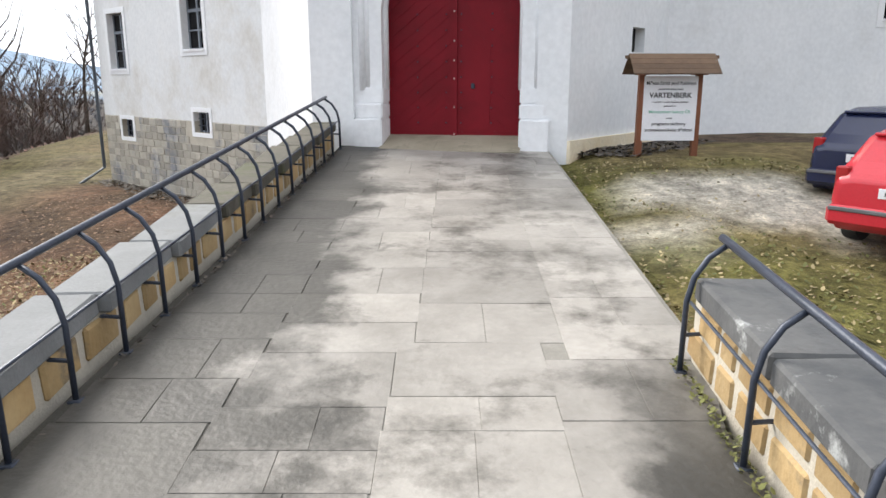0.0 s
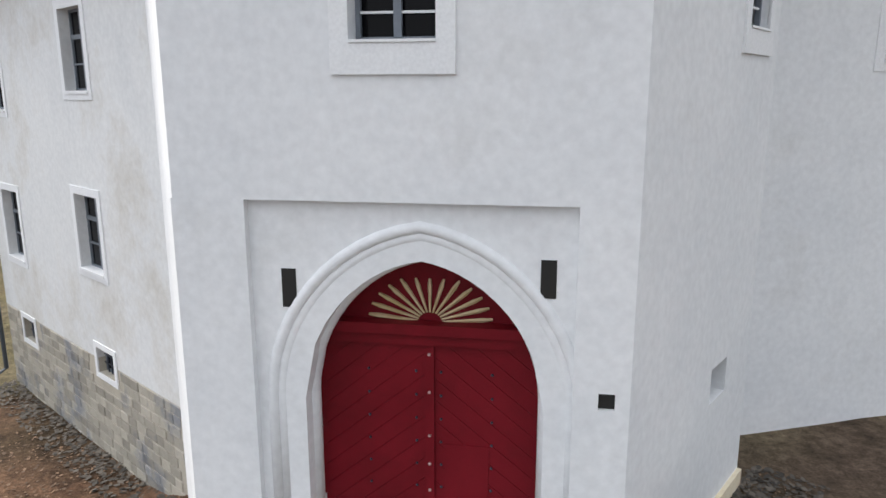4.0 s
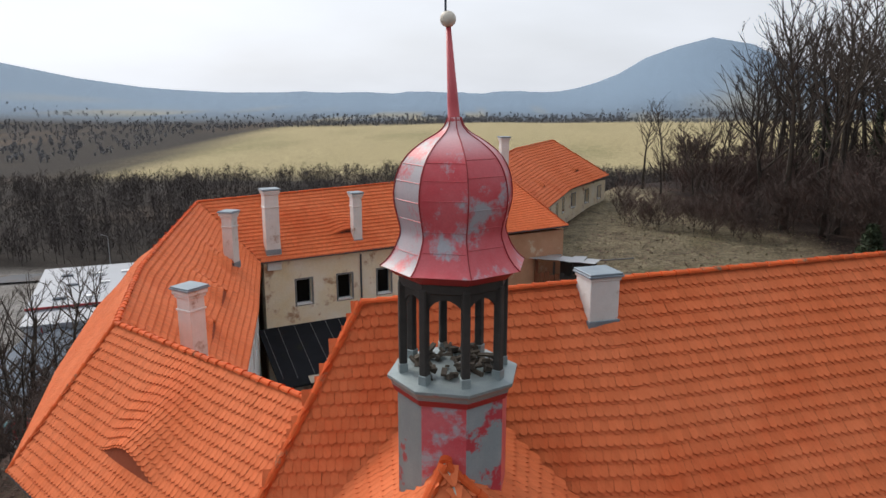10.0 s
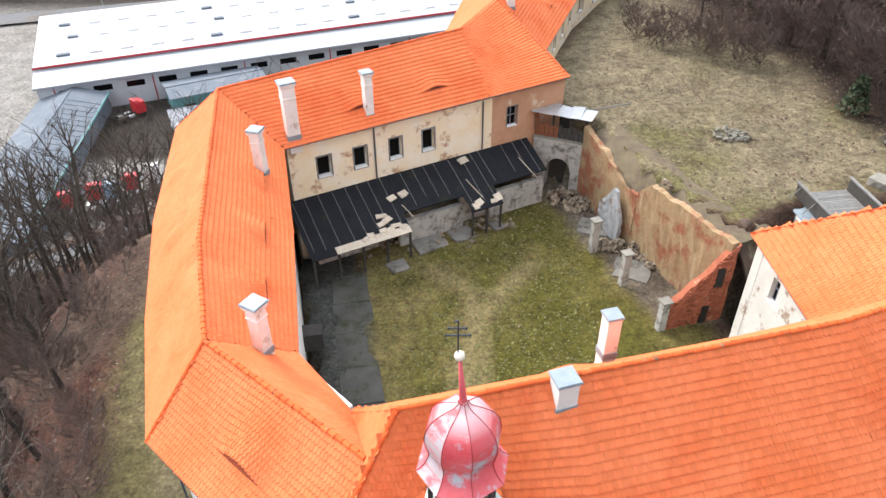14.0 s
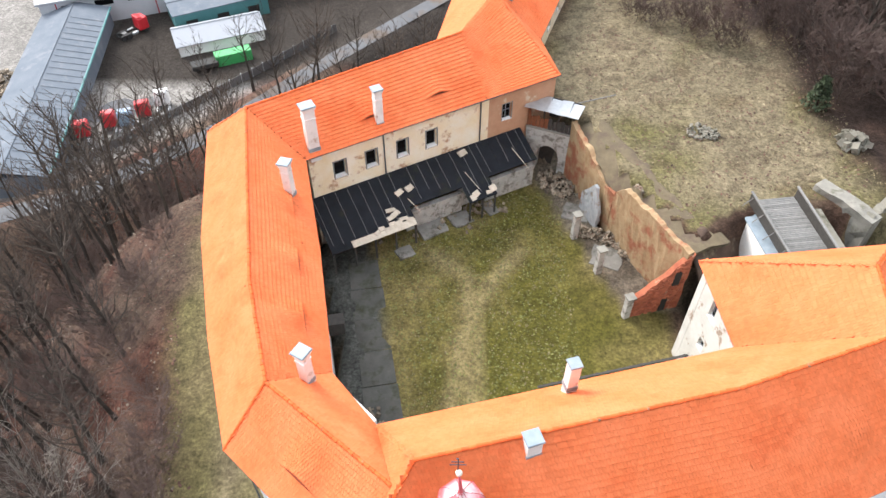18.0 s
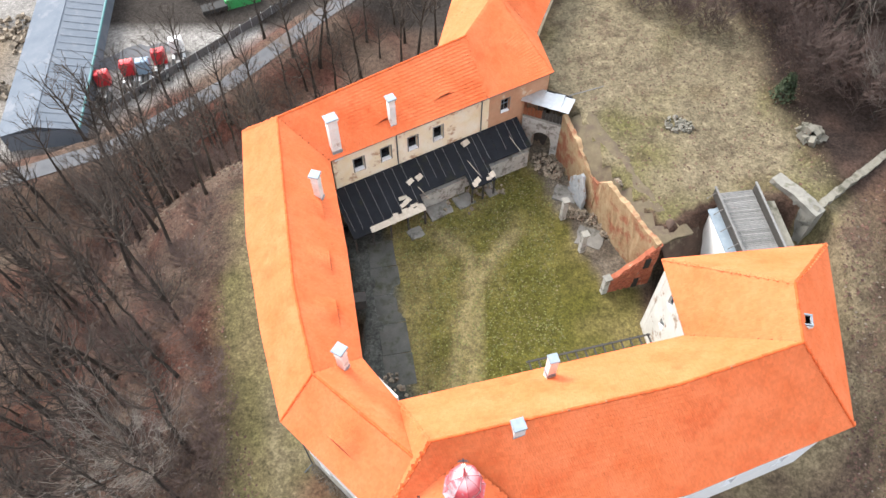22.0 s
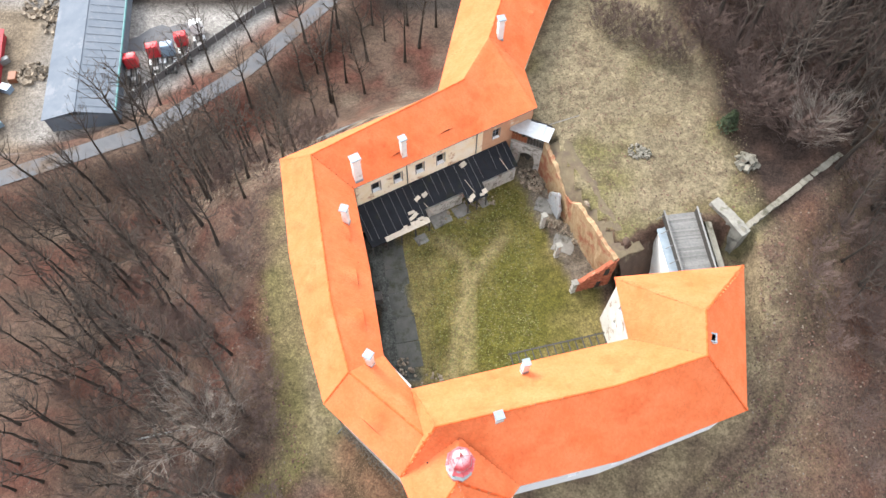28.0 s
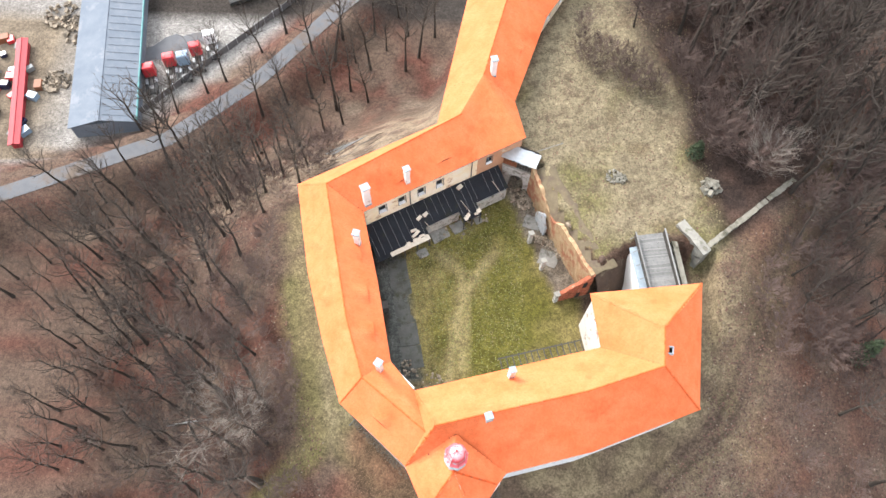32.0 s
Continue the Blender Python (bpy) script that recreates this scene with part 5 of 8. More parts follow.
south_wing, south_roof = wing("south_wing", "long white plastered south wing under an orange tiled roof")
SEM, SNM = (15.55, 20.05, 9.5), (11.0, 30.35, 9.37)
for SW_P, uppers, lowers in ((Plane((5.5, 18.15), (15.25, 20.6)), (2.25, 6.85), (6.3,)), (Plane((15.25, 20.6), (27.6, 25.3)), (1.3, 5.9, 10.5), (0.8, 5.4, 10.0))):
    s_holes = [(u, u + 0.95, 6.3, 7.95) for u in uppers] + [(u, u + 0.9, 2.7, 4.3) for u in lowers]
    part("wall", wall_mesh(SW_P, -1.6, 9.2, 0.7, s_holes), M_PLASTER, south_wing)
    for h in s_holes:
        window(south_wing, SW_P, *h, rows=3, surround=0.2)
    for z0, z1, d in ((8.42, 8.50, 0.05), (8.80, 8.98, 0.18), (8.98, 9.22, 0.34)):
        part("cornice_band", slab_on(bmesh.new(), SW_P, 0, SW_P.length, z0, z1, -0.02, d), M_TRIM, south_wing)
SN_P = Plane((17.6, 31.6), (-4.0, 26.1))
part("wall", wall_mesh(SN_P, -1.6, 9.2, 0.7, [(4.0 + 4 * i, 5.0 + 4 * i, 5.8, 7.4) for i in range(4)]), M_PLASTER_OLD, south_wing)
for i in range(4):
    window(south_wing, SN_P, 4.0 + 4 * i, 5.0 + 4 * i, 5.8, 7.4, surround=0.15)
roof_face(south_roof, B, J, MRM, MRW, 0.0, seed=6, courses=25, over=0.12)
roof_face(south_roof, J, SEM, MRX, MRM, 0.0, seed=7, courses=25, over=0.12)
roof_face(south_roof, SEM, TSE, MRE, MRX, 0.0, seed=30, courses=25, over=0.12, humps=[(0.55, 0.40, 1.5, 2.4, 0.25)])
roof_face(south_roof, INSW, B, MRW, MRW, 0.0, seed=8, courses=22)
roof_face(south_roof, TIN, SNM, MRX, MRE, 0.0, seed=9, courses=27)
roof_face(south_roof, SNM, INSW, MRW, MRX, 0.0, seed=31, courses=27, humps=[(0.45, 0.25, 1.6, 2.4, 0.30)])
ridge(south_roof, MRW, MRX)
ridge(south_roof, MRX, MRE)
for vx, vy, vz in ((-2.5, 19.05, 11.8), (12.4, 24.4, 15.2)):
    part("roof_vent", boxed((vx, vy, vz), (0.17, 0.10, 0.2), 0, 0.01, (30, 0)), M_BLACK, south_roof, "small dark roof vent")
ridge(south_roof, MRW, B)
gutter(south_wing, [Vector(p) - Vector((0, 0, 0.06)) for p in (J, SEM, TSE)])
gutter(south_wing, [Vector(TIN) - Vector((0, 0, 0.06)), Vector(INSW) - Vector((0, 0, 0.06))])

# ---- east wing ----
east_wing, east_roof = wing("east_wing", "short east wing with flaking white walls and hipped orange roof")
EW_P = Plane((17.0, 38.1), (17.9, 31.9))
part("wall", wall_mesh(EW_P, -1.6, 9.8, 0.7, [(2.3, 3.0, 4.5, 5.4), (2.1, 2.8, 7.6, 9.1)]), M_FLAKE, east_wing)
for h in ((2.3, 3.0, 4.5, 5.4), (2.1, 2.8, 7.6, 9.1)):
    window(east_wing, EW_P, *h, rows=2, surround=0.0)
EN_P = Plane((29.85, 39.55), (17.0, 38.1))
part("wall", wall_mesh(EN_P, -1.6, 10.2, 0.7), M_FLAKE, east_wing)
EE_P = Plane((27.6, 25.3), (29.85, 39.55))
e_holes = [(2.5 + 3.8 * i, 3.5 + 3.8 * i, 6.3, 7.95) for i in range(3)]
part("wall", wall_mesh(EE_P, -1.6, 9.9, 0.7, e_holes), M_PLASTER, east_wing)
for h in e_holes:
    window(east_wing, EE_P, *h, surround=0.2)
roof_face(east_roof, TSE, TNE, TRN, MRE, 0.0, seed=10)
roof_face(east_roof, TNE, TNW, TRN, TRN, 0.0, seed=11)
roof_face(east_roof, TNW, TIN, MRE, TRN, 0.0, seed=12)
for p, q in ((MRE, TRN), (MRE, TSE), (TRN, TNE)):
    ridge(east_roof, p, q)
gutter(east_wing, [Vector(p) - Vector((0, 0, 0.06)) for p in (TSE, TNE, TNW, TIN)])

# ---- south-west and west wing ----
west_wing, west_roof = wing("west_wing", "bent west wing with white walls, stone base and orange roof")
WS_P = Plane((-12.05, 25.8), (-4.62, 18.95))
w_holes = [(0.99, 2.10, 5.35, 7.1), (6.22, 7.36, 5.80, 7.42), (0.95, 2.15, 1.5, 3.3), (6.0, 7.2, 2.0, 3.65)]
w_base = [(1.35, 2.2, -0.75, -0.15), (6.3, 7.2, -0.38, 0.22)]
part("wall", wall_mesh(WS_P, -0.05, 9.0, 0.8, w_holes + [(6.3, 7.2, -0.05, 0.22)]), M_PLASTER_OLD, west_wing)
part("wall_base", wall_mesh(WS_P, -4.0, -0.05, 0.78, [(1.35, 2.2, -0.75, -0.15), (6.3, 7.2, -0.38, -0.05)]), M_MORTAR, west_wing, "squared stone base with pale mortar")
for h in w_holes:
    window(west_wing, WS_P, *h, rows=3, surround=0.17, depth=0.2)
for h in w_base:
    window(west_wing, WS_P, *h, rows=1, surround=0.13, sill=False, bars=True, depth=0.17)
for z0, z1, d in ((8.50, 8.58, 0.05), (8.72, 9.0, 0.25)):
    part("cornice_band", slab_on(bmesh.new(), WS_P, 0, WS_P.length, z0, z1, -0.02, d), M_TRIM, west_wing)
outer = [(-12.05, 25.8), (-14.85, 32.75), (-17.4, 41.45), (-19.75, 53.35)]
for p, q in zip(outer[1:], outer):
    pl = Plane(p, q)
    n = max(1, int(pl.length / 4))
    hs = [((i + 0.5) * pl.length / n - 0.5, (i + 0.5) * pl.length / n + 0.5, 5.4, 7.1) for i in range(n)]
    part("wall", wall_mesh(pl, -6.0, 9.0, 0.7, hs), M_PLASTER_OLD, west_wing)
    for h in hs:
        window(west_wing, pl, *h, surround=0.17)
inner = [(-4.3, 26.95), (-7.5, 30.15), (-9.6, 39.8), (-11.95, 49.9)]
for p, q in zip(inner, inner[1:]):
    pl = Plane(p, q)
    part("wall", wall_mesh(pl, -1.6, 9.2, 0.6, [(1.0 + 3 * i, 2.0 + 3 * i, 5.5, 7.2) for i in range(int(pl.length / 3.2))]), M_PLASTER_OLD, west_wing)
    for i in range(int(pl.length / 3.2)):
        window(west_wing, pl, 1.0 + 3 * i, 2.0 + 3 * i, 5.5, 7.2, surround=0.12)
roof_face(west_roof, A, B, RVS, RS, 0.05, seed=13, courses=18, humps=[(0.50, 0.38, 1.75, 3.3, 0.50)])
roof_face(west_roof, INSW, INWB, RS, RVS, 0.0, seed=14, courses=18)
roof_face(west_roof, WB2, A, RS, RW2, 0.0, seed=15, courses=18)
roof_face(west_roof, WB1, WB2, RW2, RW1, 0.0, seed=16, courses=18, humps=[(0.5, 0.35, 1.3, 2.4, 0.26)])
roof_face(west_roof, NW, WB1, RW1, RNW, 0.0, seed=17, courses=18, humps=[(0.7, 0.3, 1.3, 2.4, 0.26)])
IN2 = (-8.15, 34.6, 9.4)
roof_face(west_roof, INWB, IN2, RW2, RS, 0.0, seed=18, courses=18, humps=[(0.75, 0.36, 1.5, 2.8, 0.46)])
roof_face(west_roof, IN2, INM, RW1, RW2, 0.0, seed=19, courses=18, humps=[(0.62, 0.36, 1.5, 2.8, 0.46)])
roof_face(west_roof, INM, INNW, RNW, RW1, 0.0, seed=20, courses=18, humps=[(0.33, 0.36, 1.5, 2.8, 0.46)])
for p, q in ((RVS, RS), (RS, A), (RS, RW2), (RW2, RW1), (RW1, RNW)):
    ridge(west_roof, p, q)
gutter(west_wing, [Vector(p) - Vector((0, 0, 0.06)) for p in (NW, WB1, WB2, A, B)])
gutter(west_wing, [Vector(p) - Vector((0, 0, 0.06)) for p in (INSW, INWB, INM, INNW)])

# ---- north wing ----
north_wing, north_roof = wing("north_wing", "north wing with crumbling ochre plaster and orange roof")
NP = Plane((-11.5, 50.15), (9.45, 61.75))
n_holes = [(2.08, 3.11, 6.25, 7.9), (4.95, 5.95, 6.2, 7.9), (7.85, 8.85, 6.2, 7.92), (10.64, 11.65, 6.16, 7.94)]
part("wall", wall_mesh(NP, -1.6, 9.3, 0.8, n_holes, u1=16.9), M_OCHRE, north_wing, "crumbling ochre plaster over brick")
part("wall", wall_mesh(NP, -1.6, 9.3, 0.8, [(18.35, 19.33, 6.38, 8.1)], u0=16.9), M_RENDER_BROWN, north_wing, "bare brown rendered wall")
for h in n_holes:
    window(north_wing, NP, *h, rows=1, cols=1, surround=0.12, depth=0.4, trim=M_COPE, frame_w=0.04)
window(north_wing, NP, 18.35, 19.33, 6.38, 8.1, rows=2, surround=0.08, trim=M_COPE)
for u in (6.6, 16.0):
    bm = bmesh.new()
    tube(bm, [NP.at(u, 9.2, 0.1), NP.at(u, 3.4, 0.1)], 0.06, 8)
    part("downpipe", bm, M_ZINC, north_wing)
NO_P = Plane((-2.5, 63.1), (-19.75, 53.35))
part("wall", wall_mesh(NO_P, -6.0, 9.2, 0.8), M_OCHRE, north_wing)
NMID = (3.0, 57.7, 9.6)
roof_face(north_roof, INNW, NMID, FR0, RNW, 0.0, seed=21, courses=18, humps=[(0.412, 0.30, 1.5, 2.2, 0.32), (0.765, 0.30, 1.5, 2.2, 0.32)])
roof_face(north_roof, NMID, NE, FRB, FR0, 0.0, seed=32, courses=31)
roof_face(north_roof, FW0, NW, RNW, FR0, 0.0, seed=22)
ridge(north_roof, RNW, FR0)
gutter(north_wing, [Vector(INNW) - Vector((0, 0, 0.06)), Vector(NE) - Vector((0, 0, 0.06))])

# ---- far wing ----
far_wing, far_roof = wing("far_wing", "long curved outbuilding wing with worn walls and orange roof")
for p, q in (((9.45, 61.9), (8.1, 67.5)), ((8.1, 67.5), (13.2, 83.2)), ((13.2, 83.2), (19.6, 93.3)), ((19.6, 93.3), (9.6, 99.0)), ((9.6, 99.0), (2.4, 86.4)), ((2.4, 86.4), (-1.8, 63.6))):
    pl = Plane(p, q)
    n = int(pl.length / 3.4)
    hs = [((i + 0.5) * pl.length / n - 0.55, (i + 0.5) * pl.length / n + 0.55, 7.4, 8.9) for i in range(n)] if p[0] > 7 and pl.length > 10 else []
    part("wall", wall_mesh(pl, -4.0, 9.5, 0.7, hs), M_OCHRE, far_wing)
    for h in hs:
        window(far_wing, pl, *h, rows=2, surround=0.1, depth=0.35, trim=M_COPE)
roof_face(far_roof, NE, FE1, FRB, FRB, 0.0, seed=23, courses=19)
roof_face(far_roof, FE1, FE2, FR1, FRB, 0.0, seed=24, courses=19, humps=[(0.5, 0.25, 0.9, 1.6, 0.3)])
roof_face(far_roof, FE2, FE3, FR2, FR1, 0.0, seed=25, courses=19, humps=[(0.5, 0.25, 0.9, 1.6, 0.3)])
roof_face(far_roof, FE3, FW2, FR2, FR2, 0.0, seed=26, courses=19)
roof_face(far_roof, FW2, FW1, FR1, FR2, 0.0, seed=27, courses=19)
FWM = (-1.1, 69.6, 9.3)
roof_face(far_roof, FW1, FWM, FRB, FR1, 0.0, seed=28, courses=19)
roof_face(far_roof, FWM, FW0, FR0, FRB, 0.0, seed=29, courses=19)
for p, q in ((FRB, FR1), (FR1, FR2), (FR2, FE3), (FR2, FW2)):
    ridge(far_roof, p, q)
gutter(far_wing, [Vector(p) - Vector((0, 0, 0.06)) for p in (NE, FE1, FE2, FE3)])

# ---- bell turret ----
TC = (0.29, 18.05, 0.0)
turret = thing("bell_turret", "octagonal bell turret with peeling red sheet onion dome", "turret")
PH = 0.27


def oct_part(name, prof, m, label="", smooth=False):
    return part(name, turned(prof, 8, TC, PH), m, turret, label, smooth)


for i in range(8):
    a0, a1 = 2 * math.pi * (i + PH) / 8, 2 * math.pi * (i + 1 + PH) / 8
    bm = bmesh.new()
    r = 1.0
    c, s = [TC[0] + r * math.cos(a) for a in (a0, a1)], [TC[1] + r * math.sin(a) for a in (a0, a1)]
    prism(bm, [(c[0], s[0]), (c[1], s[1]), (TC[0], TC[1])], 11.5, 15.0)
    part("base_panel", bm, M_COPPER if i in (5, 7) else M_PEELING if i == 6 else M_PATINA, turret, "sheet panel with peeling red paint")
oct_part("lip", [(0.98, 14.92), (1.09, 14.98), (1.12, 15.06), (1.18, 15.12), (1.18, 15.17), (0.90, 15.22)], M_PATINA, "grey-green sheet ledge")
oct_part("rim_band", [(1.02, 14.86), (1.05, 14.87), (1.10, 14.98), (1.0, 15.0)], M_COPPER_RIM)
for i in range(8):
    a = 2 * math.pi * (i + PH) / 8
    x, y = TC[0] + 0.90 * math.cos(a), TC[1] + 0.90 * math.sin(a)
    bm = boxed((x, y, 16.0), (0.14, 0.14, 1.7), math.degrees(a), 0.02)
    post = part("post", bm, M_DARKWOOD, turret)
    part("post_foot", boxed((x, y, 15.27), (0.16, 0.16, 0.20), math.degrees(a), 0.01), M_PATINA, post)
    b = 2 * math.pi * (i + 1 + PH) / 8
    x2, y2 = TC[0] + 0.90 * math.cos(b), TC[1] + 0.90 * math.sin(b)
    bm = bmesh.new()
    n = 8
    for k in range(n):
        f0, f1 = k / n, (k + 1) / n
        lo = [0.42 - 0.30 * math.sin(math.pi * f) ** 0.6 for f in (f0, f1)]
        q = []
        for off in (0.0, 0.05):
            for f, z in ((f0, 16.80 - lo[0]), (f1, 16.80 - lo[1]), (f1, 16.80), (f0, 16.80)):
                q.append(bm.verts.new((mix(x, x2, f) * (1 - off) + TC[0] * off, mix(y, y2, f) * (1 - off) + TC[1] * off, z)))
        bm.faces.new(q[:4])
        bm.faces.new(q[4:][::-1])
        bm.faces.new((q[1], q[0], q[4], q[5]))
    bmesh.ops.remove_doubles(bm, verts=bm.verts, dist=1e-4)
    part("arched_board", bm, M_DARKWOOD, turret)
oct_part("ceiling_board", [(0.93, 16.78), (0.96, 16.80), (0.96, 16.98), (0.9, 16.99)], M_DARKWOOD)
oct_part("eave_band", [(0.96, 16.95), (1.01, 16.96), (1.14, 17.07), (1.18, 17.11), (0.9, 17.13)], M_COPPER_RIM, "dark red eave moulding")
KNOTS = [(1.27, 17.13), (1.18, 17.20), (1.06, 17.34), (0.96, 17.54), (0.91, 17.72), (0.955, 17.95), (1.01, 18.20), (1.005, 18.46), (0.93, 18.74), (0.765, 18.99), (0.51, 19.19), (0.27, 19.33), (0.155, 19.45), (0.105, 19.58)]
DOME = []
for i in range(len(KNOTS) - 1):
    k0, k1, k2, k3 = (KNOTS[min(len(KNOTS) - 1, max(0, i + d))] for d in (-1, 0, 1, 2))
    for f in (0.0, 0.34, 0.67):
        DOME.append(tuple(0.5 * (2 * b + (c - a) * f + (2 * a - 5 * b + 4 * c - d) * f * f + (3 * b - a - 3 * c + d) * f ** 3) for a, b, c, d in zip(k0, k1, k2, k3)))
DOME.append(KNOTS[-1])
for i in range(8):
    bm = bmesh.new()
    rows_v = []
    for r, z in DOME:
        rows_v.append([bm.verts.new((TC[0] + r * math.cos(2 * math.pi * (i + PH + k) / 8), TC[1] + r * math.sin(2 * math.pi * (i + PH + k) / 8), z)) for k in (0, 1)])
    for p, q in zip(rows_v, rows_v[1:]):
        bm.faces.new((p[0], p[1], q[1], q[0]))
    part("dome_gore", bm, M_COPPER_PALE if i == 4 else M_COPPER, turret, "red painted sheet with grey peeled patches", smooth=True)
    a = 2 * math.pi * (i + PH) / 8
    bm = tube(bmesh.new(), [(TC[0] + (r + 0.010) * math.cos(a), TC[1] + (r + 0.010) * math.sin(a), z) for r, z in DOME], 0.011, 5)
    part("standing_seam", bm, M_COPPER_RIM, turret)
    # folded cross seams, each gore at its own heights
    for n, z in enumerate((17.50, 17.88, 18.24, 18.60, 18.92)):
        z += 0.05 * ((i * 5 + n * 3) % 4 - 1.5)
        r = float(np.interp(z, [q[1] for q in DOME], [q[0] for q in DOME])) + 0.004
        ends = [(TC[0] + r * math.cos(2 * math.pi * (i + PH + k) / 8), TC[1] + r * math.sin(2 * math.pi * (i + PH + k) / 8), z) for k in (0.02, 0.98)]
        part("cross_seam", tube(bmesh.new(), ends, 0.006, 4), M_COPPER, turret)
lean_x = lambda z: TC[0] - 0.065 * (z - 19.46)  # noqa: E731
spire_bm = turned([(0.11, 19.46), (0.125, 19.53), (0.10, 19.57), (0.092, 19.8), (0.040, 21.02)], 10, TC)
for v in spire_bm.verts:
    v.co.x += lean_x(v.co.z) - TC[0]
part("spire", spire_bm, M_SPIRE, turret, "slender red spire", True)
bm = bmesh.new()
bmesh.ops.create_icosphere(bm, subdivisions=3, radius=0.13, matrix=Matrix.Translation((lean_x(21.12), TC[1], 21.12)))
part("ball", bm, M_WHITEBALL, turret, "off-white metal ball", True)
bm = bmesh.new()
box(bm, (lean_x(21.72), TC[1], 21.72), (0.035, 0.035, 1.04))
box(bm, (lean_x(22.0), TC[1], 22.0), (0.42, 0.03, 0.03))
box(bm, (lean_x(21.78), TC[1], 21.78), (0.56, 0.03, 0.03))
for x, z in ((0.21, 22.0), (-0.21, 22.0), (0.28, 21.78), (-0.28, 21.78)):
    box(bm, (lean_x(z) + x, TC[1], z), (0.03, 0.035, 0.09))
box(bm, (lean_x(22.23), TC[1], 22.23), (0.09, 0.035, 0.03))
part("double_cross", bm, M_IRON, turret, "black iron double-barred cross")
rng = random.Random(5)
bm = bmesh.new()
for _ in range(60):
    a, r = rng.random() * 6.28, 0.72 * math.sqrt(rng.random())
    box(bm, (TC[0] + r * math.cos(a), TC[1] + r * math.sin(a), 15.25 + rng.random() * 0.16), (rng.uniform(0.1, 0.35), rng.uniform(0.03, 0.1), rng.uniform(0.03, 0.1)), rng.random() * 180, 0, (rng.uniform(-30, 30), rng.uniform(-30, 30)))
tagged(part("nest_heap", bm, M_LEAFPATCH), "heap of twigs and rubbish inside the turret", "debris", kind="stuff")

# ---- chimneys ----
chimney((3.72, 22.33, 14.2), (0.75, 0.72), 1.68, 18, plain=True, foot=0.42)
chimney((6.6, 27.95, 11.5), (0.62, 0.62), 2.1, 16, plain=True)
chimney((-8.2, 28.45, 11.1), (0.62, 0.62), 2.7, -30)
chimney((-11.75, 44.5, 10.6), (0.62, 0.62), 3.0, -14)
chimney((-11.0, 50.6, 10.0), (0.9, 0.75), 4.0, 29)
chimney((-6.0, 53.8, 10.0), (0.62, 0.62), 3.35, 29)
chimney((5.2, 69.4, 12.8), (0.7, 0.7), 3.3, 15)
chimney((23.2, 29.6, 14.8), (0.75, 0.75), 1.5, 80, cap="open")

# ---- approach: ramp, walls, railings ----
def ramp_z(y):
    return -1.05 + 1.0 * min(1.0, (y - 3.0) / 11.3)


LEFT_X = lambda y: -2.52 + 0.055 * max(0.0, y - 3.0)  # noqa: E731
RIGHT_X = lambda y: 1.72 if y < 4.9 else 1.95  # noqa: E731
ramp = thing("ramp", "worn grey stone-paved ramp leading up to the gate", "ramp", kind="structure")
bm = bmesh.new()
ys = [-14 + i * 1.0 for i in range(29)]
prev = None
for y in ys:
    row = [bm.verts.new((LEFT_X(y) - 0.05, y, ramp_z(y) - 0.010)), bm.verts.new((RIGHT_X(y) + 0.02, y, ramp_z(y) - 0.010)), bm.verts.new((RIGHT_X(y) + 0.02, y, ramp_z(y) - 0.5)), bm.verts.new((LEFT_X(y) - 0.05, y, ramp_z(y) - 0.5))]
    if prev:
        for k in range(4):
            bm.faces.new((prev[k], prev[(k + 1) % 4], row[(k + 1) % 4], row[k]))
    prev = row
bm.faces.new(prev)
bmesh.ops.recalc_face_normals(bm, faces=bm.faces)
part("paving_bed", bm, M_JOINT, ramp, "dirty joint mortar")

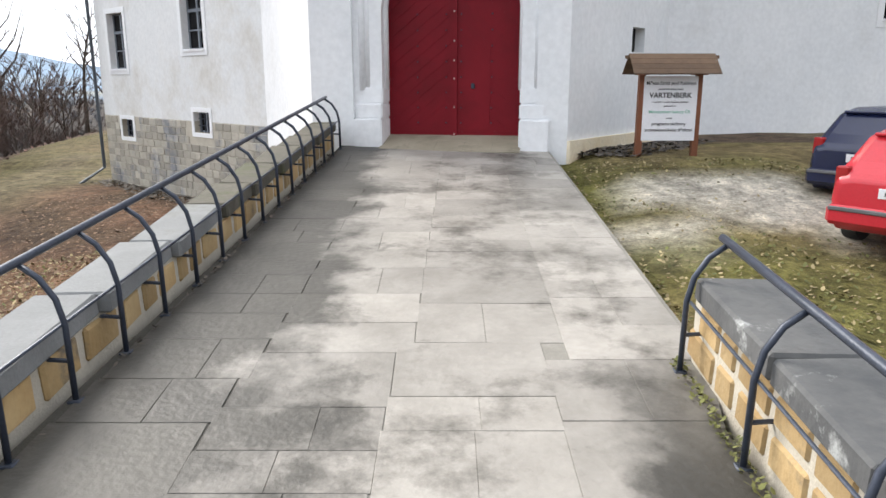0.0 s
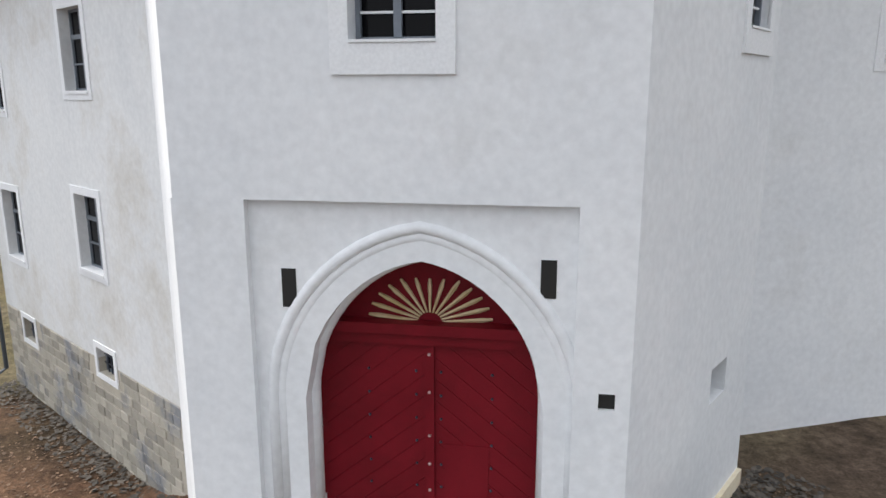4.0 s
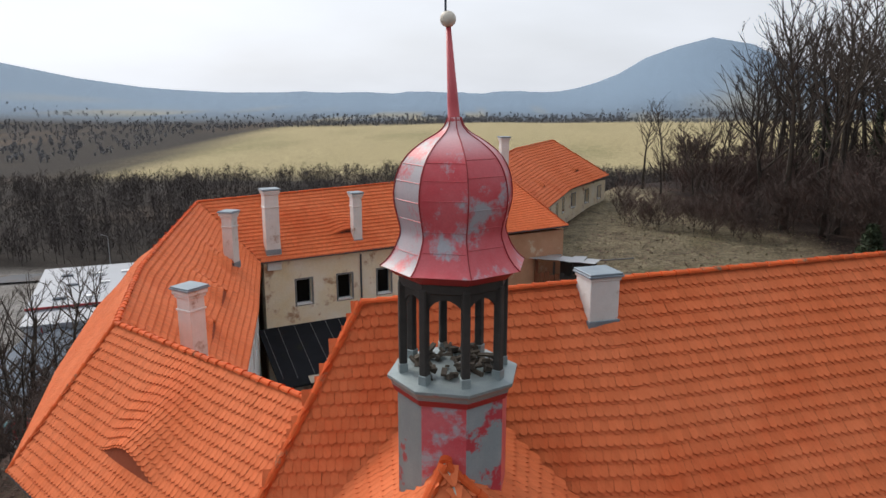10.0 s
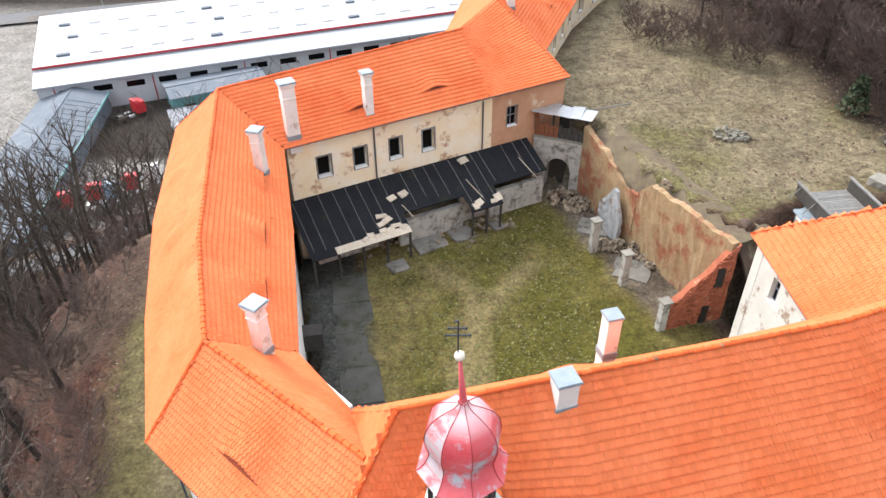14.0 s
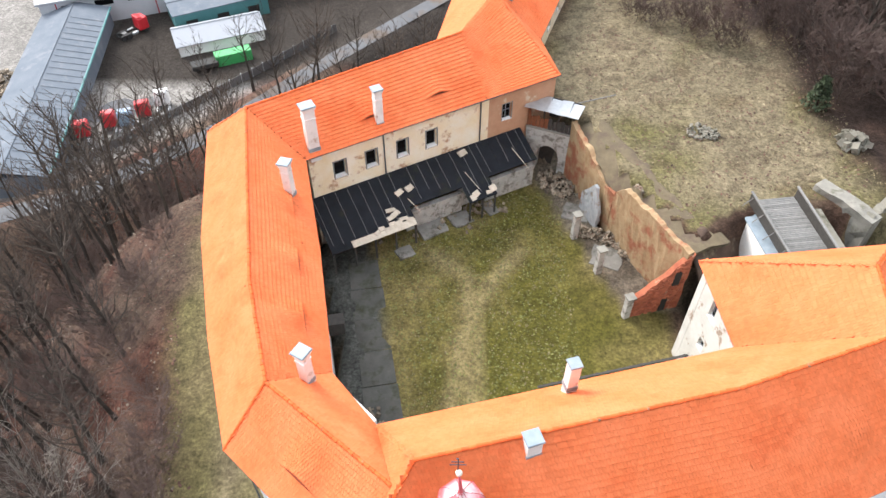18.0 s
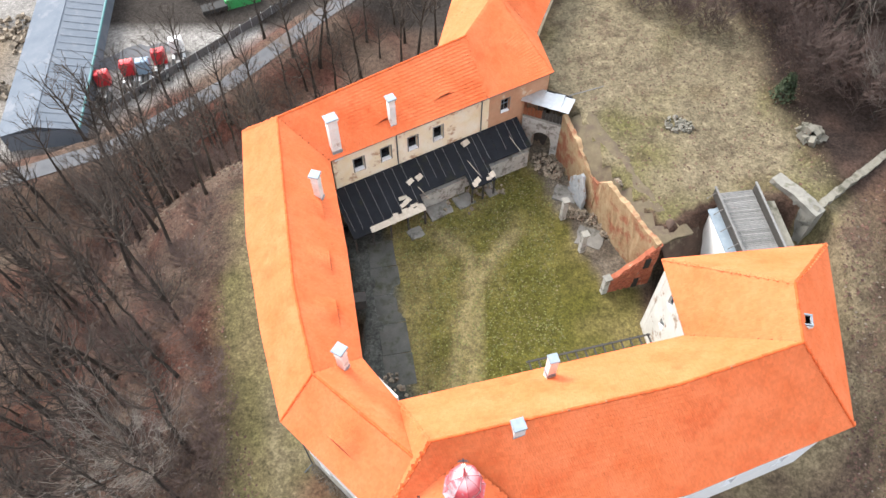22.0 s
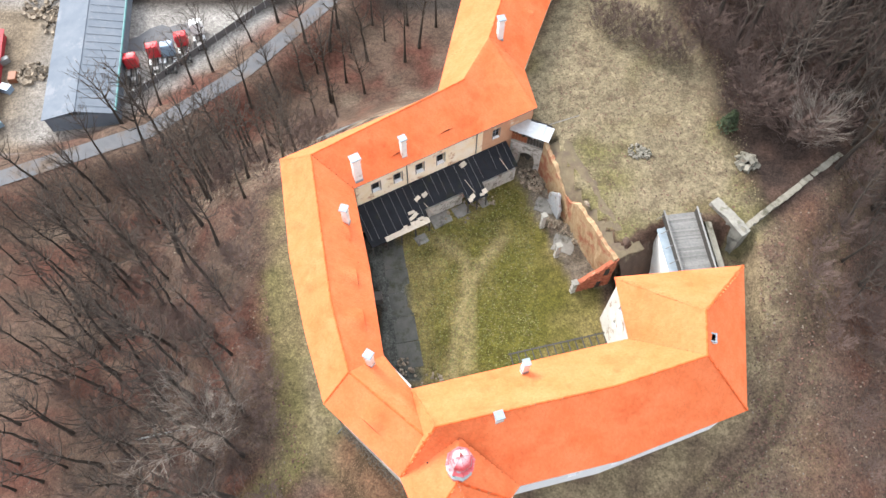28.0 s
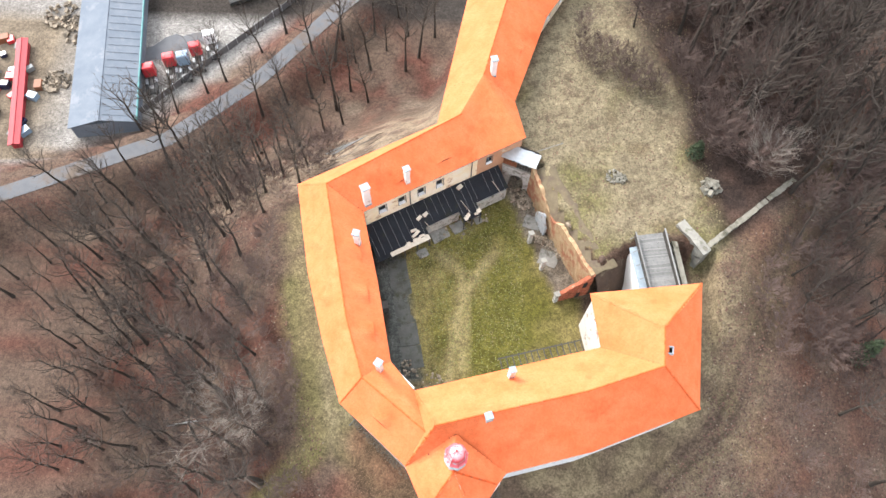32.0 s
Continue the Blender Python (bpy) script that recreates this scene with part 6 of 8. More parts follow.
# low wall beside the ramp, dropping to the ditch
def block_wall(name, label, x_at, y0, y1, thick, z_low, top_up, side, cope_mat, face_rows):
    w = thing(name, label, "wall")
    bm = bmesh.new()
    prev = None
    n = int((y1 - y0) / 0.7)
    for i in range(n + 1):
        y = y0 + (y1 - y0) * i / n
        xa, xb = x_at(y) + side * 0.03, x_at(y) + side * (thick - 0.03)
        row = [bm.verts.new(p) for p in ((xa, y, z_low(y)), (xb, y, z_low(y)), (xb, y, ramp_z(y) + top_up - 0.16), (xa, y, ramp_z(y) + top_up - 0.16))]
        if prev:
            for k in range(4):
                bm.faces.new((prev[k], prev[(k + 1) % 4], row[(k + 1) % 4], row[k]))
        else:
            bm.faces.new(row[::-1])
        prev = row
    bm.faces.new(prev)
    bmesh.ops.recalc_face_normals(bm, faces=bm.faces)
    part("wall_core", bm, M_MORTAR, w)
    rng = random.Random(9)
    lean = math.degrees(math.atan(1 / 11.3))
    y = y0
    while y < y1 - 0.2:
        l = min(rng.uniform(0.9, 1.5), y1 - y)
        yc = y + l / 2
        mat = M_COPE_BROWN if (side < 0 and yc > 7.2) else cope_mat
        ob = part("coping_stone", boxed((0, 0, 0), (thick + 0.05, l - 0.012, 0.17), 0, 0.02), mat, w)
        ob.matrix_world = pose(x_at(yc) + side * thick / 2, yc, ramp_z(yc) + top_up - 0.08, lean, rng.uniform(-1.5, 1.5), rng.uniform(-0.8, 0.8))
        y += l
    for r in range(face_rows):
        y = y0 + 0.2 * (r % 2)
        while y < y1 - 0.15:
            l = rng.uniform(0.28, 0.55)
            h = (top_up - 0.16) / face_rows
            yc = y + l / 2
            if yc > y1:
                break
            ob = part("wall_stone", boxed((0, 0, 0), (0.10, l - rng.uniform(0.03, 0.09), h - rng.uniform(0.02, 0.06)), 0, 0.022), M_SAND, w)
            ob.matrix_world = pose(x_at(yc) + side * 0.06, yc, ramp_z(yc) + h * (r + 0.5), lean + rng.uniform(-3, 3), 0, 0)
            y += l
    return w


block_wall("ramp_wall", "low sandstone wall with pale coping beside the ramp", lambda y: LEFT_X(y) - 0.12, 1.0, 13.7, 0.42, lambda y: -3.4, 0.46, -1, M_COPE, 1)
block_wall("side_wall", "low sandstone wall with dark lichen-spotted coping", lambda y: 1.80, -4.0, 4.92, 0.55, lambda y: -2.6, 0.66, 1, M_COPE_DARK, 2)


def railing(name, feet, side, y_step, label):
    """A handrail on curved posts that lean out over the wall; feet: plan points from low to high."""
    rl = thing(name, label, "railing")
    tops = []
    for x, y in feet:
        z = ramp_z(y) - 0.03
        pts = [(x, y, z), (x + side * 0.01, y, z + 0.55), (x + side * 0.05, y, z + 0.72), (x + side * 0.14, y, z + 0.86), (x + side * 0.27, y + 0.01, z + 0.95)]
        post = part("post", tube(bmesh.new(), pts, 0.021, 7), M_IRON, rl, smooth=True)
        part("foot_plate", boxed((x, y, z + 0.02), (0.09, 0.09, 0.03), 0, 0.008), M_IRON, post)
        part("wall_bracket", tube(bmesh.new(), [(x, y, z + 0.30), (x + side * 0.16, y, z + 0.31), (x + side * 0.22, y, z + 0.28)], 0.016, 5), M_IRON, post)
        tops.append((x + side * 0.27, y, z + 0.965))
    a, b = Vector(tops[0]), Vector(tops[-1])
    part("handrail", tube(bmesh.new(), [a] + [Vector(t) for t in tops[1:-1]] + [b + (b - a).normalized() * 0.12], 0.03, 8), M_IRON, rl, smooth=True)
    part("lower_rail", tube(bmesh.new(), [(x + side * 0.03, y, ramp_z(y) + 0.52) for x, y in feet], 0.012, 6), M_IRON, rl)
    return rl


railing("ramp_railing", [(LEFT_X(y) + 0.02, y) for y in (4.35 + 0.7 * i for i in range(-4, 14))], -1, 0.7, "dark blue-grey iron railing with curved posts beside the ramp")
railing("side_railing", [(1.69, y) for y in (0.3, 1.4, 2.55, 3.62, 4.75)], 1, 1.1, "dark blue-grey iron railing with curved posts over the side wall")

# ---- notice board ----
sign = thing("notice_board", "white notice board on brown posts under a shingled roof", "sign")
NB = Plane((3.57, 13.07), (4.60, 13.09))
for u in (0.0, NB.length):
    part("post", slab_on(bmesh.new(), NB, u - 0.055, u + 0.055, -0.75, 1.45, -0.11, 0.0), M_BROWNWOOD, sign)
panel = part("panel", slab_on(bmesh.new(), NB, 0.03, NB.length - 0.03, 0.06, 1.20, -0.02, 0.012), M_SIGN, sign, "white printed panel")
lines = [("Město Stráž pod Ralskem", 1.10, 0.086, M_INK), ("provádí akci obnovy hradu", 1.01, 0.042, M_INK), ("VARTENBERK", 0.875, 0.125, M_INK), ("v roce 2021 s využitím finančního příspěvku", 0.785, 0.036, M_INK), ("poskytnutého", 0.715, 0.040, M_INK), ("Ministerstvem kultury ČR", 0.60, 0.072, M_INKGREEN), ("v rámci", 0.50, 0.038, M_INK), ("programu záchrany", 0.385, 0.080, M_INK), ("architektonického dědictví", 0.275, 0.080, M_INK)]
for text, z, size, m in lines:
    cu = bpy.data.curves.new("line", "FONT")
    cu.body, cu.size, cu.align_x, cu.extrude, cu.offset = text, size, "CENTER", 0.001, 0.0035 if text.isupper() else 0.0012
    tmp = new("line", cu)
    bpy.context.view_layer.update()
    me = bpy.data.meshes.new_from_object(tmp.evaluated_get(bpy.context.evaluated_depsgraph_get()))
    bpy.data.objects.remove(tmp)
    me.materials.clear()
    me.materials.append(m)
    ob = new("text_line", me)
    ob.parent = panel
    ob.matrix_world = Matrix.Translation(NB.at(NB.length / 2, z - 0.05, 0.0145)) @ Euler((radians(90), 0, radians(NB.turn))).to_matrix().to_4x4()
rf = thing("board_roof", "", "")
rf.parent = sign
for s in (-1, 1):
    for k in range(4):
        ob = part("roof_board", boxed((0, 0, 0), (1.55, 0.15, 0.022), 0, 0.006), M_BOARD, rf)
        up = 1.54 - 0.085 * k
        ob.matrix_world = Matrix.Translation(NB.at(NB.length / 2, up - 0.0, -0.05 - s * (0.05 + 0.095 * k))) @ Euler((radians(s * -40), 0, radians(NB.turn))).to_matrix().to_4x4()
part("ridge_beam", slab_on(bmesh.new(), NB, -0.32, NB.length + 0.32, 1.50, 1.56, -0.085, -0.015), M_BOARD, rf)
for u in (0.0, NB.length):
    part("rafter", slab_on(bmesh.new(), NB, u - 0.04, u + 0.04, 1.22, 1.30, -0.36, 0.28), M_BROWNWOOD, rf)

# ---- cars ----
def car(name, label, paint, at, turn, l=4.1, w=1.68, h=1.42):
    """A parked hatchback, its tail towards -x of its own axes."""
    c = thing(name, label, "car", "parked cars")
    c.matrix_world = pose(*at, 0, 0, turn)

    def add(n, bm, m, parent=c, lab="", smooth=False):
        ob = part(n, bm, m, None, lab, smooth)
        ob.parent = parent
        return ob

    # stations: x, under, belt, top, half width at the belt, half width at the top
    st = [(-l / 2, 0.42, 0.78, 0.84, 0.72, 0.68), (-l / 2 + 0.06, 0.30, 0.86, 0.92, 0.80, 0.74), (-l / 2 + 0.18, 0.22, 0.92, 1.05, 0.83, 0.70), (-l / 2 + 0.42, 0.20, 0.94, h - 0.06, 0.84, 0.60), (-l / 2 + 0.75, 0.20, 0.94, h, 0.84, 0.60), (-0.3, 0.2, 0.93, h, 0.84, 0.60), (0.35, 0.2, 0.92, h - 0.06, 0.84, 0.60), (0.95, 0.2, 0.90, 0.98, 0.83, 0.66), (1.5, 0.2, 0.84, 0.88, 0.81, 0.66), (l / 2 - 0.12, 0.24, 0.72, 0.76, 0.76, 0.66), (l / 2, 0.36, 0.60, 0.64, 0.66, 0.60)]
    bm = bmesh.new()
    rings = []
    k = w / 1.68
    for x, u, b, t, wb, wt in st:
        rings.append([bm.verts.new(p) for p in ((x, -wb * 0.93 * k, u), (x, -wb * 1.0 * k, (u + b) / 2), (x, -wb * 0.97 * k, b), (x, -wt * k, t - 0.03), (x, -wt * 0.85 * k, t), (x, wt * 0.85 * k, t), (x, wt * k, t - 0.03), (x, wb * 0.97 * k, b), (x, wb * k, (u + b) / 2), (x, wb * 0.93 * k, u))])
    for a, b in zip(rings, rings[1:]):
        for i in range(10):
            bm.faces.new((a[i], a[(i + 1) % 10], b[(i + 1) % 10], b[i]))
    bm.faces.new(rings[0][::-1])
    bm.faces.new(rings[-1])
    bmesh.ops.recalc_face_normals(bm, faces=bm.faces)
    body = add("body", bm, paint)
    mod = body.modifiers.new("round", "BEVEL")
    mod.width, mod.segments, mod.limit_method, mod.angle_limit = 0.03, 2, "ANGLE", radians(20)
    tx = -l / 2
    gl = bmesh.new()
    q = [gl.verts.new(p) for p in ((tx + 0.14, -0.60 * k, 0.98), (tx + 0.14, 0.60 * k, 0.98), (tx + 0.385, 0.50 * k, h - 0.13), (tx + 0.385, -0.50 * k, h - 0.13))]
    q2 = [gl.verts.new(v.co + Vector((0.06, 0, -0.03))) for v in q]
    gl.faces.new(q)
    gl.faces.new(q2[::-1])
    for i in range(4):
        gl.faces.new((q[i], q2[i], q2[(i + 1) % 4], q[(i + 1) % 4]))
    bmesh.ops.recalc_face_normals(gl, faces=gl.faces)
    add("rear_window", gl, M_GLASS, body, "dark rear window")
    for s in (-1, 1):
        sg = bmesh.new()
        q = [sg.verts.new(p) for p in ((tx + 0.55, s * 0.825 * k, 0.97), (0.85, s * 0.825 * k, 0.96), (0.35, s * 0.638 * k, h - 0.12), (tx + 0.75, s * 0.628 * k, h - 0.10))]
        q2 = [sg.verts.new(v.co - Vector((0, s * 0.05, 0))) for v in q]
        sg.faces.new(q)
        sg.faces.new(q2[::-1])
        bmesh.ops.recalc_face_normals(sg, faces=sg.faces)
        add("side_window", sg, M_GLASS, body)
        add("tail_lamp", boxed((tx + 0.09, s * 0.70 * k, 0.86), (0.10, 0.16, 0.26), 0, 0.02), M_LAMP, body, "red tail lamp")
        for x in (-l / 2 + 0.78, l / 2 - 0.82):
            wh = add("wheel", turned([(0.22, -0.1), (0.29, -0.09), (0.30, 0.0), (0.29, 0.09), (0.22, 0.1)], 18, (0, 0, 0)), M_TYRE)
            wh.matrix_basis = pose(x, s * (0.76 * k), 0.30, 90)
            rim = add("rim", turned([(0.05, 0.105), (0.19, 0.10), (0.20, 0.08)], 12, (0, 0, 0)), M_GREYPLASTIC, wh)
            rim.matrix_basis = Matrix.Diagonal((1, 1, -s, 1))
    bmp = boxed((tx + 0.06, 0, 0.42), (0.22, w * 0.97, 0.24), 0, 0.05)
    add("bumper", bmp, paint, body)
    add("bumper_strip", boxed((tx - 0.055, 0, 0.50), (0.03, w * 0.92, 0.05), 0, 0.01), M_GREYPLASTIC, body)
    pl = add("number_plate", boxed((tx - 0.004, 0, 0.72), (0.02, 0.52, 0.115), 0, 0.004), M_PLATE, body, "white number plate")
    add("plate_bar", boxed((tx - 0.017, 0.01, 0.72), (0.004, 0.36, 0.05)), M_GREYPLASTIC, pl)
    add("wiper", tube(bmesh.new(), [(tx + 0.12, 0.02, 1.0), (tx + 0.17, -0.25, 1.08)], 0.012, 5), M_TYRE, body)
    add("rear_spoiler", boxed((tx + 0.42, 0, h - 0.06), (0.16, 1.05 * k, 0.035), 0, 0.01), paint, body)
    return c


car("hatchback_car", "red parked hatchback car on the gravel beside the ramp", M_CARRED, (6.72, 9.0, ground_z(6.72, 9.0)), 37)
car("hatchback_car", "navy blue parked hatchback car behind the red one", M_CARBLUE, (7.6, 11.3, ground_z(7.6, 11.3)), 37)

# downpipe at the corner of the west wing
bm = bmesh.new()
tube(bm, [(-12.3, 25.5, 9.0), (-12.15, 25.55, 8.5), (-12.15, 25.55, -1.9), (-12.9, 24.9, -2.5), (-14.6, 23.6, -2.75)], 0.06, 8)
part("downpipe", bm, M_ZINC, west_wing, "grey zinc downpipe")

# ---- courtyard ----
shed = thing("lean_to_shed", "collapsing lean-to shed with black tar-paper roof", "shed")
SLOPE_TOP, SLOPE_FALL = 4.95, 0.47


def lean(u, d):
    return NP.at(u, SLOPE_TOP - SLOPE_FALL * d, d)


for u0, u1, d1, posts in ((-0.6, 7.2, 4.8, 1), (7.2, 12.4, 3.3, 0), (12.4, 15.2, 4.8, 1), (15.2, 20.4, 3.2, 0)):
    bm = bmesh.new()
    lo = [lean(u0, 0.05), lean(u1, 0.05), lean(u1, d1), lean(u0, d1)]
    top = [bm.verts.new(p) for p in lo]
    bot = [bm.verts.new(p - Vector((0, 0, 0.09))) for p in lo]
    bm.faces.new(top[::-1])
    bm.faces.new(bot)
    for i in range(4):
        bm.faces.new((top[i], top[(i + 1) % 4], bot[(i + 1) % 4], bot[i]))
    bmesh.ops.recalc_face_normals(bm, faces=bm.faces)
    part("roof_sheet", bm, M_TAR, shed, "black tar-paper roofing")
    u = u0 + 0.35
    rng = random.Random(int(u0 * 10))
    while u < u1 - 0.1:
        a, b = lean(u, 0.1), lean(u + rng.uniform(-0.05, 0.05), d1 - rng.uniform(0.0, 0.8))
        part("seam_strip", tube(bmesh.new(), [a + Vector((0, 0, 0.012)), b + Vector((0, 0, 0.012))], 0.022, 4), M_TARSEAM if rng.random() < 0.85 else M_TAR, shed)
        u += rng.uniform(0.85, 1.15)
    n = int((u1 - u0) / 2.6) + 1
    for k in range((n + 1) * posts):
        p = lean(u0 + 0.12 + (u1 - u0 - 0.24) * k / n, d1 - 0.15)
        part("post", boxed((p.x, p.y, (p.z - 1.3) / 2 - 0.05), (0.15, 0.15, p.z + 1.15), NP.turn), M_DARKWOOD, shed)
    part("eave_beam", tube(bmesh.new(), [lean(u0, d1 - 0.1) - Vector((0, 0, 0.14)), lean(u1, d1 - 0.1) - Vector((0, 0, 0.14))], 0.08, 4), M_DARKWOOD, shed)
for u0, u1, d, z in ((7.0, 12.6, 3.0, 2.35), (15.1, 20.3, 3.0, 2.55), (0.6, 5.5, 2.2, 2.2), (12.6, 15.1, 2.4, 2.6)):
    part("stone_wall", slab_on(bmesh.new(), NP, u0, u1, -1.4, z, d - 0.45, d), M_WASHED, shed, "whitewashed rubble wall")
bm = boxed(NP.at(4.2, SLOPE_TOP - SLOPE_FALL * 4.62 + 0.06, 4.62), (5.9, 0.62, 0.05), NP.turn, 0.01, (25, 0))
part("broken_eave_board", bm, M_PALE, shed, "pale broken eave boards")
rng = random.Random(31)
heap = [(3.6, 4.5), (4.1, 4.3), (4.6, 4.5), (5.1, 4.2), (5.6, 4.4), (6.2, 4.1), (6.7, 4.4), (5.2, 3.7), (5.8, 3.5), (5.5, 3.1), (6.9, 2.0), (7.9, 1.9), (12.9, 4.5), (13.3, 4.3), (14.5, 4.5), (15.0, 4.3), (13.9, 0.6)]
for u, d in heap:
    p = lean(u, d) + Vector((0, 0, 0.10))
    w = boxed((0, 0, 0), (rng.uniform(0.45, 0.9), rng.uniform(0.3, 0.6), rng.uniform(0.05, 0.16)), 0, 0.02)
    for v in w.verts:
        v.co += Vector((rng.uniform(-0.06, 0.06), rng.uniform(-0.06, 0.06), rng.uniform(-0.02, 0.02)))
    ob = part("fallen_board", w, M_PALE, None)
    ob.matrix_world = pose(*p, 25 + rng.uniform(-5, 9), rng.uniform(-7, 7), NP.turn + rng.uniform(-25, 25))
    tagged(ob, "pale broken board lying on the shed roof", "debris", "fallen boards")
for u, d, ln in ((13.3, 2.2, 1.8), (18.6, 1.6, 2.2), (7.4, 2.7, 1.4)):
    a, b = lean(u, d) + Vector((0, 0, 0.06)), lean(u + 0.5, d + ln) + Vector((0, 0, 0.08))
    tagged(part("loose_batten", tube(bmesh.new(), [a, b], 0.04, 4), M_PALE), "loose pale batten on the tar roof", "batten", "loose battens")

# arch wall and hut at the corner
arch = thing("arch_wall", "old stone wall with a dark round arch beside the shed", "wall")
AP = Plane((7.0, 60.1), (11.35, 58.3))
part("wall", arch_wall(AP, 0.0, AP.length, -0.5, 5.0, 0.0, -1.2, 2.3, 1.1, 2.0, 3.3, -0.4, 0.0, 16), M_WASHED, arch)
# added dark slab gives the arch its shaded depth by colour
part("arch_back", slab_on(bmesh.new(), AP, 1.0, 3.7, -0.4, 3.6, -1.6, -1.3), M_DARKWOOD, arch, "dark slab standing in for the shade behind the arch")
part("top_ledge", slab_on(bmesh.new(), AP, -0.05, AP.length + 0.05, 4.98, 5.10, -1.25, 0.07), M_PIER, arch)
hut = thing("wooden_hut", "ramshackle brown wooden hut with bent tin roof", "hut")
for u, m in ((0.15, M_BROWNWOOD), (1.5, M_DARKWOOD), (2.9, M_DARKWOOD), (4.3, M_DARKWOOD)):
    part("post", slab_on(bmesh.new(), AP, u - 0.07, u + 0.07, 5.1, 7.1, -0.34, -0.20), m, hut)
for i in range(11):
    part("plank", slab_on(bmesh.new(), AP, 0.05 + i * 0.39, 0.40 + i * 0.39, 5.1, 6.1 + 0.12 * (i % 3), -0.18, -0.14), M_BROWNWOOD if i < 5 else M_DARKWOOD, hut)
part("back_wall", slab_on(bmesh.new(), AP, 0.0, 4.4, 5.0, 7.1, -2.4, -2.3), M_DARKWOOD, hut)
part("side_wall", slab_on(bmesh.new(), AP, 0.0, 0.08, 5.1, 7.3, -2.4, -0.1), M_BROWNWOOD, hut)
for i in range(5):
    ob = part("tin_sheet", boxed((0, 0, 0), (1.04, 2.5, 0.03), 0, 0.006), M_TIN, hut)
    ob.matrix_world = pose(*AP.at(0.25 + 1.0 * i, 7.32 + 0.06 * (i % 2), -0.75), -5 + 3 * (i % 2), 3 * (i % 3) - 3, AP.turn + 3 * (i % 2))
ob = part("fallen_pole", tube(bmesh.new(), [(11.6, 61.0, 6.9), (15.4, 62.6, 6.75)], 0.06, 6), M_GREYWOOD)
tagged(ob, "long grey wooden pole lying on the grass", "pole")

# ruined retaining wall
def ragged_wall(name, label, p0, p1, z0, tops, thick, material, seed, step=0.3, jag=0.45):
    """A ruined wall whose broken top follows tops (share of length, height), with an uneven face."""
    w = thing(name, label, "wall")
    rng = random.Random(seed)
    pl = Plane(p0, p1)
    n = max(4, int(pl.length / step))
    m = 9
    bm = bmesh.new()

    def top_at(f):
        for (fa, za), (fb, zb) in zip(tops, tops[1:]):
            if fa <= f <= fb:
                return mix(za, zb, (f - fa) / max(1e-6, fb - fa))
        return tops[-1][1]

    front, back = [], []
    for i in range(n + 1):
        f = i / n
        u = f * pl.length
        zt = top_at(f) + jag * noise.noise((u * 0.9, seed, 0)) + jag * 0.25 * rng.uniform(-1, 1)
        front.append([bm.verts.new(pl.at(u, mix(z0, zt, k / m), rng.uniform(-0.11, 0.09)))  for k in range(m + 1)])
        back.append([bm.verts.new(pl.at(u, mix(z0, zt, k / m), -thick + rng.uniform(-0.05, 0.05))) for k in range(m + 1)])
    for i in range(n):
        for k in range(m):
            bm.faces.new((front[i][k], front[i + 1][k], front[i + 1][k + 1], front[i][k + 1]))
            bm.faces.new((back[i][k], back[i][k + 1], back[i + 1][k + 1], back[i + 1][k]))
        bm.faces.new((front[i][m], front[i + 1][m], back[i + 1][m], back[i][m]))
    for i in (0, n):
        for k in range(m):
            q = (front[i][k], front[i][k + 1], back[i][k + 1], back[i][k])
            bm.faces.new(q if i == 0 else q[::-1])
    part("wall_body", bm, material, w)
    return w, pl, top_at


def wall_bricks(w, pl, top_at, z0, count, seed, material, size=(0.30, 0.14), proud=0.03):
    """Bricks that stand proud of a worn wall face, scattered in courses."""
    rng = random.Random(seed)
    me = mesh_of("brick", boxed((0, 0, 0), (size[0] * 0.94, 0.12, size[1] * 0.86), 0, 0.012), material)
    made = 0
    while made < count:
        u = rng.uniform(0.1, pl.length - 0.1)
        zt = top_at(u / pl.length) - 0.15
        k = rng.randint(0, max(1, int((zt - z0) / size[1]) - 1))
        z = z0 + (k + 0.5) * size[1]
        u = (math.floor(u / size[0]) + (0.5 if k % 2 else 0.0)) * size[0]
        if z > zt or u < 0.1 or u > pl.length - 0.1:
            made += 1
            continue
        ob = new("brick", me)
        ob.parent = w
        ob.matrix_world = Matrix.Translation(pl.at(u, z, proud + rng.uniform(-0.02, 0.02))) @ Euler((0, rng.uniform(-0.03, 0.03), radians(pl.turn))).to_matrix().to_4x4()
        made += 1


rw, rpl, rtop = ragged_wall("ruined_wall", "ruined retaining wall of brick and rubble with flaking plaster", (18.25, 42.75), (14.2, 51.0), -1.6, [(0, 6.5), (0.45, 6.45), (0.88, 6.4), (1, 5.2)], 0.5, M_RUIN, 3, 0.3, 0.25)
wall_bricks(rw, rpl, rtop, 0.4, 150, 4, M_RUINSTONE, (0.34, 0.17))
rw2, rpl2, rtop2 = ragged_wall("ruined_wall", "ruined brick retaining wall below the grassy terrace", (14.2, 51.0), (11.3, 58.6), -1.6, [(0, 4.9), (0.2, 4.7), (0.45, 5.6), (1, 6.8)], 0.5, M_RUIN, 5, 0.3, 0.25)
wall_bricks(rw2, rpl2, rtop2, 0.4, 260, 6, M_RUINSTONE, (0.34, 0.17))
bw, bpl, btop = ragged_wall("brick_gable", "broken red brick gable wall with a sloping top", (14.1, 41.45), (18.35, 42.6), -1.5, [(0, 1.9), (0.08, 2.2), (0.55, 4.2), (1, 6.5)], 0.5, M_BRICK, 7, 0.3, 0.16)
wall_bricks(bw, bpl, btop, 0.0, 260, 8, M_BRICK)
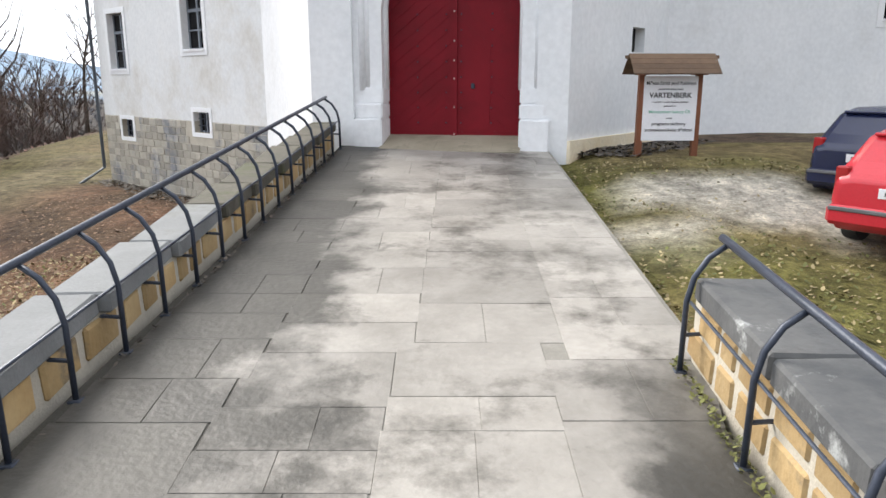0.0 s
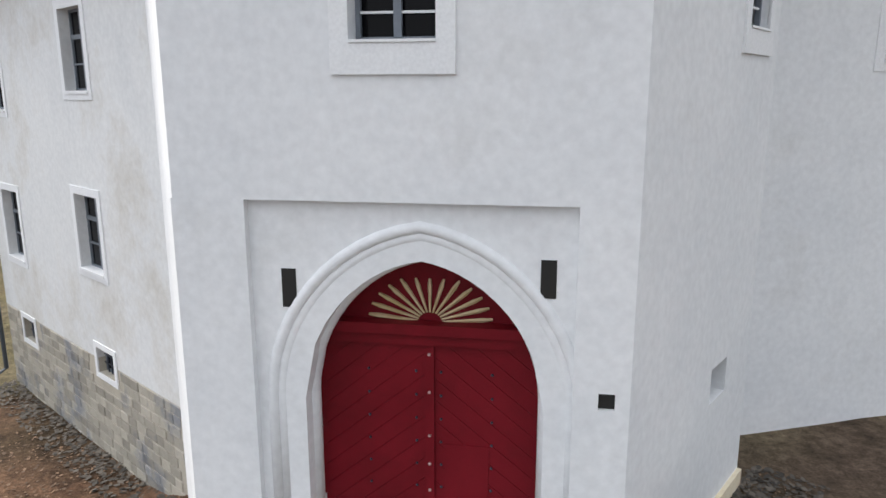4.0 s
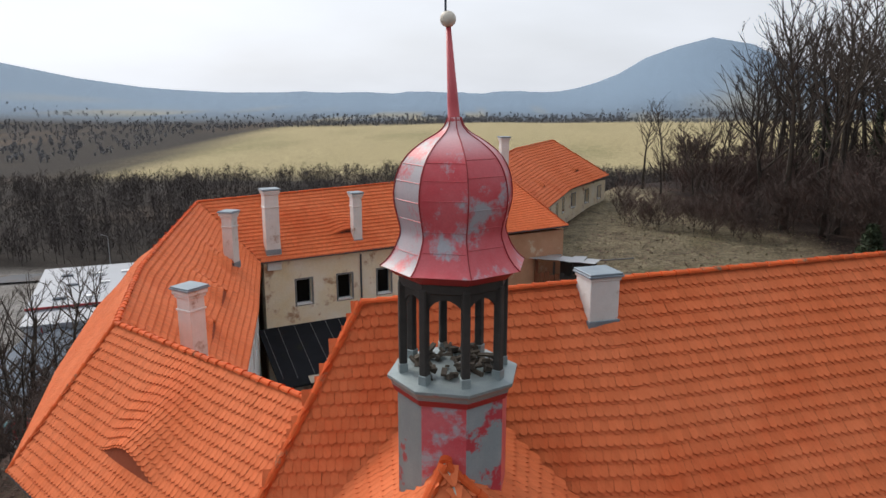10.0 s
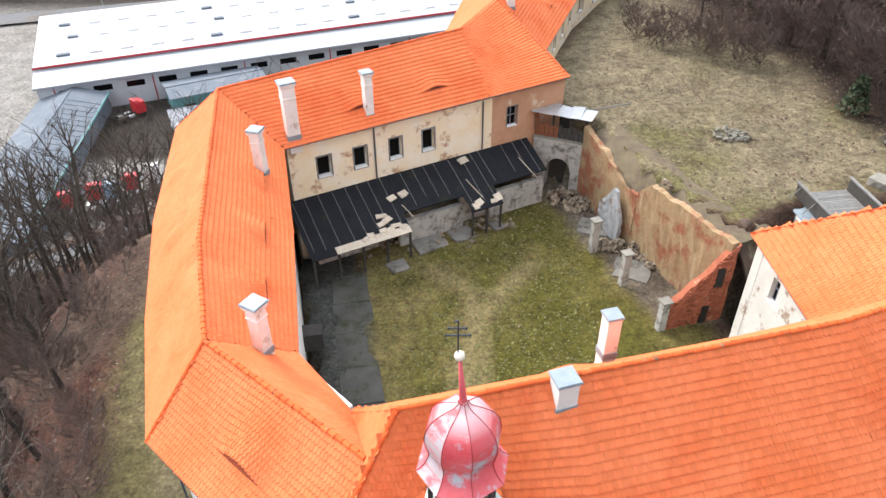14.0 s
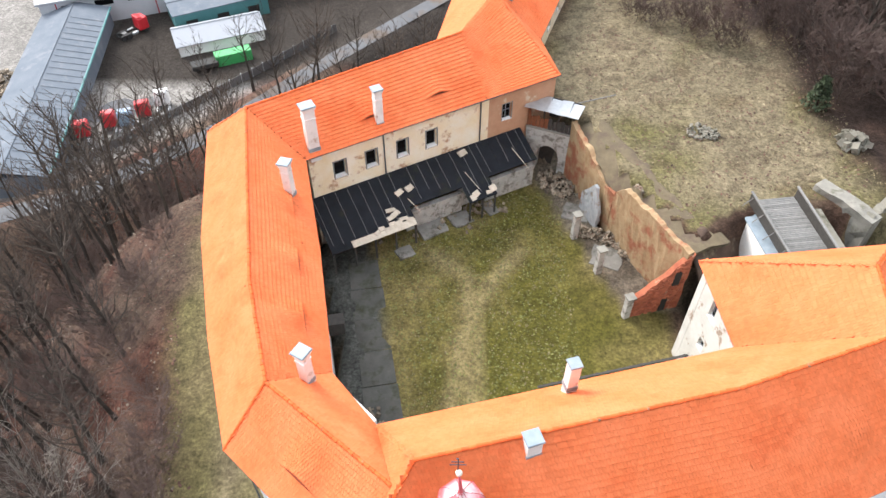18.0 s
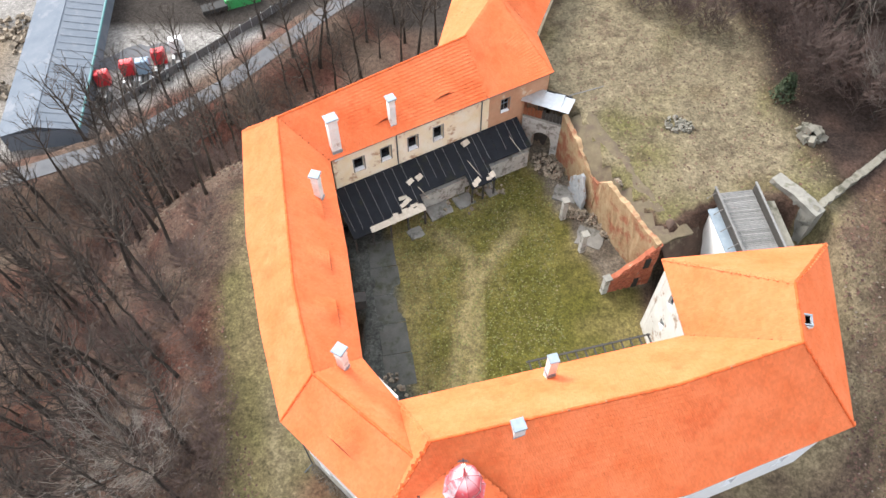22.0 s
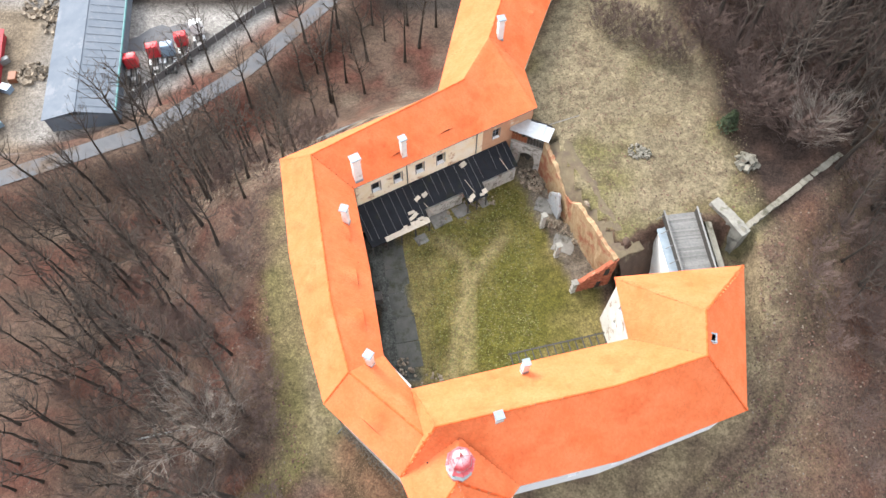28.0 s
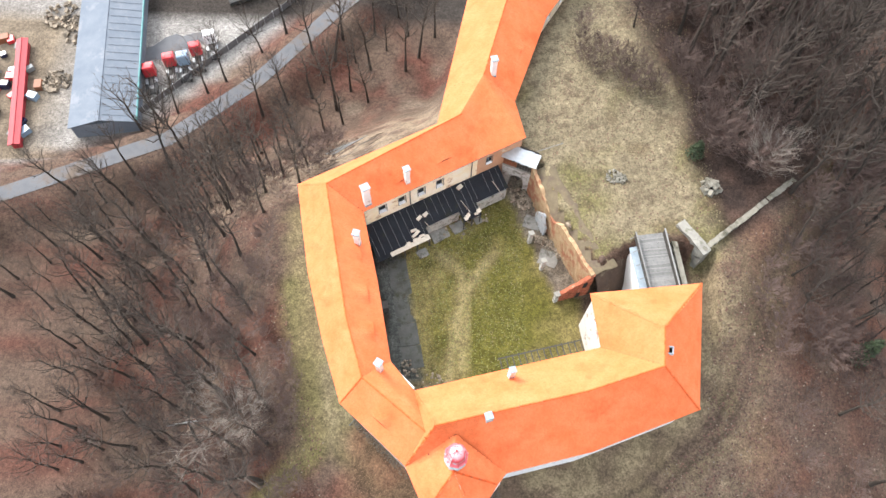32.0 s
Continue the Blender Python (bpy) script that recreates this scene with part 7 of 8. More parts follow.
# no holes in the gable: black slabs on its face imitate shaded openings
part("opening", slab_on(bmesh.new(), bpl, 3.2, 3.75, 3.2, 4.7, -0.3, 0.115), M_BLACK, bw, "black slab painted as the dark of a window opening")
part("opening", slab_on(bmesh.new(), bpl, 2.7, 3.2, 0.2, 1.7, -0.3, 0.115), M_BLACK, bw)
frag, fpl, ftop = ragged_wall("plaster_fragment", "leaning fragment of wall with grey-blue plaster", (13.15, 51.4), (12.1, 54.2), -0.4, [(0, 2.6), (0.4, 4.6), (1, 2.2)], 0.3, M_PLASTERGREY, 9, 0.3, 0.2)
for x, y, top in ((10.9, 50.3, 3.0), (12.4, 46.2, 3.0), (14.0, 41.5, 2.6)):
    pr = thing("gate_pier", "weathered grey stone pier with a flat cap", "pier", "piers beside the ruined wall")
    part("shaft", boxed((x, y, top / 2 - 0.2), (0.55, 0.5, top + 0.4), 20, 0.03), M_WASHED, pr)
    part("cap", boxed((x, y, top + 0.06), (0.78, 0.74, 0.14), 20, 0.03), M_PIER, pr)
# broken concrete floors in the yard
for x, y, w, d, turn, lab in ((11.5, 53.4, 2.4, 2.0, -18, "pale broken floor slab beside the ruined wall"), (13.4, 47.8, 2.6, 2.2, -20, "pale broken floor slab beside the ruined wall"), (-1.6, 51.2, 2.6, 1.7, 29, "cracked grey slab in front of the shed"), (0.9, 52.4, 2.0, 1.6, 33, "cracked grey slab in front of the shed"), (-4.0, 48.3, 1.5, 1.3, 35, "tilted heap of grey slabs by the shed"), (3.6, 53.9, 1.2, 1.6, 29, "stone steps in front of the shed")):
    bm = boxed((x, y, ground_z(x, y) + 0.06), (w, d, 0.22), turn, 0.03, (3, 2))
    bmesh.ops.subdivide_edges(bm, edges=bm.edges[:], cuts=2, use_grid_fill=True)
    for v in bm.verts:
        v.co += Vector((noise.noise(v.co * 1.7), noise.noise(v.co * 1.7 + Vector((7, 0, 0))), 0)) * 0.22
    tagged(part("floor_slab", bm, M_FLOORSLAB), lab, "slab", "broken slabs in the yard")


def rubble(name, label, spots, count, seed, lo=0.12, hi=0.42, material=M_RUBBLE):
    rng = random.Random(seed)
    bm = bmesh.new()
    for _ in range(count):
        x, y, r, h = rng.choice(spots)
        a, d = rng.random() * 6.28, r * math.sqrt(rng.random())
        px, py = x + d * math.cos(a), y + d * math.sin(a)
        s = rng.uniform(lo, hi)
        m = Matrix.Translation((px, py, ground_z(px, py) + h * max(0, 1 - (d / r) ** 1.5) * rng.uniform(0.5, 1) + s * 0.2)) @ Euler((rng.random() * 6, rng.random() * 6, rng.random() * 6)).to_matrix().to_4x4() @ Matrix.Diagonal((s, s * rng.uniform(0.5, 1), s * rng.uniform(0.4, 0.8), 1))
        bmesh.ops.create_cube(bm, size=1.0, matrix=m)
    return tagged(part(name, bm, material), label, "rubble", kind="stuff")


rubble("rubble_heap", "heap of broken stone and brick rubble", [(11.9, 50.9, 0.75, 0.8), (12.9, 50.5, 0.75, 1.0), (13.9, 50.0, 0.75, 1.0), (14.9, 49.4, 0.75, 0.9), (15.2, 48.2, 0.7, 0.6)], 420, 1, 0.10, 0.32)
rubble("rubble_heap", "fallen brick and stone heap under the arch", [(9.6, 57.6, 1.6, 0.9), (11.0, 56.5, 1.3, 0.8)], 240, 2)
rubble("scattered_stones", "scattered broken slabs and stones in the yard", [(-5, 51, 2.2, 0.3), (0, 52.5, 2.5, 0.3), (3.5, 54, 1.6, 0.3), (-2, 30, 1.5, 0.1), (-5.5, 31.5, 1.5, 0.5)], 130, 3)
rubble("rock_pile", "pale grey boulders on the terrace edge", [(35.0, 55.8, 1.2, 0.9)], 40, 4, 0.4, 0.9, M_MOSSWALL)
rubble("stone_mound", "low mound of reddish stones in the grass", [(22.1, 57.5, 1.1, 0.35), (23.0, 57.2, 0.8, 0.15)], 90, 14, 0.15, 0.45, M_MOSSWALL)
pad = thing("concrete_pad", "dark mossy concrete pad along the west side of the yard", "pavement", kind="structure")
rng = random.Random(12)
for i in range(5):
    y = 31.8 + i * 3.1
    w = 2.7 + rng.uniform(-0.2, 0.2)
    ob = part("pad_slab", boxed((-5.0 - 0.188 * (y - 32), y + 1.5, 0.18), (w, 3.09, 0.10), 10.6, 0.02, (rng.uniform(-0.6, 0.6), rng.uniform(-0.6, 0.6))), M_PAD, pad)

# small lean-to on the west side
tagged(part("coal_bunker", boxed((-9.0, 40.0, 0.8), (1.3, 1.1, 1.4), 10, 0.02), M_DARKWOOD), "small dark wooden bunker against the wall", "bunker")
# timber gallery along the south range of the court
gal = thing("timber_gallery", "narrow open timber gallery under the roof edge", "gallery")
GA = Plane((16.9, 32.35), (6.0, 29.6))
for i in range(14):
    part("joist", slab_on(bmesh.new(), GA, 0.3 + i * 0.8, 0.42 + i * 0.8, 5.0, 5.12, 0.0, 2.3), M_DARKWOOD, gal)
part("edge_beam", slab_on(bmesh.new(), GA, 0.2, 11.0, 5.12, 5.22, 2.05, 2.2), M_DARKWOOD, gal)

# earth of the terrace behind the ruined wall, and the bank down to the ditch
def bank(name, label, rows, material, seed):
    """A rough sheet of earth with thickness through rows of points, each row running the same way."""
    wide = 24
    verts, faces = [], []
    fine = []
    for a, b in zip(rows, rows[1:]):
        for s in range(4):
            fine.append([mix(Vector(p), Vector(q), s / 4) for p, q in zip(a, b)])
    fine.append([Vector(p) for p in rows[-1]])
    for r in fine:
        n = len(r) - 1
        for i in range(wide + 1):
            f = i / wide * n
            k = min(n - 1, int(f))
            p = mix(r[k], r[k + 1], f - k)
            q = p * 0.8 + Vector((seed, 0, 0))
            verts.append(p + Vector((noise.noise(q), noise.noise(q + Vector((9, 0, 0))), noise.noise(q + Vector((0, 9, 0))))) * 0.22)
    for j in range(len(fine) - 1):
        for i in range(wide):
            m = j * (wide + 1) + i
            faces.append((m, m + 1, m + wide + 2, m + wide + 1))
    n = len(verts)
    verts += [v - Vector((0, 0, 0.3)) for v in verts]
    faces += [tuple(i + n for i in f[::-1]) for f in faces]
    return tagged(raw(name, verts, faces, material, smooth=True), label, "ground", kind="structure")


ridge_line = [rpl.at(0.0, 6.35, -0.3), rpl.at(4.2, 6.2, -0.3), rpl.at(7.4, 5.5, -0.3), rpl.at(rpl.length, 4.7, -0.3), rpl2.at(1.6, 5.1, -0.3), rpl2.at(5.0, 5.9, -0.3), rpl2.at(rpl2.length, 5.6, -0.3)]
inward = [Vector((1.0, 0.45, 0)), Vector((0.9, 0.45, 0)), Vector((0.95, 0.4, 0)), Vector((1.0, 0.35, 0)), Vector((1, 0.3, 0)), Vector((1, 0.28, 0)), Vector((1, 0.28, 0))]
bank("terrace_edge", "worn turf and earth along the top of the ruined wall", [ridge_line, [p + d * 1.1 + Vector((0, 0, mix(6.42, p.z, 0.25) - p.z)) for p, d in zip(ridge_line, inward)], [Vector((p.x, p.y, 6.50)) + d * 2.6 for p, d in zip(ridge_line, inward)], [Vector((p.x, p.y, 6.2)) + d * 3.4 for p, d in zip(ridge_line, inward)]], M_TURF, 3)
rim = [(18.2, 43.1), (20.0, 45.0), (21.6, 46.2), (23.2, 47.6)]
bank("earth_bank", "steep bare brown earth bank above the ditch", [[(x - 0.5, y + 1.4, 6.35) for x, y in rim], [(x, y + 0.3, 6.45) for x, y in rim], [(x + 0.7, y - 0.9, 4.6) for x, y in rim], [(x + 1.2, y - 2.2, 1.6) for x, y in rim], [(x + 1.6, y - 3.4, -1.9) for x, y in rim]], M_EARTH, 5)

# ---- east side: bridge, pillars, terrace wall ----
bridge = thing("timber_bridge", "grey plank bridge with board parapets on a white pier", "bridge")
b_sw, b_se, b_nw, b_ne = Vector((24.95, 39.9, 6.6)), Vector((28.65, 40.4, 6.6)), Vector((23.9, 48.3, 6.6)), Vector((27.75, 48.9, 6.6))
n = 44
deck_turn = math.degrees(math.atan2((b_se - b_sw).y, (b_se - b_sw).x))
me = mesh_of("plank", boxed((0, 0, 0), ((b_se - b_sw).length - 0.1, (b_nw - b_sw).length / n - 0.02, 0.06), 0, 0.006), M_GREYWOOD)
rng = random.Random(21)
for i in range(n):
    f = (i + 0.5) / n
    c = mix(mix(b_sw, b_nw, f), mix(b_se, b_ne, f), 0.5)
    ob = new("plank", me)
    ob.parent = bridge
    ob.matrix_world = pose(*c, rng.uniform(-1, 1), 0, deck_turn + rng.uniform(-0.5, 0.5))
for a, b, s in ((b_sw, b_nw, -1), (b_se, b_ne, 1)):
    pl = Plane(a[:2], b[:2])
    part("parapet", slab_on(bmesh.new(), pl, 0, pl.length, 6.5, 7.45, -0.06, 0.06), M_DARKWOOD, bridge, "dark weathered board parapet")
    part("parapet_rail", slab_on(bmesh.new(), pl, -0.15, pl.length + 0.15, 7.45, 7.56, -0.09, 0.09), M_GREYWOOD, bridge)
    for k in range(5):
        u = 0.4 + k * (pl.length - 0.8) / 4
        p, q = pl.at(u, 7.3, -0.06 * -s), pl.at(u, 6.55, 0.75 * (1 if s > 0 else -1))
        part("brace", tube(bmesh.new(), [p, q], 0.05, 4), M_GREYWOOD, bridge)
wp = Plane((22.95, 48.2), (24.05, 39.7))
part("pier_wall", slab_on(bmesh.new(), wp, 0.0, wp.length, -1.6, 6.35, -1.0, 0.0), M_PLASTER_OLD, bridge, "white plastered bridge pier")
part("ledge_sheet", slab_on(bmesh.new(), wp, -0.05, wp.length, 6.35, 6.42, -1.15, 0.08), M_LEAD, bridge, "pale metal ledge covering")
ep = Plane((28.7, 48.8), (29.5, 40.3))
part("pier_wall", slab_on(bmesh.new(), ep, 0.0, ep.length, -1.6, 6.35, -0.7, 0.0), M_MOSSWALL, bridge)
gw, _, _ = ragged_wall("stone_pillar", "mossy grey stone gate pillar with flat top", (29.6, 50.0), (32.6, 45.6), 0.0, [(0, 6.9), (0.5, 7.1), (1, 6.8)], 1.3, M_PIER, 11, 0.6, 0.10)
tw, _, _ = ragged_wall("terrace_wall", "long crumbling rubble terrace wall", (32.6, 45.9), (47.6, 57.7), -2.0, [(0, 6.7), (0.15, 6.95), (0.5, 6.7), (0.85, 6.6), (1, 6.2)], 0.7, M_MOSSWALL, 13, 0.5)

# ---- trees ----
def branch(verts, faces, p, q, r0, r1, sides=3, bend=None):
    """A tapered limb from p to q, appended to raw lists."""
    pts = [p, bend, q] if bend is not None else [p, q]
    rad = [r0, (r0 + r1) / 2, r1] if bend is not None else [r0, r1]
    rings = []
    for i, c in enumerate(pts):
        way = (pts[min(i + 1, len(pts) - 1)] - pts[max(i - 1, 0)])
        way.normalize()
        side = way.cross(Vector((0.31, 0.17, 0.93)))
        side = side.normalized() if side.length > 1e-3 else Vector((1, 0, 0))
        up = side.cross(way)
        m = len(verts)
        for k in range(sides):
            t = 2 * math.pi * k / sides
            verts.append(c + rad[i] * (math.cos(t) * side + math.sin(t) * up))
        rings.append(m)
    for a, b in zip(rings, rings[1:]):
        for k in range(sides):
            faces.append((a + k, a + (k + 1) % sides, b + (k + 1) % sides, b + k))


def tree_meshes(seed, h, spread=0.30, low=0.35, limbs=16, sub=5, twigs=6, thick=1.0, twig_mat=None, twig_r=0.021):
    """Trunk and crown meshes of a leafless tree."""
    rng = random.Random(seed)
    tv, tf, cv, cf = [], [], [], []
    spine = [Vector((0, 0, -0.6))]
    drift = Vector((rng.uniform(-0.05, 0.05), rng.uniform(-0.05, 0.05), 0))
    n = 7
    for i in range(1, n + 1):
        drift += Vector((rng.uniform(-0.03, 0.03), rng.uniform(-0.03, 0.03), 0))
        spine.append(Vector((drift.x * h * i / n, drift.y * h * i / n, h * i / n)))
    r0 = 0.0125 * h * thick
    for i in range(n):
        f0, f1 = 1 - i / n * 0.93, 1 - (i + 1) / n * 0.93
        branch(tv, tf, spine[i], spine[i + 1], r0 * f0 * (1.35 if i == 0 else 1), r0 * f1, 6)

    def spine_at(f):
        x = f * n
        i = min(n - 1, int(x))
        return spine[i].lerp(spine[i + 1], x - i)

    for k in range(limbs):
        f = low + (0.97 - low) * (k + rng.random()) / limbs
        p = spine_at(f)
        a = k * 2.4 + rng.uniform(-0.5, 0.5)
        reach = h * spread * (1.15 - 0.75 * (f - low) / (1 - low)) * rng.uniform(0.6, 1.15)
        rise = reach * rng.uniform(1.1, 2.3)
        q = p + Vector((math.cos(a) * reach, math.sin(a) * reach, rise))
        mid = p.lerp(q, 0.5) + Vector((math.cos(a) * reach * 0.12, math.sin(a) * reach * 0.12, -rise * 0.1))
        rl = r0 * (1 - 0.8 * f) * 0.62
        branch(cv, cf, p, q, rl, rl * 0.25, 4, mid)
        for j in range(sub):
            g = rng.uniform(0.25, 1.0)
            s = p.lerp(mid, g * 2) if g < 0.5 else mid.lerp(q, g * 2 - 1)
            l = reach * rng.uniform(0.35, 0.7)
            b = a + rng.uniform(-1.3, 1.3)
            e = s + Vector((math.cos(b) * l * 0.8, math.sin(b) * l * 0.8, l * rng.uniform(0.3, 1.2)))
            branch(cv, cf, s, e, max(rl * 0.38, twig_r * 1.3), twig_r * 0.6, 3)
            for _ in range(twigs):
                o = s.lerp(e, rng.uniform(0.2, 1.0))
                t = l * rng.uniform(0.35, 0.75)
                c = b + rng.uniform(-1.4, 1.4)
                w = o + Vector((math.cos(c) * t * 0.75, math.sin(c) * t * 0.75, t * rng.uniform(0.2, 1.1)))
                branch(cv, cf, o, w, twig_r, twig_r * 0.3, 3)
    out = []
    for nm, v, f, m in (("trunk", tv, tf, M_BARK), ("crown", cv, cf, twig_mat or M_TWIG)):
        me = bpy.data.meshes.new(nm)
        me.from_pydata([tuple(x) for x in v], [], f)
        me.materials.append(m)
        out.append(me)
    return out


def tree_from(meshes, name, label, group):
    t = thing(name, label, "tree", group)
    for me in meshes:
        ob = new(me.name.split(".")[0], me)
        ob.parent = t
    return t


SPECIES = [tree_from(tree_meshes(40 + i, h, sp, lo, li, 4, 2, 1.5, None, 0.022), "bare_tree", "tall bare deciduous tree on the wooded slope", "trees round the castle") for i, (h, sp, lo, li) in enumerate(((15, 0.20, 0.45, 17), (17, 0.17, 0.5, 17), (13, 0.26, 0.35, 18), (16, 0.22, 0.42, 20), (11, 0.30, 0.3, 18), (18, 0.18, 0.52, 18), (14, 0.16, 0.5, 14)))]
BUSH = [tree_from(tree_meshes(70 + i, 3.2, 0.55, 0.04, 24, 6, 8, 0.7, M_TWIG_RED, 0.016), "bare_bush", "reddish brown bare bush of tangled twigs", "bushes round the castle") for i in range(4)]
used = set()
rng = random.Random(77)


def plant(kind, x, y, size=1.0):
    src = kind[rng.randrange(len(kind))]
    m = pose(x, y, ground_z(x, y) - 0.05, rng.uniform(-4, 4), rng.uniform(-4, 4), rng.uniform(0, 360)) @ Matrix.Scale(1.0, 4)
    if src.name not in used:
        used.add(src.name)
        src.matrix_world = m
        src.scale = (size, size, size)
        return src
    ob = copy_thing(src, m)
    ob.scale = (size, size, size * rng.uniform(0.9, 1.12))
    return ob


def clear(x, y, gap):
    return signed(x, y, CASTLE) > gap and seg_dist(x, y, ROAD) > 4.0 and signed(x, y, YARD) > 3 and not (-4 < x < 12 and y < 20)


taken = []


def scatter(kind, count, x0, x1, y0, y1, gap, apart, size=(0.8, 1.15), test=None):
    made = tries = 0
    while made < count and tries < count * 30:
        tries += 1
        x, y = rng.uniform(x0, x1), rng.uniform(y0, y1)
        if not clear(x, y, gap) or (test and not test(x, y)):
            continue
        if any((x - a) ** 2 + (y - b) ** 2 < apart * apart for a, b in taken[-400:]):
            continue
        taken.append((x, y))
        k = rng.uniform(*size)
        # on the steep west side the crowns stay below the castle's eaves
        if kind is SPECIES and x < 6 and ground_z(x, y) + 19 * k > 14.5 - 0.10 * math.hypot(x, y):
            k = max(0.35, (14.5 - 0.10 * math.hypot(x, y) - ground_z(x, y)) / 19)
        plant(kind, x, y, k)
        made += 1


scatter(SPECIES, 105, -66, -23, 22, 78, 8.5, 3.2, test=lambda x, y: y < 84 + 0.5 * x + 30)
scatter(SPECIES, 26, -44, -17, -4, 24, 9, 3.2)
scatter(SPECIES, 36, -62, -2, 70, 124, 7, 3.6, test=lambda x, y: seg_dist(x, y, ROAD) < 20)
scatter(SPECIES, 26, -110, -60, 50, 76, 10, 3.5, (0.6, 0.95))
THICKET = lambda x, y: x > 35 - 0.22 * (y - 60) and (y > 60 or x > 40) and signed(x, y, [(14, 60), (30, 60), (24, 84), (16, 88), (9, 68)]) > 0  # noqa: E731
scatter(SPECIES, 120, 26, 76, 58, 122, 6, 2.5, (1.0, 1.4), test=lambda x, y: THICKET(x - 3, y) and x > 1.5 + 0.39 * y)
scatter(SPECIES, 12, 24, 44, 84, 112, 6, 2.5, (0.45, 0.65), test=lambda x, y: 0.25 * y < x < 0.37 * y)
scatter(SPECIES, 14, 52, 78, 8, 52, 12, 3.6, (0.7, 1.1))
scatter(BUSH, 190, -60, -18.5, 0, 78, 6.0, 1.5, (0.5, 1.3))
scatter(BUSH, 95, 24, 62, 57, 104, 6, 1.5, (0.8, 1.7), test=THICKET)
scatter(SPECIES, 30, 34, 62, 40, 62, 6, 3.2, (0.55, 0.95), test=lambda x, y: y < 62 and x > 46)
scatter(BUSH, 40, 38, 62, 34, 62, 6, 2.0, (0.6, 1.2), test=lambda x, y: x > 47)
scatter(BUSH, 22, 18.5, 30, 70, 84, 5, 1.4, (0.5, 0.9), test=lambda x, y: abs(y - 92 + 0.65 * x) < 3.5)
scatter(BUSH, 16, 40, 60, 14, 50, 10, 2.2, (0.6, 1.1))
# the old spreading tree below the south-west corner
old = tree_from(tree_meshes(99, 9.0, 0.62, 0.12, 26, 8, 8, 1.3, M_PALETWIG, 0.016), "spreading_tree", "old low spreading tree with pale bare branches", "")
old.matrix_world = pose(-27.5, 26.5, ground_z(-27.5, 26.5))
for x, y in ((42.0, 58.5),):
    t = copy_thing(old, pose(x, y, ground_z(x, y), 0, 0, x * 40))
    t.scale = (0.75, 0.75, 0.7)
# fallen trunks
for a, b in (((-44, 29), (-34, 28)), ((-19.5, 70.5), (-14.5, 77)), ((-21, 72), (-15, 75.5))):
    za, zb = ground_z(*a) + 0.15, ground_z(*b) + 0.3
    tagged(part("fallen_log", tube(bmesh.new(), [(*a, za), ((a[0] + b[0]) / 2, (a[1] + b[1]) / 2, (za + zb) / 2 + 0.1), (*b, zb)], [0.17, 0.13, 0.06], 6), M_COPE), "pale fallen trunk lying on the leaf litter", "log", "fallen trunks")


rng = random.Random(61)
for k in range(22):
    x, y, a, l = rng.uniform(-24, -12), rng.uniform(64, 74), rng.uniform(0.3, 1.1), rng.uniform(2.5, 6.0)
    e = (x + l * math.cos(a), y + l * math.sin(a))
    tagged(part("cut_branch", tube(bmesh.new(), [(x, y, ground_z(x, y) + 0.1), ((x + e[0]) / 2, (y + e[1]) / 2, ground_z((x + e[0]) / 2, (y + e[1]) / 2) + 0.35), (*e, ground_z(*e) + 0.15)], [0.07, 0.05, 0.02], 4), M_PALETWIG if k % 3 else M_BARK), "cut branch lying in a heap below the wall", "branch", "cut branches")


def evergreen(x, y, h, r, seed, label):
    e = thing("ivy_tree", label, "tree", "evergreens")
    rg = random.Random(seed)
    z = ground_z(x, y)
    part("trunk", tube(bmesh.new(), [(x, y, z - 0.3), (x + 0.1, y, z + h * 0.9)], [0.16, 0.05], 6), M_BARK, e)
    vs, fs = [], []
    for _ in range(900):
        f = rg.random() ** 0.8
        rr = r * (1 - 0.75 * f) * rg.uniform(0.4, 1.05)
        a = rg.random() * 6.28
        c = Vector((x + rr * math.cos(a), y + rr * math.sin(a), z + 0.3 + f * h))
        u = Vector((rg.uniform(-1, 1), rg.uniform(-1, 1), rg.uniform(-1, 1))).normalized() * rg.uniform(0.12, 0.3)
        w = u.cross(Vector((rg.uniform(-1, 1), rg.uniform(-1, 1), 1))).normalized() * 0.11
        m = len(vs)
        vs += [c - u, c + w, c + u, c - w]
        fs.append((m, m + 1, m + 2, m + 3))
    raw("crown", vs, fs, M_GREEN, e)


evergreen(33.5, 61.0, 3.0, 1.3, 1, "dark evergreen bush at the edge of the terrace")
evergreen(56.5, 36.0, 7.0, 1.8, 2, "dark green conifer at the wood's edge")
evergreen(45.0, 92.0, 12.0, 1.5, 3, "tall tree clad in dark ivy")
evergreen(49.0, 88.0, 11.0, 1.3, 4, "tall tree clad in dark ivy")

# ---- industrial yard ----
hall = thing("factory_hall", "long white-roofed factory hall with dark red edge", "building")
h_a, h_b = Vector((-83.0, 138.8, 0)), Vector((32.5, 185.3, 0))
hd = (h_b - h_a).normalized()
hn = Vector((-hd.y, hd.x, 0))
hl = (h_b - h_a).length
HP = Plane(h_a[:2], h_b[:2])
part("wall", slab_on(bmesh.new(), HP, 0, hl, -32.00, -25.20, -37, 0.0), M_HALLWALL, hall)
bm = bmesh.new()
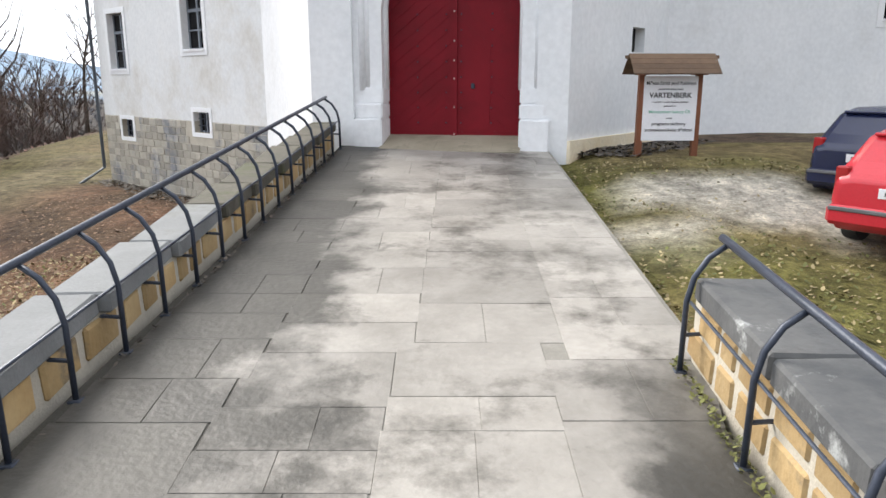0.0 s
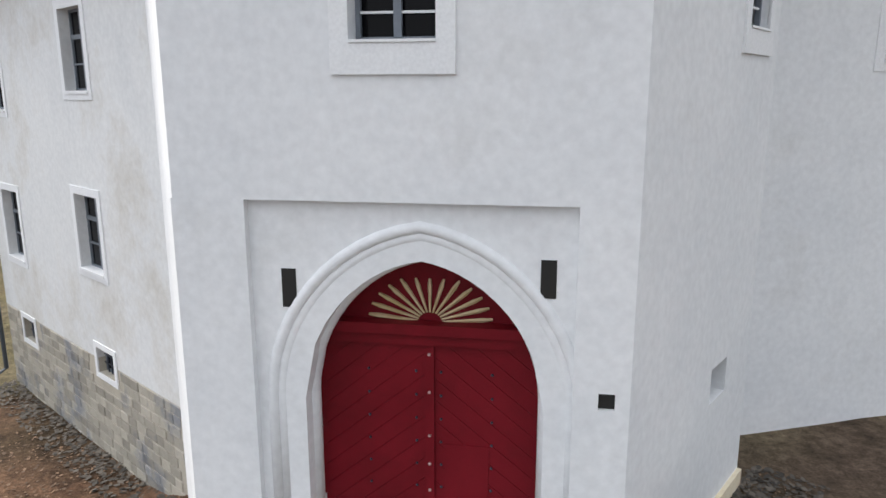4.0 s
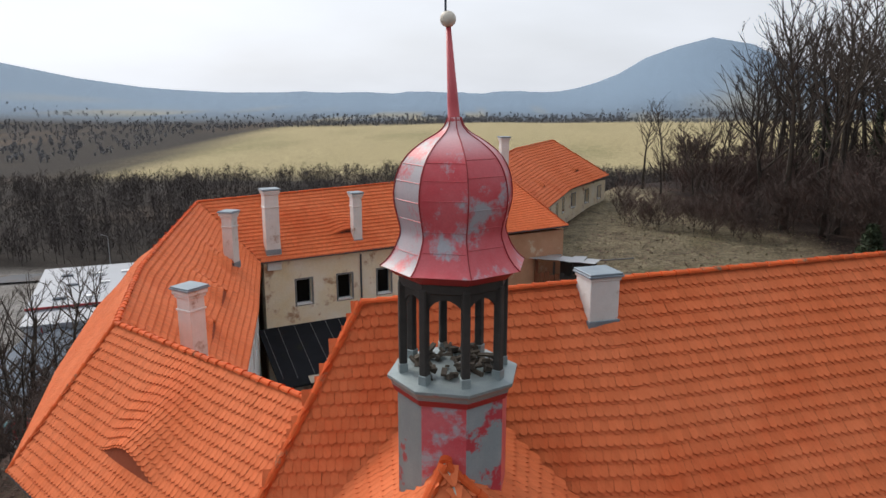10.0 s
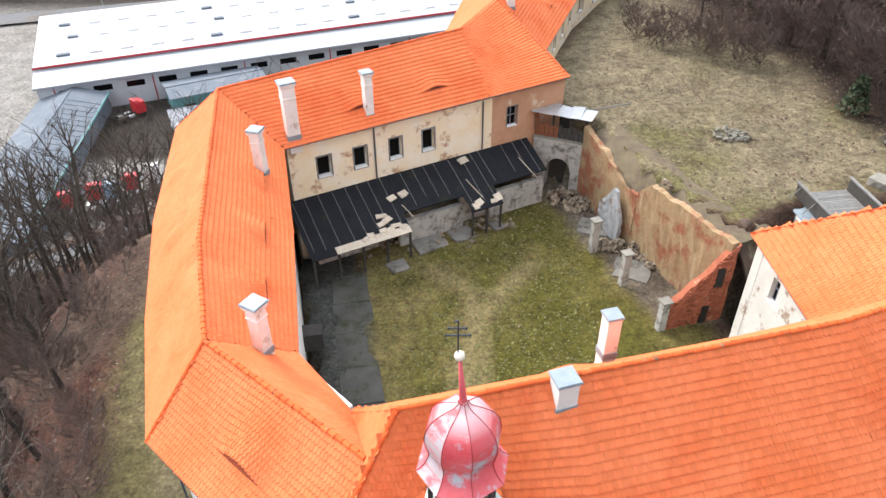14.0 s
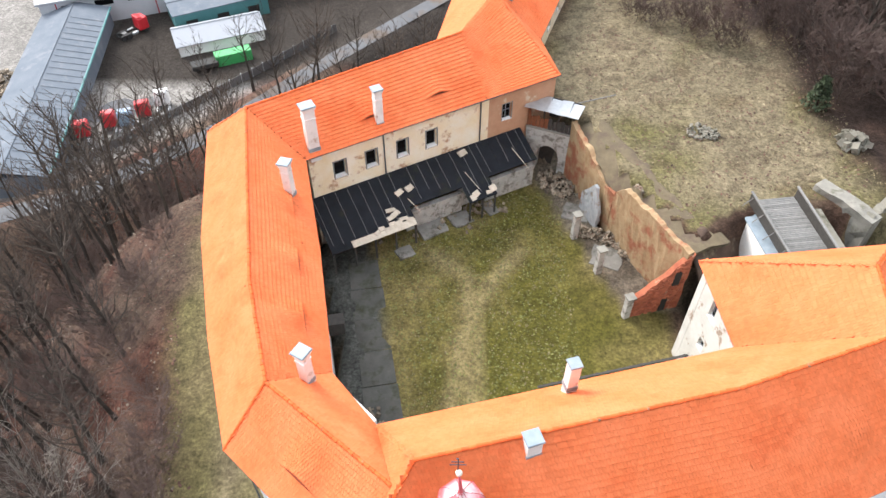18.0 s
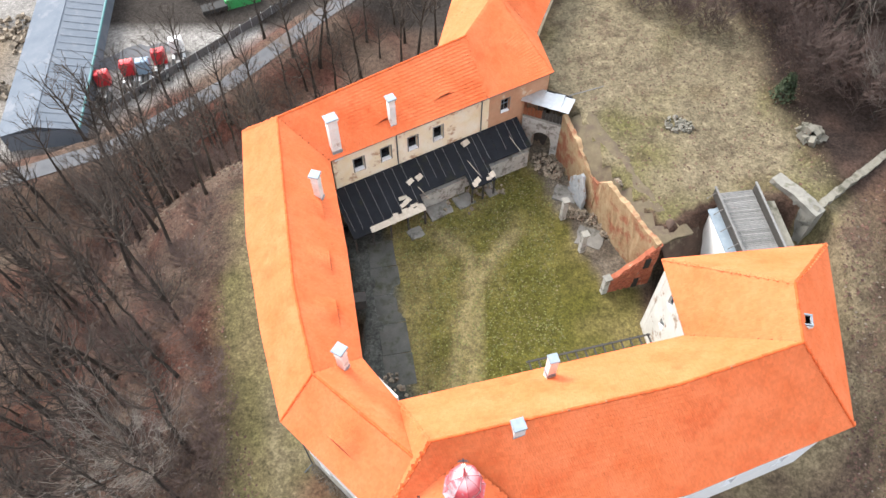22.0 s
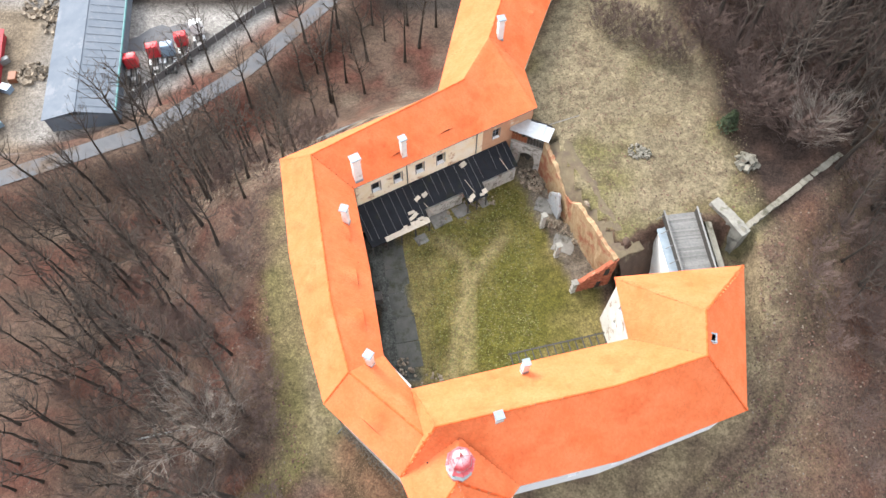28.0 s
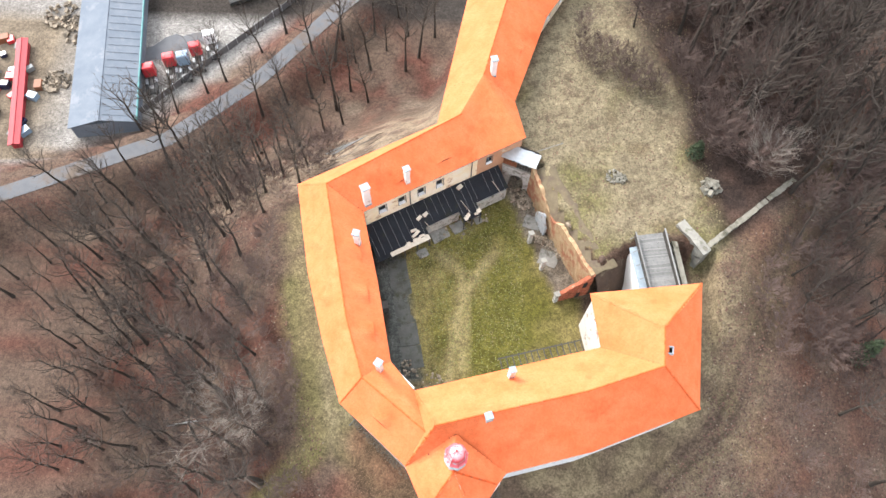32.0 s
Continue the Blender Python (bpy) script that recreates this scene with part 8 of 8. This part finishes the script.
for d0, z0, d1, z1 in ((0.6, -25.00, -7.0, -24.20), (-7.0, -23.60, -38.0, -22.40)):
    q = [HP.at(-0.5, z0, d0), HP.at(hl + 0.5, z0, d0), HP.at(hl + 0.5, z1, d1), HP.at(-0.5, z1, d1)]
    v = [bm.verts.new(p) for p in q] + [bm.verts.new(p - Vector((0, 0, 0.5))) for p in q]
    bm.faces.new(v[:4])
    bm.faces.new(v[4:][::-1])
    for i in range(4):
        bm.faces.new((v[i], v[4 + i], v[4 + (i + 1) % 4], v[(i + 1) % 4]))
bmesh.ops.recalc_face_normals(bm, faces=bm.faces)
part("roof", bm, M_HALLROOF, hall, "white sheet roof")
part("edge_trim", slab_on(bmesh.new(), HP, -0.6, hl + 0.6, -23.95, -23.50, -7.2, -6.95), M_REDTRIM, hall, "dark red roof edge")
for i in range(16):
    u = 4 + i * 6.4
    for d, w in ((-12, 2.6), (-22.0, 2.2), (-30, 2.4)):
        z = -23.60 + (-7 - d) / 31 * 1.2
        part("skylight", slab_on(bmesh.new(), HP, u + (d % 3), u + (d % 3) + w, z - 0.1, z + 0.35, d - 0.6, d + 0.6), M_TRUCKWHITE if i % 5 else M_SLATE, hall)
    part("window_band", slab_on(bmesh.new(), HP, u, u + 3.6, -27.60, -26.40, 0.0, 0.05), M_GLASS, hall)
for u in (3, 22, 41, 60, 79):
    part("wall_trim", slab_on(bmesh.new(), HP, u, u + 0.25, -32.00, -25.20, 0.0, 0.06), M_REDTRIM, hall)


def plain_building(name, label, p0, p1, deep, z0, eave, ridge_z, wall_m, roof_m, doors=0):
    b = thing(name, label, "building")
    pl = Plane(p0, p1)
    part("wall", slab_on(bmesh.new(), pl, 0, pl.length, z0, eave, -deep, 0), wall_m, b)
    bm = bmesh.new()
    o = 0.4
    pts = [pl.at(-o, eave, o), pl.at(pl.length + o, eave, o), pl.at(pl.length + o, ridge_z, -deep / 2), pl.at(-o, ridge_z, -deep / 2), pl.at(pl.length + o, eave, -deep - o), pl.at(-o, eave, -deep - o)]
    v = [bm.verts.new(p) for p in pts]
    lo = [bm.verts.new(p - Vector((0, 0, 0.15))) for p in pts]
    for f in ((0, 1, 2, 3), (3, 2, 4, 5)):
        bm.faces.new([v[i] for i in f])
    for f in ((0, 1), (1, 2), (2, 4), (4, 5), (5, 3), (3, 0)):
        bm.faces.new((v[f[0]], v[f[1]], lo[f[1]], lo[f[0]]))
    bm.faces.new((lo[0], lo[3], lo[2], lo[1]))
    bm.faces.new((lo[3], lo[5], lo[4], lo[2]))
    bmesh.ops.recalc_face_normals(bm, faces=bm.faces)
    part("roof", bm, roof_m, b)
    part("ridge_cap", tube(bmesh.new(), [pl.at(-o, ridge_z + 0.03, -deep / 2), pl.at(pl.length + o, ridge_z + 0.03, -deep / 2)], 0.12, 5), roof_m, b)
    for k in range(doors):
        u = pl.length * (k + 0.5) / doors
        # black sheet on the wall paints the dark of an open doorway
        part("door", slab_on(bmesh.new(), pl, u - 1.2, u + 1.2, z0, z0 + 3.0, 0, 0.05), M_BLACK, b)
    return b, pl


grey_shed, gpl = plain_building("long_shed", "long grey corrugated-roofed shed with teal side", (-62.8, 89.8), (-70.6, 142.1), 12.5, -32.00, -27.60, -26.00, M_SLATE, M_SLATE)
for i in range(24):
    part("roof_seam", tube(bmesh.new(), [gpl.at(1 + 2 * i, -27.50, 0.3), gpl.at(1 + 2 * i, -25.97, -5.8)], 0.05, 3), M_SLATE, grey_shed)
part("edge_pipe", tube(bmesh.new(), [gpl.at(0, -27.50, 0.5), gpl.at(gpl.length, -27.50, 0.5)], 0.22, 5), M_TEAL, grey_shed, "pale teal gutter edge")
plain_building("green_workshop", "green workshop with large open doors", (-56.0, 138.3), (-38.8, 147.5), 9, -32.00, -27.20, -26.60, M_TEAL, M_SLATE, 3)
plain_building("white_tent_hall", "white arched storage hall", (-53.3, 129.6), (-37.7, 136.4), 7.5, -32.00, -29.00, -27.20, M_TRUCKWHITE, M_HALLROOF)
plain_building("red_shelter", "long dark red open shelter", (-85.7, 85.4), (-91.1, 111.8), 1.6, -32.00, -29.60, -29.30, M_REDTRIM, M_REDTRIM)


def truck(label, paint, nose, tail):
    t = thing("tractor_truck", label, "truck", "parked tractor trucks")
    a, b = Vector((*nose, 0)), Vector((*tail, 0))
    way = (a - b)
    turn = math.degrees(math.atan2(way.y, way.x))
    c = (a + b) / 2
    t.matrix_world = pose(c.x, c.y, -31.38, 0, 0, turn)

    def add(n, bm, m, parent=t):
        ob = part(n, bm, m, None)
        ob.parent = parent
        return ob

    cab = add("cab", boxed((2.0, 0, 1.95), (2.1, 2.45, 2.5), 0, 0.15), paint)
    add("windscreen", boxed((3.04, 0, 2.35), (0.06, 2.1, 0.9), 0, 0.01), M_GLASS, cab)
    add("roof_deflector", boxed((1.5, 0, 3.3), (1.2, 2.2, 0.5), 0, 0.15, (0, 12)), paint, cab)
    for s in (-1, 1):
        add("chassis_rail", boxed((-0.6, s * 0.45, 0.85), (6.2, 0.14, 0.28)), M_TYRE)
        add("fuel_tank", boxed((-0.2, s * 0.95, 0.75), (1.3, 0.5, 0.55), 0, 0.08), M_TIN)
        for x in (2.2, -1.6, -2.9):
            w = add("wheel", turned([(0.3, -0.15), (0.5, -0.14), (0.51, 0), (0.5, 0.14), (0.3, 0.15)], 14, (0, 0, 0)), M_TYRE)
            w.matrix_basis = pose(x, s * 1.0, 0.5, 90)
        add("mudguard", boxed((-2.2, s * 1.0, 1.12), (2.3, 0.5, 0.05), 0, 0.02), M_TYRE)
    add("fifth_wheel", boxed((-2.1, 0, 1.12), (0.9, 1.0, 0.12), 0, 0.02), M_GREYPLASTIC)
    add("cross_member", boxed((-3.5, 0, 0.85), (0.15, 1.0, 0.25)), M_TYRE)
    return t


truck("red tractor truck parked beside the grey shed", M_TRUCKRED, (-63.9, 106.4), (-61.6, 98.0))
truck("red tractor truck in the row by the fence", M_TRUCKRED, (-60.1, 109.0), (-57.8, 101.0))
truck("pale blue tractor truck in the row by the fence", M_TRUCKBLUE, (-57.1, 109.2), (-55.3, 101.7))
truck("red tractor truck in the row by the fence", M_TRUCKRED, (-55.0, 111.8), (-52.8, 104.5))
truck("white tractor truck at the end of the row", M_TRUCKWHITE, (-52.5, 115.1), (-50.4, 107.9))
truck("red tractor truck in front of the workshop", M_TRUCKRED, (-62.8, 141.0), (-67.4, 135.6))
fence = thing("yard_fence", "dark mesh fence with grey posts round the yard", "fence")
f_pts = [(-64.7, 92.9), (-49.8, 109.5), (-37.7, 123.0), (-23.6, 139.9)]
for (ax, ay), (bx, by) in zip(f_pts, f_pts[1:]):
    pl = Plane((ax, ay), (bx, by))
    part("mesh_panel", slab_on(bmesh.new(), pl, 0, pl.length, -31.40, -29.70, -0.02, 0.02), M_GREYPLASTIC, fence)
    for k in range(int(pl.length / 2.6) + 1):
        p = pl.at(k * 2.6, -30.50)
        part("fence_post", boxed(tuple(p), (0.14, 0.14, 2.1)), M_TIN, fence)
# oil-dark wet patch in front of the trucks
bm = bmesh.new()
rng = random.Random(4)
wet = [bm.verts.new((-59.3 + (7.5 + rng.uniform(-1.5, 1.5)) * math.cos(t), 112.5 + (3.0 + rng.uniform(-0.9, 0.9)) * math.sin(t) + 0.45 * 7 * math.cos(t), -31.37)) for t in (2 * math.pi * i / 26 for i in range(26))]
bm.faces.new(wet)
tagged(part("wet_patch", bm, M_ASPHALT), "dark wet patch on the gravel yard", "patch", kind="structure")
for (x, y, tn, ln) in ((-42.5, 128.6, 25, 7.0), (-47.4, 125.6, 25, 5.0)):
    sk = thing("skip_container", "green metal skip container in the yard" if ln > 6 else "dark flat trailer in the yard", "container")
    part("body", boxed((x, y, -30.30), (ln, 2.4, 2.2 if ln > 6 else 0.9), tn, 0.08), M_SKIP if ln > 6 else M_TYRE, sk)
    for k in range(5):
        part("rib", boxed((x + (k - 2) * ln * 0.21 * math.cos(radians(tn)), y + (k - 2) * ln * 0.21 * math.sin(radians(tn)), -30.30), (0.12, 2.5, 2.0 if ln > 6 else 0.7), tn), M_SKIP if ln > 6 else M_TYRE, sk)
# stacked goods in the far yard
rng = random.Random(8)
for i in range(26):
    x, y = rng.uniform(-98, -86), rng.uniform(82.2, 114.0)
    m = (M_TRUCKRED, M_TRUCKBLUE, M_CARBLUE, M_COPE, M_BROWNWOOD)[i % 5]
    tagged(part("crate_stack", boxed((x, y, -30.80), (rng.uniform(1.2, 3), rng.uniform(1.0, 2.2), rng.uniform(0.8, 1.8)), rng.uniform(0.1, 96.7), 0.05), m), "stack of coloured crates in the yard", "crate", "crates in the yard")
rubble("timber_heap", "heaps of timber and scrap in the yard", [(-83.0, 102.1, 3, 0.6), (-80.9, 116.1, 4, 0.6), (-86.3, 120.5, 4, 0.8)], 220, 6, 0.3, 1.1, M_RUBBLE)
for x, y in ((-100.3, 212.2), (-53.9, 229.5), (-21.5, 239.2), (-75.5, 220.9)):
    lp = thing("street_lamp", "tall pale street lamp beside the main road", "street lamp", "street lamps")
    part("pole", tube(bmesh.new(), [(x, y, -32.00), (x, y, -22.00), (x - 0.8, y - 0.8, -21.40)], [0.12, 0.07, 0.05], 6), M_TIN, lp)
    part("lamp_head", boxed((x - 1.1, y - 1.1, -21.35), (0.7, 0.3, 0.15), 45, 0.03), M_TIN, lp)
strip("road", [(-345.4, 120.5), (-124.1, 199.3), (-65.8, 217.1), (-28.0, 234.4), (43.3, 269.5), (172.9, 323.5)], 9.0, 0.25, M_ASPHALT, "main road behind the factory hall", "road", -31.90)

# ---- far woods ----
def woods(name, label, count, pick, seed, h=(8, 13), twigs=16, w=0.09, domed=False, material=None):
    rg = random.Random(seed)
    vs, fs = [], []
    made = 0
    while made < count:
        x, y = pick(rg)
        z = lowland(x, y)
        hh = rg.uniform(*h)
        made += 1
        p = Vector((x, y, z - 0.5))
        top = p + Vector((rg.uniform(-0.6, 0.6), rg.uniform(-0.6, 0.6), hh))
        if domed:
            wide = hh * rg.uniform(0.3, 0.5)
            for k in range(twigs):
                a, b, d = rg.random() * 6.28, rg.uniform(-0.9, 0.9), rg.random() ** 0.4
                o = p + Vector((math.cos(a) * wide * d * math.sqrt(1 - b * b), math.sin(a) * wide * d * math.sqrt(1 - b * b), hh * (0.55 + 0.42 * b * d)))
                e = o + Vector((rg.uniform(-0.12, 0.12), rg.uniform(-0.12, 0.12), rg.uniform(0.04, 0.17))) * hh
                s = Vector((-math.sin(a), math.cos(a), rg.uniform(-0.3, 0.3))) * w
                m = len(vs)
                vs += [o - s, o + s, e + s, e - s]
                fs.append((m, m + 1, m + 2, m + 3))
            branch(vs, fs, p, top, w * 1.3, 0.02, 3)
            continue
        branch(vs, fs, p, top, 0.16, 0.03, 3)
        for k in range(twigs):
            f = rg.uniform(0.25, 0.95)
            o = p.lerp(top, f)
            a, l = rg.random() * 6.28, hh * 0.28 * (1.25 - f)
            e = o + Vector((math.cos(a) * l, math.sin(a) * l, l * rg.uniform(0.5, 1.4)))
            m = len(vs)
            s = Vector((-math.sin(a), math.cos(a), 0)) * w
            vs += [o - s, o + s, e + s * 2.2, e - s * 2.2]
            fs.append((m, m + 1, m + 2, m + 3))
    ob = raw(name, vs, fs, material or (M_HAZETWIG if h[0] != 11 else M_TWIG))
    return tagged(ob, label, "woods", kind="stuff")


woods("far_woods", "dark grey-brown leafless woods beyond the main road", 4200, lambda r: ((x := r.uniform(-420, 330)), 262 + 0.36 * x + r.random() ** 1.2 * (235 if x < 60 else 130) + (20 if x > 40 else 0)), 1, twigs=46, w=0.11, domed=True, material=M_DARKWOODS)
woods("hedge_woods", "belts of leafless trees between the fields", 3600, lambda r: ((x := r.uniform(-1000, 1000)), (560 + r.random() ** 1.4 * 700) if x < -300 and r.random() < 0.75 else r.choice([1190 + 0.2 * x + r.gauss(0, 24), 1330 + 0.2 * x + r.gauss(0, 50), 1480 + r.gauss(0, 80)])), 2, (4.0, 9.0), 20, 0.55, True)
woods("slope_woods", "leafless woods on the east side of the hill", 700, lambda r: (r.uniform(72, 200), r.uniform(20, 260)), 3, (11, 17), 40, 0.035)
woods("west_woods", "leafless scrub beside the lower road", 260, lambda r: (r.uniform(-190, -85), r.uniform(30, 68)), 4, (6, 11), 34, 0.04)

# ---- pieces of pavements and walls ----
rng = random.Random(55)
for lane in range(4):
    edge = lambda y, k: LEFT_X(y) + 0.02 + (RIGHT_X(y) - 0.04 - LEFT_X(y)) * (0.0, 0.24, 0.50, 0.77, 1.0)[k]  # noqa: E731
    y = 0.2 + rng.random() * 0.4
    while y < 13.7:
        d = min(rng.choice((0.42, 0.5, 0.62, 0.85)) * rng.uniform(0.9, 1.1), 13.75 - y)
        yc = y + d / 2
        x0, x1 = edge(yc, lane), edge(yc, lane + 1)
        cuts = [x0, mix(x0, x1, rng.uniform(0.35, 0.65)), x1] if rng.random() < 0.45 else [x0, x1]
        for xa, xb in zip(cuts, cuts[1:]):
            gap = rng.choice((0.001, 0.001, 0.002, 0.004))
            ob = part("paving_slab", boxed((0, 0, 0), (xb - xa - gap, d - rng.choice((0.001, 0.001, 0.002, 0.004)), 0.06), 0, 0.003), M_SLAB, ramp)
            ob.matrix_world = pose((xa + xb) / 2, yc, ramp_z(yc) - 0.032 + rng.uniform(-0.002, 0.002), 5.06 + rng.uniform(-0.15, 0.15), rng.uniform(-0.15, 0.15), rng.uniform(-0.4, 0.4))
        y += d
# squared stones of the west wing's base
me_cache = {}
for k in range(16):
    z = -3.75 + k * 0.231
    u = 0.05 + (0.2 if k % 2 else 0.0)
    while u < WS_P.length - 0.3:
        w = rng.choice((0.30, 0.38, 0.46))
        hit = any(h[0] - 0.14 < u + w and u < h[1] + 0.14 and h[2] - 0.14 < z + 0.23 and z < h[3] + 0.14 for h in w_base)
        if not hit:
            if w not in me_cache:
                me_cache[w] = mesh_of("base_stone", boxed((0, 0, 0), (w - 0.02, 0.08, 0.212), 0, 0.012), M_STONEGREY)
            ob = new("base_stone", me_cache[w])
            ob.parent = west_wing
            ob.matrix_world = Matrix.Translation(WS_P.at(u + w / 2, z + 0.116, -0.018 + rng.uniform(-0.008, 0.008))) @ Euler((0, 0, radians(WS_P.turn))).to_matrix().to_4x4()
        u += w


# ---- grass, leaves and chips on the ground ----
def litter(name, label, category, pick, count, seed, size, material, rise=0.4):
    """Small bent flakes or blades lying about; pick(rng) gives the plan point."""
    rg = random.Random(seed)
    vs, fs = [], []
    for _ in range(count):
        x, y = pick(rg)
        z = ground_z(x, y) if not inside(x, y, RAMP) else ramp_z(y) + 0.004
        a, s = rg.random() * 6.28, rg.uniform(*size)
        u = Vector((math.cos(a), math.sin(a), rg.uniform(0, rise))) * s
        w = Vector((-math.sin(a), math.cos(a), rg.uniform(-0.3, 0.3))) * s * rg.uniform(0.25, 0.5)
        p = Vector((x, y, z + 0.012))
        m = len(vs)
        vs += [p - w * 0.5, p + u * 0.5 - w, p + u, p + u * 0.5 + w, p + w * 0.5]
        fs.append((m, m + 1, m + 2, m + 3, m + 4))
    return tagged(raw(name, vs, fs, material), label, category, kind="stuff")


def lawn(rg):
    x, y = 2.05 + 9 * rg.random() ** 1.3, rg.uniform(0.2, 12.5)
    return (x, y) if gravel(x, y) < 0.3 or rg.random() < 0.08 else lawn(rg)


def ditch_side(rg):
    return -3.0 - 8 * rg.random() ** 1.2, rg.uniform(1, 15)


litter("dry_grass", "short dry grass on the lawn beside the ramp", "grass", lawn, 7000, 1, (0.02, 0.06), M_STRAWBLADE, 0.8)
litter("mossy_grass", "mossy green grass tufts on the lawn", "grass", lawn, 3600, 2, (0.02, 0.06), M_MOSSBLADE, 0.8)
litter("fallen_leaves", "brown fallen leaves scattered on the lawn", "leaves", lawn, 1100, 3, (0.015, 0.04), M_DEADLEAF, 0.3)
litter("bank_grass", "dry yellowed grass on the bank beside the ramp wall", "grass", ditch_side, 5200, 4, (0.03, 0.09), M_STRAWBLADE, 1.0)
litter("bank_grass", "green grass tufts on the bank beside the ramp wall", "grass", ditch_side, 2600, 5, (0.03, 0.08), M_MOSSBLADE, 1.0)


def wall_foot(rg):
    f, d = rg.random(), 0.1 + 1.1 * rg.random() ** 1.6
    p = RP.at(f * RP.length * 1.1 + 0.3, 0, d)
    return p.x, p.y


litter("slate_chips", "dark slate chips and leaves along the foot of the white wall", "rubble", wall_foot, 1500, 6, (0.04, 0.13), M_SLATECHIP, 0.4)
litter("fallen_leaves", "brown leaves gathered along the foot of the white wall", "leaves", wall_foot, 500, 7, (0.03, 0.06), M_DEADLEAF, 0.4)
litter("moss_fringe", "dark moss and dirt along the foot of the ramp wall", "moss", lambda rg: ((y := rg.uniform(1.0, 12.8)), (LEFT_X(y) - 0.08 + 0.16 * rg.random() ** 2, y))[1], 2200, 8, (0.015, 0.05), M_SLATECHIP, 0.9)
litter("moss_fringe", "moss and dirt along the foot of the side wall", "moss", lambda rg: (1.78 - 0.14 * rg.random() ** 2, rg.uniform(0.5, 4.9)), 1200, 9, (0.015, 0.045), M_MOSSBLADE, 0.9)
litter("fallen_leaves", "reddish brown fallen leaves on the ground below the white wall", "leaves", lambda rg: (rg.uniform(-12, -2.7), rg.uniform(8.5, 22.5)), 5200, 10, (0.04, 0.10), M_DEADLEAF, 0.4)


def base_foot(rg):
    p = WS_P.at(rg.random() * WS_P.length, 0, 0.1 + 0.8 * rg.random() ** 1.7)
    return p.x, p.y


litter("slate_chips", "grey stone chips along the foot of the stone base", "rubble", base_foot, 900, 11, (0.06, 0.16), M_SLATECHIP, 0.4)


def slope_floor(rg):
    x, y = rg.uniform(-62, -16), rg.uniform(2, 80)
    return (x, y) if clear(x, y, 5.0) else slope_floor(rg)


def east_floor(rg):
    x, y = rg.uniform(26, 62), rg.uniform(8, 64)
    return (x, y) if clear(x, y, 4.0) and signed(x, y, PLATEAU) > 1.5 else east_floor(rg)


def terrace(rg):
    x, y = rg.uniform(9, 36), rg.uniform(44, 92)
    return (x, y) if signed(x, y, PLATEAU) < -1.5 and signed(x, y, CASTLE) > 0.3 else terrace(rg)


def yard_grass(rg):
    x, y = rg.uniform(-6, 20), rg.uniform(28, 56)
    return (x, y) if signed(x, y, COURT) < -0.8 and x + (y - 32) * 0.188 > -3.2 and x < 10 else yard_grass(rg)


litter("leaf_litter", "reddish brown leaf litter on the wooded slope", "leaves", slope_floor, 20000, 21, (0.10, 0.30), M_LITTER, 0.5)
litter("pale_twigs", "pale dead twigs and leaves on the wooded slope", "leaves", slope_floor, 2200, 22, (0.10, 0.28), M_LITTERPALE, 0.5)
litter("leaf_litter", "reddish brown leaf litter on the slope east of the castle", "leaves", east_floor, 12000, 23, (0.10, 0.30), M_LITTER, 0.5)
litter("pale_twigs", "pale dead grass and leaves on the slope east of the castle", "leaves", east_floor, 1400, 24, (0.10, 0.26), M_LITTERPALE, 0.5)
litter("dry_tufts", "straw-coloured tufts of dry grass on the terrace", "grass", terrace, 5000, 25, (0.06, 0.22), M_TUFT, 0.8)
litter("dark_tufts", "dark brown clods and leaves on the terrace", "grass", terrace, 3000, 26, (0.08, 0.26), M_LITTER, 0.5)
litter("yard_tufts", "straw-coloured tufts in the courtyard grass", "grass", yard_grass, 2200, 27, (0.05, 0.16), M_TUFT, 0.8)
litter("yard_moss", "green and dark tufts in the courtyard grass", "grass", yard_grass, 3500, 28, (0.06, 0.22), M_MOSSBLADE, 0.8)
